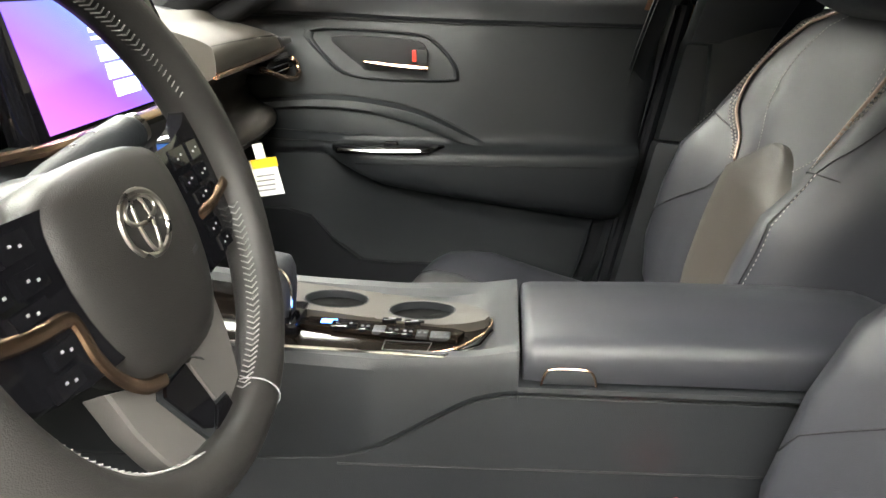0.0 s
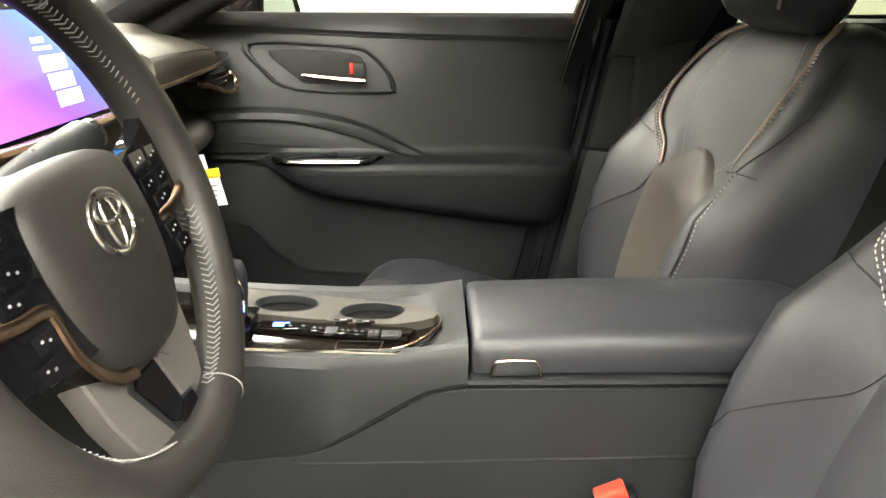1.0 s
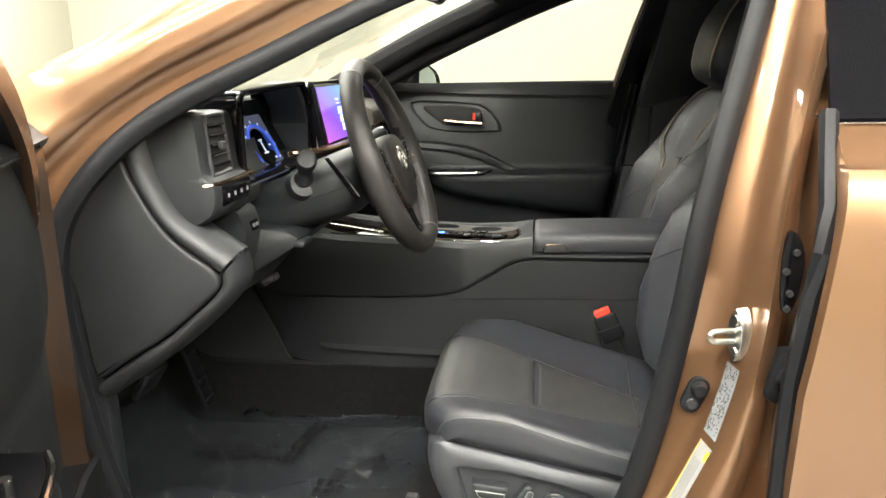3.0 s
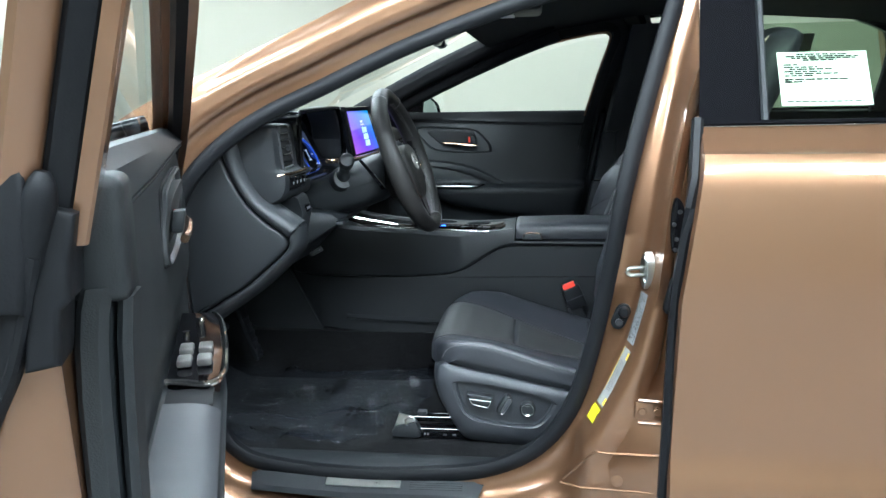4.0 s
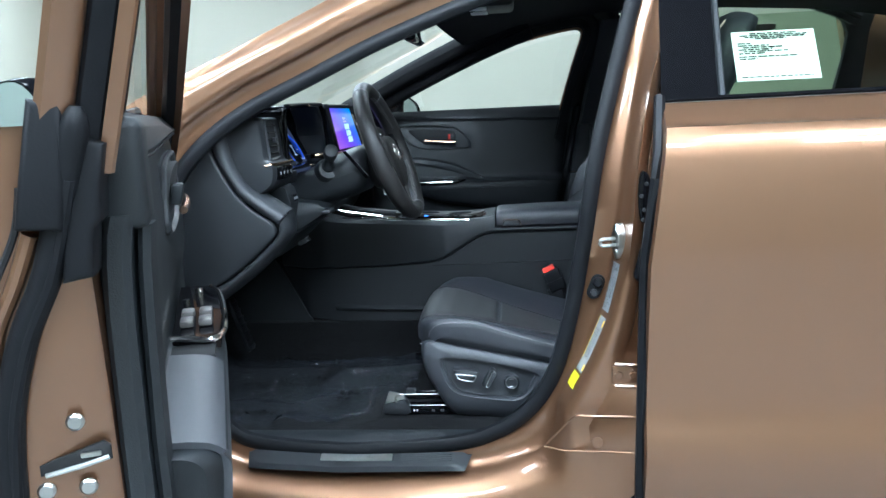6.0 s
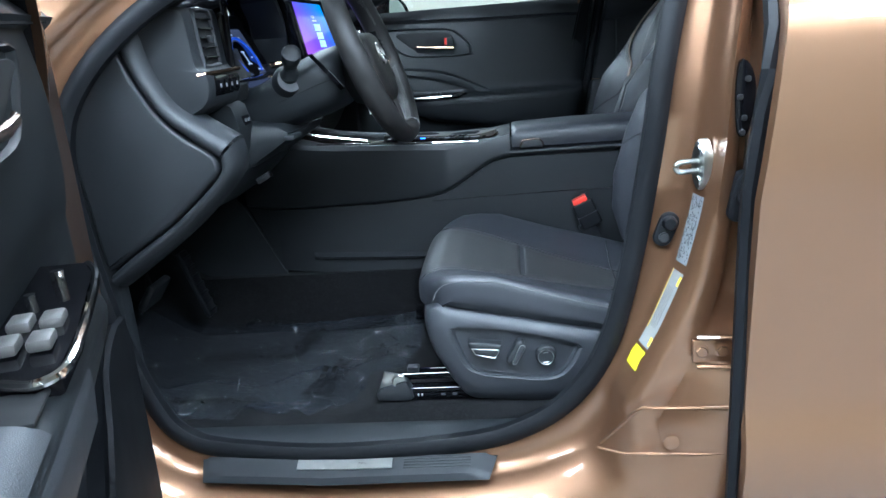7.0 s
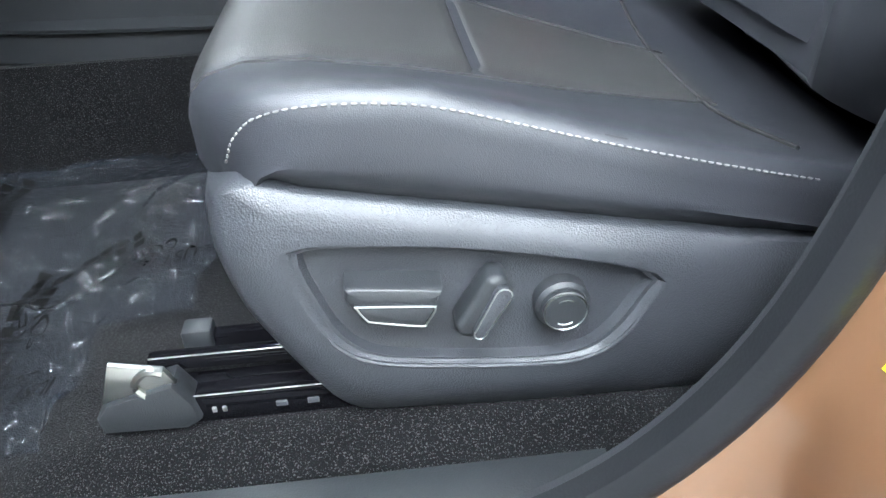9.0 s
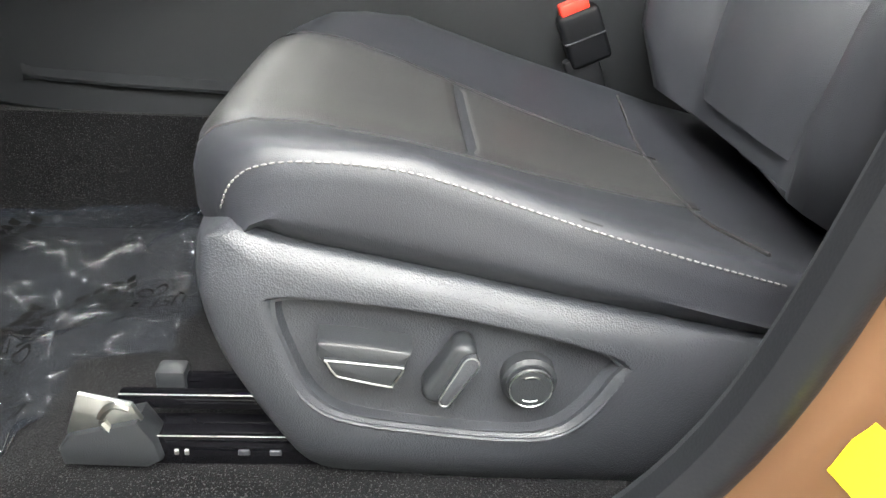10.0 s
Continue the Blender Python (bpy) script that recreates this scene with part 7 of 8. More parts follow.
    # the darker material puts the shade below the armrest into the colour
    P("map_pocket", Geo().loft([[(x, y, z) for y, z in ((0.05, t - 0.012), (0.090, t - 0.010), (0.096, t), (0.102, t - 0.004), (0.106, t - 0.05), (0.104, 0.50), (0.05, 0.47))] for x, t in ((-0.58, 0.795), (-0.50, 0.808), (-0.43, 0.806), (-0.376, 0.790), (-0.333, 0.737), (-0.276, 0.692), (-0.20, 0.686), (0.0, 0.684), (0.08, 0.684), (0.10, 0.68))]), RUBBER, "", 50)
    # dark tube for the shaded gap below the belt cover
    P("belt_gap_shade", Geo().tube([(-0.60, 0.047, 1.196), (-0.404, 0.047, 1.189), (-0.067, 0.047, 1.174), (0.342, 0.047, 1.166)], 0.0022, 5), DARK)
    P("speaker_grille", Geo().disc((-0.50, 0.066, 0.66), (0, 1, 0), 0.085, 0.008, 32), DARK)


door_details(PDOOR, pdoor_flip, 1)
door_details(DOOR, door_flip, 0)


def P(name, g, mat, label="", angle=35):
    return part(name, g.moved(door_flip), mat, DOOR, label, angle)


# ---- the open door's shut face ----
def face_x(z):
    return rear_edge(z) - 0.002


P("face_seal", Geo().tube(cr([(face_x(z) + 0.006, y, z) for y, z in ((0.064, 1.222), (0.060, 1.205), (0.050, 1.172), (0.040, 1.137), (0.028, 1.102), (0.010, 1.066), (-0.001, 1.037), (-0.011, 1.0), (-0.018, 0.95), (-0.022, 0.88), (-0.024, 0.7), (-0.024, 0.42))], 4), [0.004, 0.006, 0.008, 0.0095] + [0.0105] * 41, 12), RUBBER, "black rubber door seal")
P("seal_lip", Geo().tube(cr([(face_x(z) + 0.013, y + 0.004, z) for y, z in ((0.050, 1.172), (0.040, 1.137), (0.028, 1.102), (0.010, 1.066), (-0.001, 1.037), (-0.011, 1.0), (-0.018, 0.95), (-0.022, 0.88), (-0.024, 0.7), (-0.024, 0.42))], 4), 0.0045, 8), RUBBER)
P("face_ridge", Geo().tube(cr([(face_x(z) + 0.003, y, z) for y, z in ((0.022, 1.135), (0.008, 1.102), (-0.010, 1.066), (-0.017, 1.037), (-0.027, 0.98), (-0.036, 0.88), (-0.039, 0.7), (-0.039, 0.5))], 4), 0.006, 10), PAINT)
# The soft shade in the skin's valley, drawn as a thin dark tube.
P("skin_fold_shade", Geo().tube(cr([(face_x(z) + 0.004, y, z) for y, z in ((0.020, 1.168), (0.013, 1.138), (-0.003, 1.106), (-0.021, 1.074), (-0.027, 1.039), (-0.033, 0.98), (-0.036, 0.93), (-0.037, 0.88), (-0.038, 0.7), (-0.038, 0.5))], 4), 0.0026, 6), DARK, "dark line for the shaded valley in the skin")
P("corner_block", Geo().prism([(0.034, 1.228), (0.056, 1.224), (0.052, 1.171), (0.046, 1.137), (0.016, 1.140), (0.022, 1.171)], "x", 0.360, 0.406, 0.005, 3), RUBBER)
P("corner_block", Geo().prism([(0.058, 1.204), (0.079, 1.196), (0.073, 1.169), (0.071, 1.143), (0.065, 1.137), (0.061, 1.102), (0.040, 1.099), (0.046, 1.14), (0.052, 1.17)], "x", 0.352, 0.398, 0.005, 3), RUBBER)
P("trim_edge", Geo().loft([[(x, y, z) for x, y in ((0.318, 0.056 + l), (0.350, 0.057 + l), (0.354, 0.061 + l), (0.354, 0.072 + l), (0.350, 0.078 + l), (0.318, 0.080 + l))] for z, l in ((0.46, 0), (0.95, 0), (1.06, 0.001), (1.10, 0.003), (1.125, 0.006), (1.14, 0.010))]), SOFT, "black trim edge", 30)
P("trim_edge", Geo().loft([[(x, y, z) for x, y in ((0.31, 0.0815 + l), (0.340, 0.082 + l), (0.344, 0.086 + l), (0.340, 0.092 + l), (0.31, 0.094 + l))] for z, l in ((0.46, 0), (0.95, -0.002), (1.06, 0.001), (1.10, 0.003), (1.13, 0.006))]), SOFT, "", 30)
P("upper_trim_end", Geo().box(0.300, 0.352, 0.060, 0.099, 1.128, 1.214, 0.009, 3), SOFT, "grey upper trim end")
# The face is closed; this dark slab shows the latch opening's shade.
P("latch_mouth_shade", Geo().prism([(0.000, 0.944), (0.000, 0.953), (0.047, 0.966), (0.052, 0.962), (0.052, 0.950)], "x", face_x(0.94) - 0.001, face_x(0.94) + 0.004, 0.0015), DARK, "dark slab for the shaded latch opening")
P("latch_hook", Geo().tube([(face_x(0.94) + 0.004, 0.004, 0.945), (face_x(0.94) + 0.005, 0.03, 0.949), (face_x(0.94) + 0.004, 0.050, 0.953)], 0.0022, 6), STEEL)
P("latch_hook", Geo().box(face_x(0.94) + 0.003, face_x(0.94) + 0.006, 0.030, 0.045, 0.955, 0.959, 0.001), STEEL)
for y, z in ((0.030, 0.986), (0.002, 0.931), (0.032, 0.929)):
    P("latch_screw", Geo().disc((face_x(z), y, z), (1, 0, 0), 0.0068, 0.004, 20, 0.45), STEEL, "zinc-plated screw")
P("face_plug", Geo().disc((face_x(1.04) + 0.005, -0.076, 1.046), (1, 0, 0), 0.0145, 0.005, 28, 0.35), RUBBER, "round black rubber plug")
P("plug_centre", Geo().disc((face_x(1.04) + 0.009, -0.076, 1.046), (1, 0, 0), 0.0085, 0.002, 24, 0.3), HARD)
P("armrest_pad", Geo().sheet(lambda x, s: (x, 0.074 + 0.058 * s, 0.9275 - 0.004 * s - 0.010 * s ** 6), [0.035, 0.06, 0.15, 0.25, 0.305], [0, 0.2, 0.5, 0.8, 0.92, 1.0], -0.006), ARMPAD, "grey leather armrest pad", 50)
P("armrest_side", Geo().loft([[(x, y, z) for y, z in ((0.131, 0.917), (0.139, 0.905), (0.1395, 0.89), (0.1365, 0.86), (0.130, 0.86), (0.128, 0.90))] for x in (-0.10, 0.0, 0.15, 0.30)]), ARMPAD, "", 50)
def door_end(z):
    """The slanting rear end of the passenger's door trim."""
    return lerp([0.47, 0.72, 0.92, 1.075, 1.21], [0.200, 0.248, 0.289, 0.320, 0.346], z)


ends = [0.46 + 0.75 * k / 12 for k in range(13)]
pdoor_edge = Geo().loft([[(door_end(z) + a, b, z) for a, b in ((-0.02, 0.030), (-0.002, 0.062), (0.004, 0.056), (0.004, 0.014), (-0.02, 0.010))] for z in ends])
part("trim_edge", pdoor_edge.moved(pdoor_flip), SOFT, PDOOR, "black trim edge")
part("edge_seal", Geo().tube([pdoor_flip(door_end(z) + 0.018, 0.052, z) for z in ends + [1.27, 1.33, 1.40]], 0.0135, 10), RUBBER, PDOOR, "black rubber door seal")

# door mirror on the open door
def mirror(d, flip, label, ahead=0.03, swivel=0.0):
    def P(name, g, mat, lab="", angle=50):
        return part(name, g.moved(flip), mat, d, lab, angle)
    sh = [(-0.022, 0.067), (-0.06, 0.061), (-0.11, 0.049), (-0.16, 0.030), (-0.185, 0.0), (-0.18, -0.035), (-0.155, -0.060), (-0.09, -0.066), (-0.02, -0.060), (0.008, -0.038), (0.014, -0.005), (0.004, 0.040)]
    pts = [tuple(q) for q in cr(sh, 3, True)]
    c = np.array((-0.085, 0.005))

    def r(k, x, dy=0.0):
        out = []
        for p in pts:
            u, v = x + 0.53, 0.075 + dy + 1.12 * (c[0] + (p[0] - c[0]) * k)
            out.append((ahead - 0.53 + u * math.cos(swivel) - v * math.sin(swivel), -0.2 + u * math.sin(swivel) + v * math.cos(swivel), 1.221 + 1.12 * (c[1] + (p[1] - c[1]) * k)))
        return out
    h = P("mirror_housing", Geo().loft([r(0.55, -0.60, 0.03), r(0.8, -0.575, 0.036), r(0.97, -0.54, 0.036), r(1.0, -0.505, 0.026), r(0.99, -0.480, 0.010), r(0.93, -0.472), r(0.90, -0.482)]), PIANO, label)
    g = Geo().loft([r(0.9, -0.483), r(0.89, -0.479)])
    BASE[h] = BASE[d]
    ob = part("mirror_glass", g.moved(flip), MIRRORGLASS, h, "pale blue mirror glass")
    P("mirror_foot", Geo().tube(cr([(ahead - 0.52, -0.14, 1.178), (ahead - 0.54, -0.10, 1.188), (ahead - 0.56, -0.05, 1.212), (ahead - 0.58, 0.02, 1.230)], 4), 0.022, 10, False, 0.7), PIANO)
    return ob


mirror(DOOR, door_flip, "gloss dark mirror housing")
mirror(PDOOR, pdoor_flip, "gloss dark mirror housing", 0.13, radians(13))


# ---- pillar fittings on the driver's side ----
def pillar_y(x, z):
    """The painted frame's surface near the rear pillar."""
    best, y = 9, 0.0
    for r in FRAME[1:]:
        for p in r:
            q = (p[0] - x) ** 2 + (p[2] - z) ** 2
            if q < best:
                best, y = q, p[1]
    return y


striker = thing("door_striker", (0.318, 0.0, 0.90), "zinc-plated door striker loop on the pillar", "door striker")
SN, ST = Vector((-0.94, -0.34, 0)).normalized(), Vector((0.34, -0.94, 0)).normalized()


def on_striker(a, b, c):
    """a across the wall, b up, c out from it."""
    return Vector((0.320, 0.002, 0.932)) + ST * a + Vector((0, 0, b)) + SN * c


oval = [tuple(q) for q in cr([(0.0, 0.038), (0.013, 0.020), (0.016, 0.0), (0.013, -0.020), (0.0, -0.036), (-0.013, -0.020), (-0.016, 0.0), (-0.013, 0.020)], 3, True)]
part("plate", Geo().loft([[on_striker(a * k, b * k, c) for a, b in oval] for k, c in ((1.0, -0.010), (1.0, 0.004), (0.95, 0.006))]), STEEL, striker)
part("loop", Geo().tube([tuple(q) for q in cr([tuple(on_striker(a, b, c)) for a, b, c in ((0.0, 0.007, 0.004), (-0.002, 0.007, 0.024), (-0.004, 0.006, 0.034), (-0.005, 0.0, 0.038), (-0.004, -0.006, 0.034), (-0.002, -0.007, 0.024), (0.0, -0.007, 0.004))], 3)], 0.0039, 10), STEEL, striker)
for b in (-0.022, 0.022):
    part("bolt", Geo().disc(on_striker(0.001, b, 0.005), SN, 0.0075, 0.003, 6), STEEL, striker)
by_ = pillar_y(0.277, 0.835)
stop = thing("bump_stop", (0.277, by_, 0.81), "black rubber door switch on the pillar", "door switch")
part("base", Geo().prism(capsule(0.2735, 0.8165, 0.2835, 0.8405, 0.0145, 0.0150), "y", by_ - 0.008, by_ + 0.003, 0.003), RUBBER, stop)
part("plunger", Geo().disc((0.2830, by_ - 0.008, 0.8395), (0, -1, 0), 0.0115, 0.010, 20, 0.5), RUBBER, stop)
part("screw", Geo().disc((0.2745, by_ - 0.008, 0.8170), (0, -1, 0), 0.0080, 0.004, 16, 0.3), HARD, stop)


def on_pillar(u, w, lift=0.0015):
    """u: along the opening's edge (index), w: metres outwards from it; just above the paint."""
    i = int(u)
    k = u - i
    e = EDGE[i] * (1 - k) + EDGE[i + 1] * k
    o = OUT[i] * (1 - k) + OUT[i + 1] * k
    q = e + o * w
    ws = [WIDTHS[i][n] * (1 - k) + WIDTHS[i + 1][n] * k for n in range(1, len(FRAME))]
    ys = [FRAME[n][i][1] * (1 - k) + FRAME[n][i + 1][1] * k for n in range(1, len(FRAME))]
    return (q[0] - lift * o[0], lerp(ws, ys, w) - lift, q[1] - lift * o[1])


def strip(u0, u1, w0, w1, lift=0.0012, n=10):
    """A band along the pillar; w counts metres from the start of the stepped wall."""
    rows = []
    for k in range(n + 1):
        u = u0 + (u1 - u0) * k / n
        i = int(u)
        a = lerp(STEP_Z, STEP_W, EDGE[i][1] + (EDGE[i + 1][1] - EDGE[i][1]) * (u - i))
        rows.append([on_pillar(u, a + 0.0015 + 0.74 * (w0 + (w1 - w0) * j / 6), lift) for j in range(7)])
    return Geo().loft(rows, False)


placard = thing("tyre_placard", (0.27, 0.0, 0.66), "white tyre placard sticker with yellow corners on the pillar", "sticker")
part("paper", strip(36.3, 40.4, 0.001, 0.0125), PAPER, placard)
part("yellow_corner", strip(36.45, 36.95, 0.0100, 0.0122, 0.0017, 3), AMBER, placard)
part("yellow_corner", strip(39.75, 40.25, 0.0100, 0.0122, 0.0017, 3), AMBER, placard)
part("yellow_line", strip(37.2, 40.4, 0.0014, 0.0020, 0.0017), AMBER, placard)
for k in range(5):
    part("print_bar", strip(37.4, 39.6, 0.0035 + 0.0014 * k, 0.0038 + 0.0014 * k, 0.0017, 5), material("faint_print", (0.06, 0.06, 0.06), 0.6) if k == 0 else bpy.data.materials["faint_print"], placard)
cert = thing("certification_sticker", (0.30, 0.0, 0.79), "silver certification sticker with dark unreadable print on the pillar", "sticker")
part("paper", strip(40.8, 43.9, 0.001, 0.0125), material("silver_label", (0.26, 0.27, 0.28), 0.4, 0.3), cert)
for k in range(190):
    u, w = random.uniform(40.95, 43.75), 0.0015 + 0.00085 * random.randrange(12)
    part("print_bar", strip(u, u + random.uniform(0.03, 0.11), w, w + 0.00045, 0.0017, 2), BLACKPRINT, cert)
yel = thing("yellow_sticker", (0.225, 0.02, 0.62), "bright yellow sticker on the pillar below the placard", "sticker")
part("paper", strip(34.9, 36.1, 0.0, 0.0122), YELLOW, yel)

hy = pillar_y(0.34, 0.66) - 0.002
hinge = thing("rear_door_hinge", (0.335, hy, 0.63), "bronze painted door hinge plate with two bolts", "hinge", "rear door hinges")
part("leaf", Geo().box(0.302, 0.365, hy - 0.006, hy + 0.004, 0.642, 0.678, 0.003), PAINT, hinge)
part("rib", Geo().tube([(0.308, hy - 0.007, 0.683), (0.365, hy - 0.012, 0.682)], 0.0035, 6), PAINT, hinge)
part("rib", Geo().tube([(0.308, hy - 0.007, 0.637), (0.365, hy - 0.012, 0.636)], 0.0035, 6), PAINT, hinge)
for x in (0.315, 0.345):
    part("bolt", Geo().disc((x, hy - 0.006, 0.660), (0, -1, 0), 0.0085, 0.005, 6, 0.2), PAINT, hinge)
    part("bolt_washer", Geo().disc((x, hy - 0.005, 0.660), (0, -1, 0), 0.011, 0.002, 20, 0.2), PAINT, hinge)
upper_hinge = thing("rear_door_hinge", (0.375, -0.03, 0.98), "dark glossy upper hinge with small bolt heads", "hinge", "rear door hinges")
part("leaf", Geo().prism([tuple(q) for q in cr([(0.362, 1.075), (0.376, 1.07), (0.384, 1.04), (0.380, 1.0), (0.372, 0.975), (0.360, 0.98), (0.356, 1.03)], 3, True)], "y", -0.030, -0.015, 0.003), PIANO, upper_hinge)
for bx_, bz_ in ((0.372, 1.052), (0.368, 1.000), (0.362, 1.028), (0.366, 0.980)):
    part("bolt", Geo().disc((bx_, -0.030, bz_), (0, -1, 0), 0.0045, 0.004, 12, 0.35), DARK, upper_hinge, "dark bolt head")
boot = thing("wiring_boot", (0.372, -0.03, 0.85), "black rubber wiring boot between pillar and rear door", "wiring boot")
part("base", Geo().prism(capsule(0.362, 0.868, 0.372, 0.912, 0.014, 0.014), "y", -0.036, -0.012, 0.004), RUBBER, boot)
for n in range(4):
    part("fold", Geo().disc((0.366 + 0.006 * n, -0.036 - 0.007 * n, 0.89), (0.6, -0.75, 0), 0.0125, 0.006, 18, 0.4), RUBBER, boot)
# pressed shapes low on the pillar
part("pillar_pressing", Geo().tube(cr([(0.165, -0.026, 0.505), (0.195, -0.036, 0.54), (0.225, -0.044, 0.572), (0.25, -0.047, 0.574), (0.36, -0.049, 0.572)], 4), 0.0026, 6), PAINT, car)
part("pillar_pressing", Geo().tube([(0.16, -0.03, 0.50), (0.20, -0.042, 0.495), (0.36, -0.047, 0.492)], 0.002, 6), PAINT, car)
part("pillar_plug", Geo().disc((0.27, -0.046, 0.515), (0, -1, 0), 0.012, 0.002, 24, 0.4), PAINT, car)
# sill plate
sill = thing("sill_plate", (-0.26, 0.0, 0.42), "dark sill scuff plate with a brushed metal inlay", "scuff plate")


def sill_at(x, s, lift):
    return Vector((x, 0.042 - 0.042 * s, lerp([-0.53, -0.3, 0.0], [0.452, 0.440, 0.445], x) - 0.020 * s + lift))


part("plate", Geo().sheet(lambda x, s: sill_at(x + (0.012 * s if x < -0.45 else (-0.015 * s if x > -0.06 else 0)), s, 0.012 if 0.08 < s < 0.92 and -0.51 < x < -0.015 else 0.002), [-0.52, -0.505, -0.45, -0.3, -0.15, -0.06, -0.02, 0.0], [0, 0.1, 0.3, 0.5, 0.7, 0.9, 1.0]), HARD, sill, "ribbed dark plastic plate")
part("inlay", Geo().sheet(lambda x, s: sill_at(x, s, 0.0135), [-0.345, -0.26, -0.18], [0.22, 0.4, 0.62], 0.002), STEEL, sill, "brushed metal inlay")
for k in range(5):
    part("inlay_mark", Geo().sheet(lambda x, s: sill_at(x, s, 0.0142), [-0.32 + 0.027 * k, -0.303 + 0.027 * k], [0.34, 0.50]), GREYTRIM, sill)
for k in range(4):
    part("rib", Geo().tube([sill_at(x, 0.25 + 0.12 * k, 0.0125) for x in (-0.16, -0.1, -0.045)], 0.0012, 5), SOFT, sill)
part("inner_sill", Geo().loft([[(x, y, z) for y, z in ((0.060, 0.448), (0.075, 0.462), (0.10, 0.472), (0.125, 0.470), (0.135, 0.455), (0.135, 0.43), (0.06, 0.43))] for x in (-0.62, -0.3, 0.09, 0.12)]), SOFT, car, "dark inner sill trim")

# ---- passenger side of the cabin ----
part("pillar_lining", Geo().loft([[far(x, y, z) for x, y in ((xa, 0.045), (xa + 0.012, 0.085), (xb, 0.115), (xc, 0.10), (xc + 0.02, 0.05))] for z, xa, xb, xc in ((0.46, 0.20, 0.27, 0.42), (0.6, 0.245, 0.32, 0.46), (0.75, 0.275, 0.345, 0.49), (0.90, 0.305, 0.375, 0.52), (0.945, 0.314, 0.38, 0.52), (0.952, 0.320, 0.38, 0.52))]), HARD, car, "grey lower pillar trim")
part("pillar_lining", Geo().loft([[far(x, y + lean, z) for x, y in ((xa, 0.045), (xa + 0.01, 0.075), (xb, 0.098), (xc, 0.09), (xc + 0.02, 0.05))] for z, xa, xb, xc, lean in ((0.956, 0.322, 0.385, 0.53, 0.0), (1.14, 0.355, 0.41, 0.55, 0.01), (1.145, 0.360, 0.41, 0.55, 0.022), (1.17, 0.366, 0.42, 0.56, 0.026), (1.35, 0.400, 0.45, 0.59, 0.09), (1.52, 0.43, 0.49, 0.63, 0.15))]), SOFT, car, "dark upper pillar trim")
belt = thing("seat_belt", (0.45, 2 * MID - 0.14, 0.6), "black seat belt hanging at the passenger's pillar", "seat belt")
strap = [(0.62, 0.26, 1.40), (0.56, 0.20, 1.25), (0.48, 0.155, 1.08), (0.425, 0.14, 0.97), (0.42, 0.14, 0.80), (0.42, 0.14, 0.55)]
part("webbing", Geo().loft([[far(x - 0.024, y, z), far(x + 0.024, y + 0.004, z + 0.004), far(x + 0.024, y + 0.006, z + 0.004), far(x - 0.024, y + 0.002, z)] for x, y, z in [tuple(q) for q in cr(strap, 4)]]), RUBBER, belt, "black woven strap", 60)
part("tongue", Geo().box(0.385, 0.43, 2 * MID - 0.155, 2 * MID - 0.145, 0.955, 1.0, 0.004, 2, Matrix.Rotation(radians(35), 3, "Y")), RUBBER, belt)
part("tongue_plate", Geo().box(0.378, 0.392, 2 * MID - 0.156, 2 * MID - 0.148, 0.945, 0.98, 0.002, 2, Matrix.Rotation(radians(35), 3, "Y")), STEEL, belt, "bright belt tongue")

# ---- overhead ----
rvm = thing("rear_view_mirror", (-0.15, MID, 1.42), "black rear-view mirror under the windshield", "mirror")
part("housing", Geo().box(-0.205, -0.165, MID - 0.12, MID + 0.12, 1.42, 1.487, 0.016, 3), PIANO, rvm)
part("glass", Geo().box(-0.166, -0.163, MID - 0.108, MID + 0.108, 1.429, 1.478, 0.001), MIRRORGLASS, rvm)
part("stem", Geo().tube([(-0.20, MID, 1.465), (-0.235, MID, 1.49), (-0.24, MID, 1.51)], 0.012, 8), DARK, rvm)
ohc = thing("overhead_console", (0.0, MID, 1.52), "black overhead console with map lamps", "overhead console")
part("body", Geo().box(-0.10, 0.12, MID - 0.10, MID + 0.10, 1.505, 1.56, 0.015, 3), HARD, ohc)
for y in (-0.05, 0.05):
    part("map_lamp", Geo().box(-0.02, 0.04, MID + y - 0.03, MID + y + 0.03, 1.5015, 1.507, 0.002), WHITE, ohc, "white map lamp lens")
for y in (0.38, 2 * MID - 0.38):
    visor = thing("sun_visor", (-0.02, y, 1.49), "black fabric sun visor folded up", "sun visor")
    part("panel", Geo().box(-0.10, 0.06, y - 0.17, y + 0.15, 1.505, 1.525, 0.008, 2, Matrix.Rotation(radians(-16), 3, "Y")), HEADLINER, visor)
# rear bench, a dark mass behind the front seats
bench = thing("rear_bench", (1.2, MID, 0.5), "black leather rear bench seat", "car seat")
part("cushion", Geo().box(0.85, 1.35, 0.2, 2 * MID - 0.2, 0.50, 0.74, 0.05, 3), LEATHER, bench)
part("backrest", Geo().box(1.30, 1.48, 0.2, 2 * MID - 0.2, 0.65, 1.22, 0.05, 3, Matrix.Rotation(radians(20), 3, "Y")), LEATHER, bench)
for y in (0.42, MID, 2 * MID - 0.42):
    part("headrest", Geo().box(1.42, 1.52, y - 0.12, y + 0.12, 1.2, 1.36, 0.03, 3), LEATHER, bench)

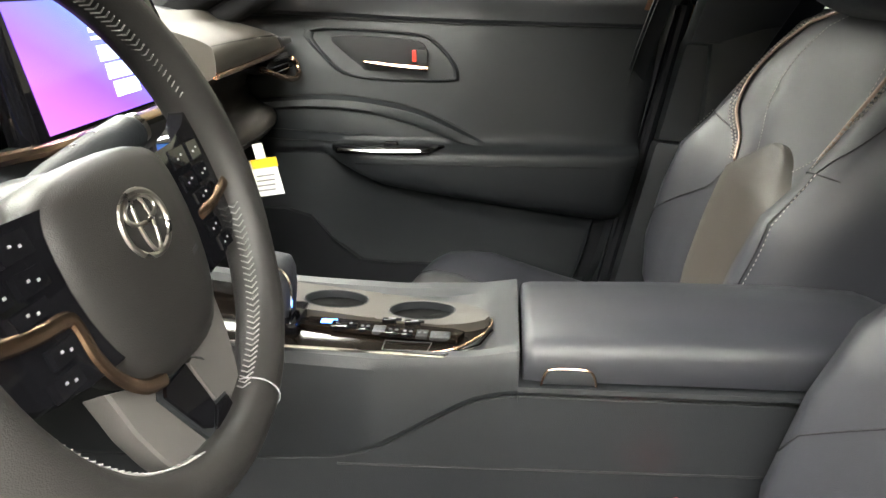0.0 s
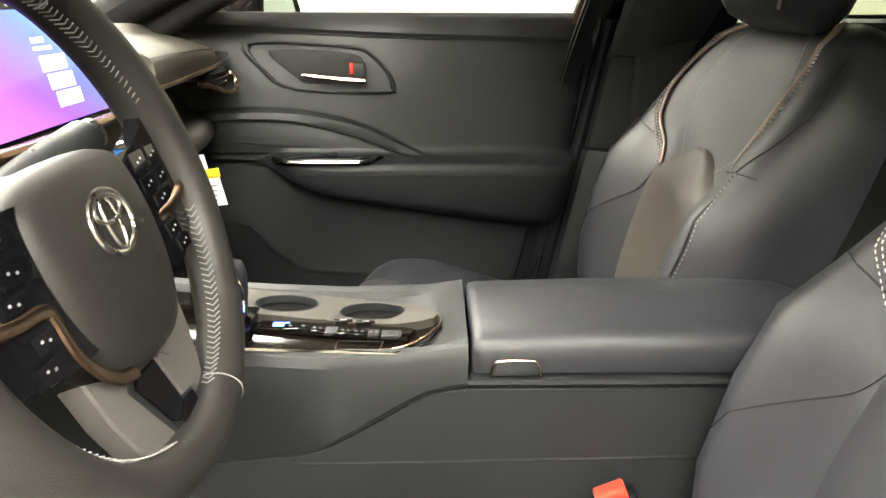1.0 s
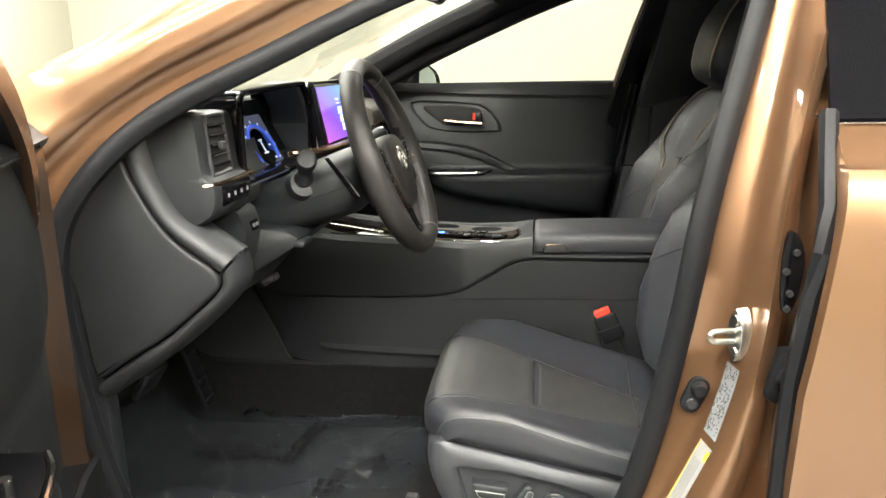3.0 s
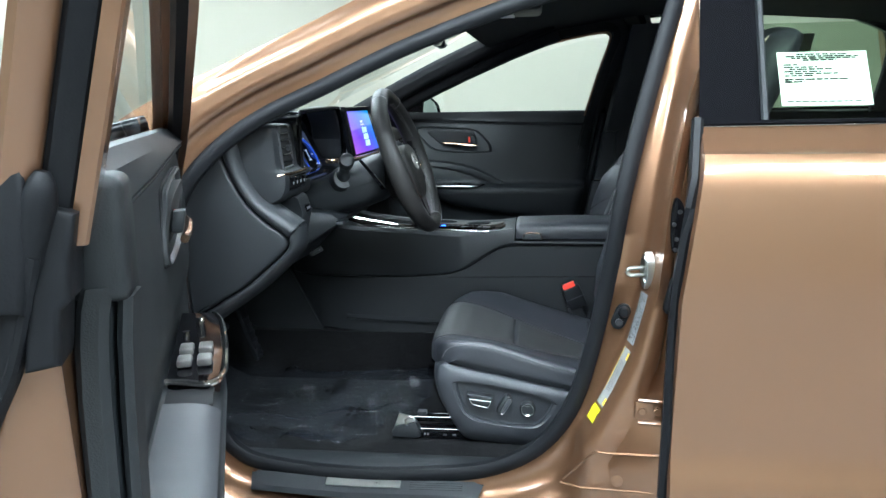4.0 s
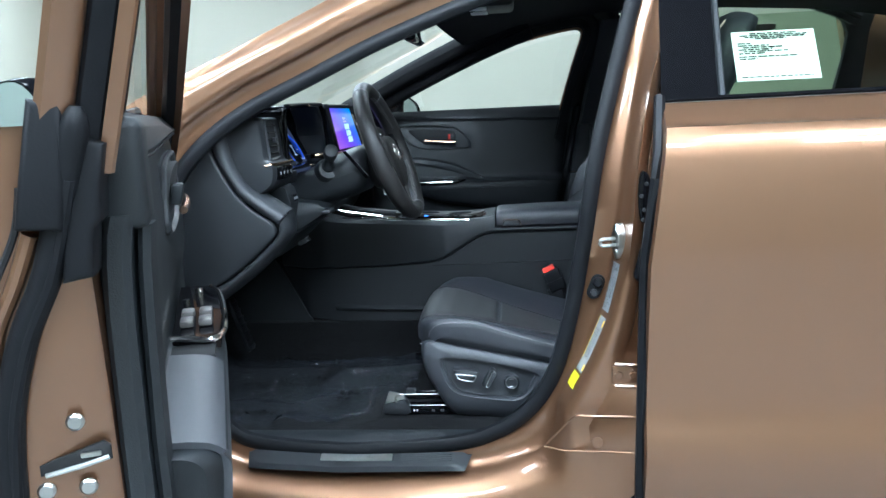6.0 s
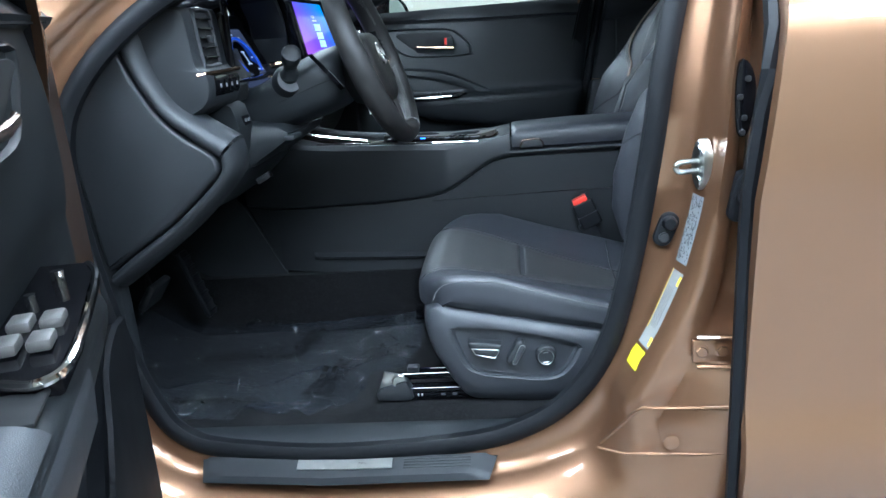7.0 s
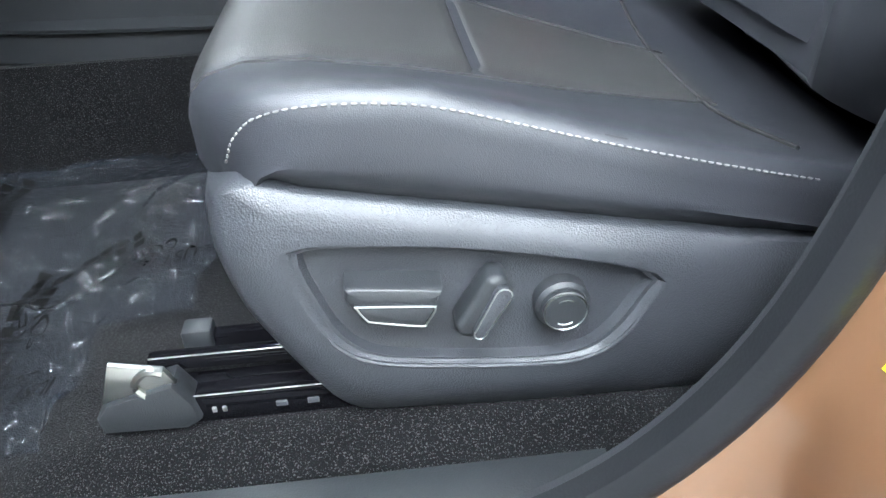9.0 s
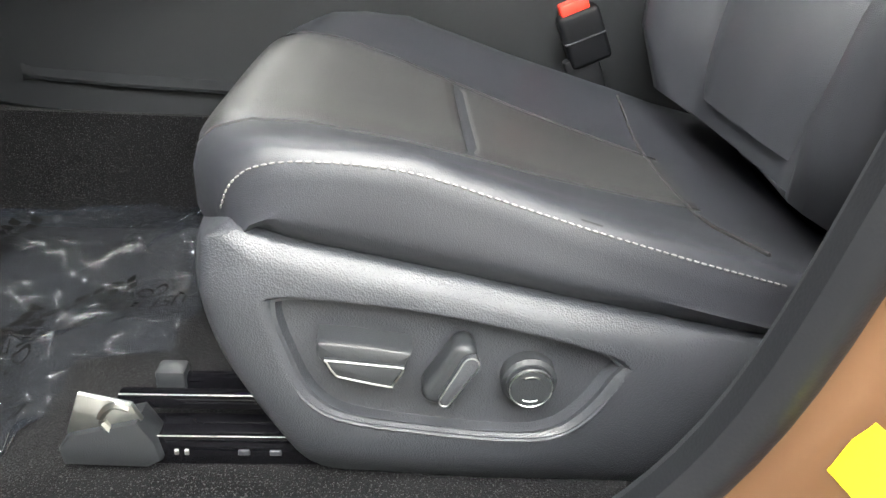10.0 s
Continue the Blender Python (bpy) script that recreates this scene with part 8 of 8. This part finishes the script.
# ---- papers in the rear windows ----
note = thing("window_notice", (0.63, 0.03, 1.24), "white printed notice stuck inside the rear door window", "notice")


def on_pane(x, v, lift=0.0):
    return (x, 0.0 + 0.17 * v + 0.004 + lift, 1.215 + 0.30 * v)


part("paper", Geo().sheet(lambda x, v: on_pane(x, v), [0.555, 0.635, 0.715], [0.09, 0.25, 0.42]), WHITE, note)
row = 0
for v, a, b in [(0.405, 0.59, 0.68), (0.392, 0.57, 0.70), (0.380, 0.58, 0.695), (0.368, 0.60, 0.66), (0.34, 0.565, 0.59), (0.325, 0.565, 0.625), (0.312, 0.575, 0.65), (0.298, 0.565, 0.63), (0.285, 0.575, 0.66), (0.272, 0.565, 0.615), (0.25, 0.565, 0.68), (0.235, 0.565, 0.60), (0.115, 0.565, 0.70)]:
    x = a
    while x < b:
        w = random.uniform(0.006, 0.018)
        part("text_bar", Geo().sheet(lambda xx, vv: on_pane(xx, vv, -0.0015), [x, min(b, x + w)], [v - 0.0036, v + 0.0036]), BLACKPRINT, note)
        x += w + 0.003
label_ = thing("price_label", (0.85, 2 * MID - 0.05, 1.22), "printed price label stuck in the far rear window", "notice")
part("paper", Geo().sheet(lambda x, v: far(*on_pane(x, v, 0.003)), [0.88, 0.98, 1.08], [0.20, 0.5, 0.88]), material("label_paper", (0.30, 0.33, 0.27), 0.6), label_)
for k in range(9):
    part("text_bar", Geo().sheet(lambda x, v: far(*on_pane(x, v, 0.0055)), [0.89 + 0.02 * (k % 3), 1.01 + 0.015 * (k % 4)], [0.27 + 0.055 * k, 0.29 + 0.055 * k]), BLACKPRINT, label_)
# wipers
wip = thing("wiper", (-0.9, MID, 1.1), "black windshield wiper resting at the foot of the glass", "wiper")
part("arm", Geo().tube([(-1.08, 0.35, 1.13), (-1.10, 0.6, 1.15), (-1.13, 0.95, 1.16)], 0.007, 6), RUBBER, wip)
part("cowl", Geo().box(-1.14, -0.98, 0.15, 2 * MID - 0.15, 1.05, 1.098, 0.01), HARD, car, "black cowl panel")
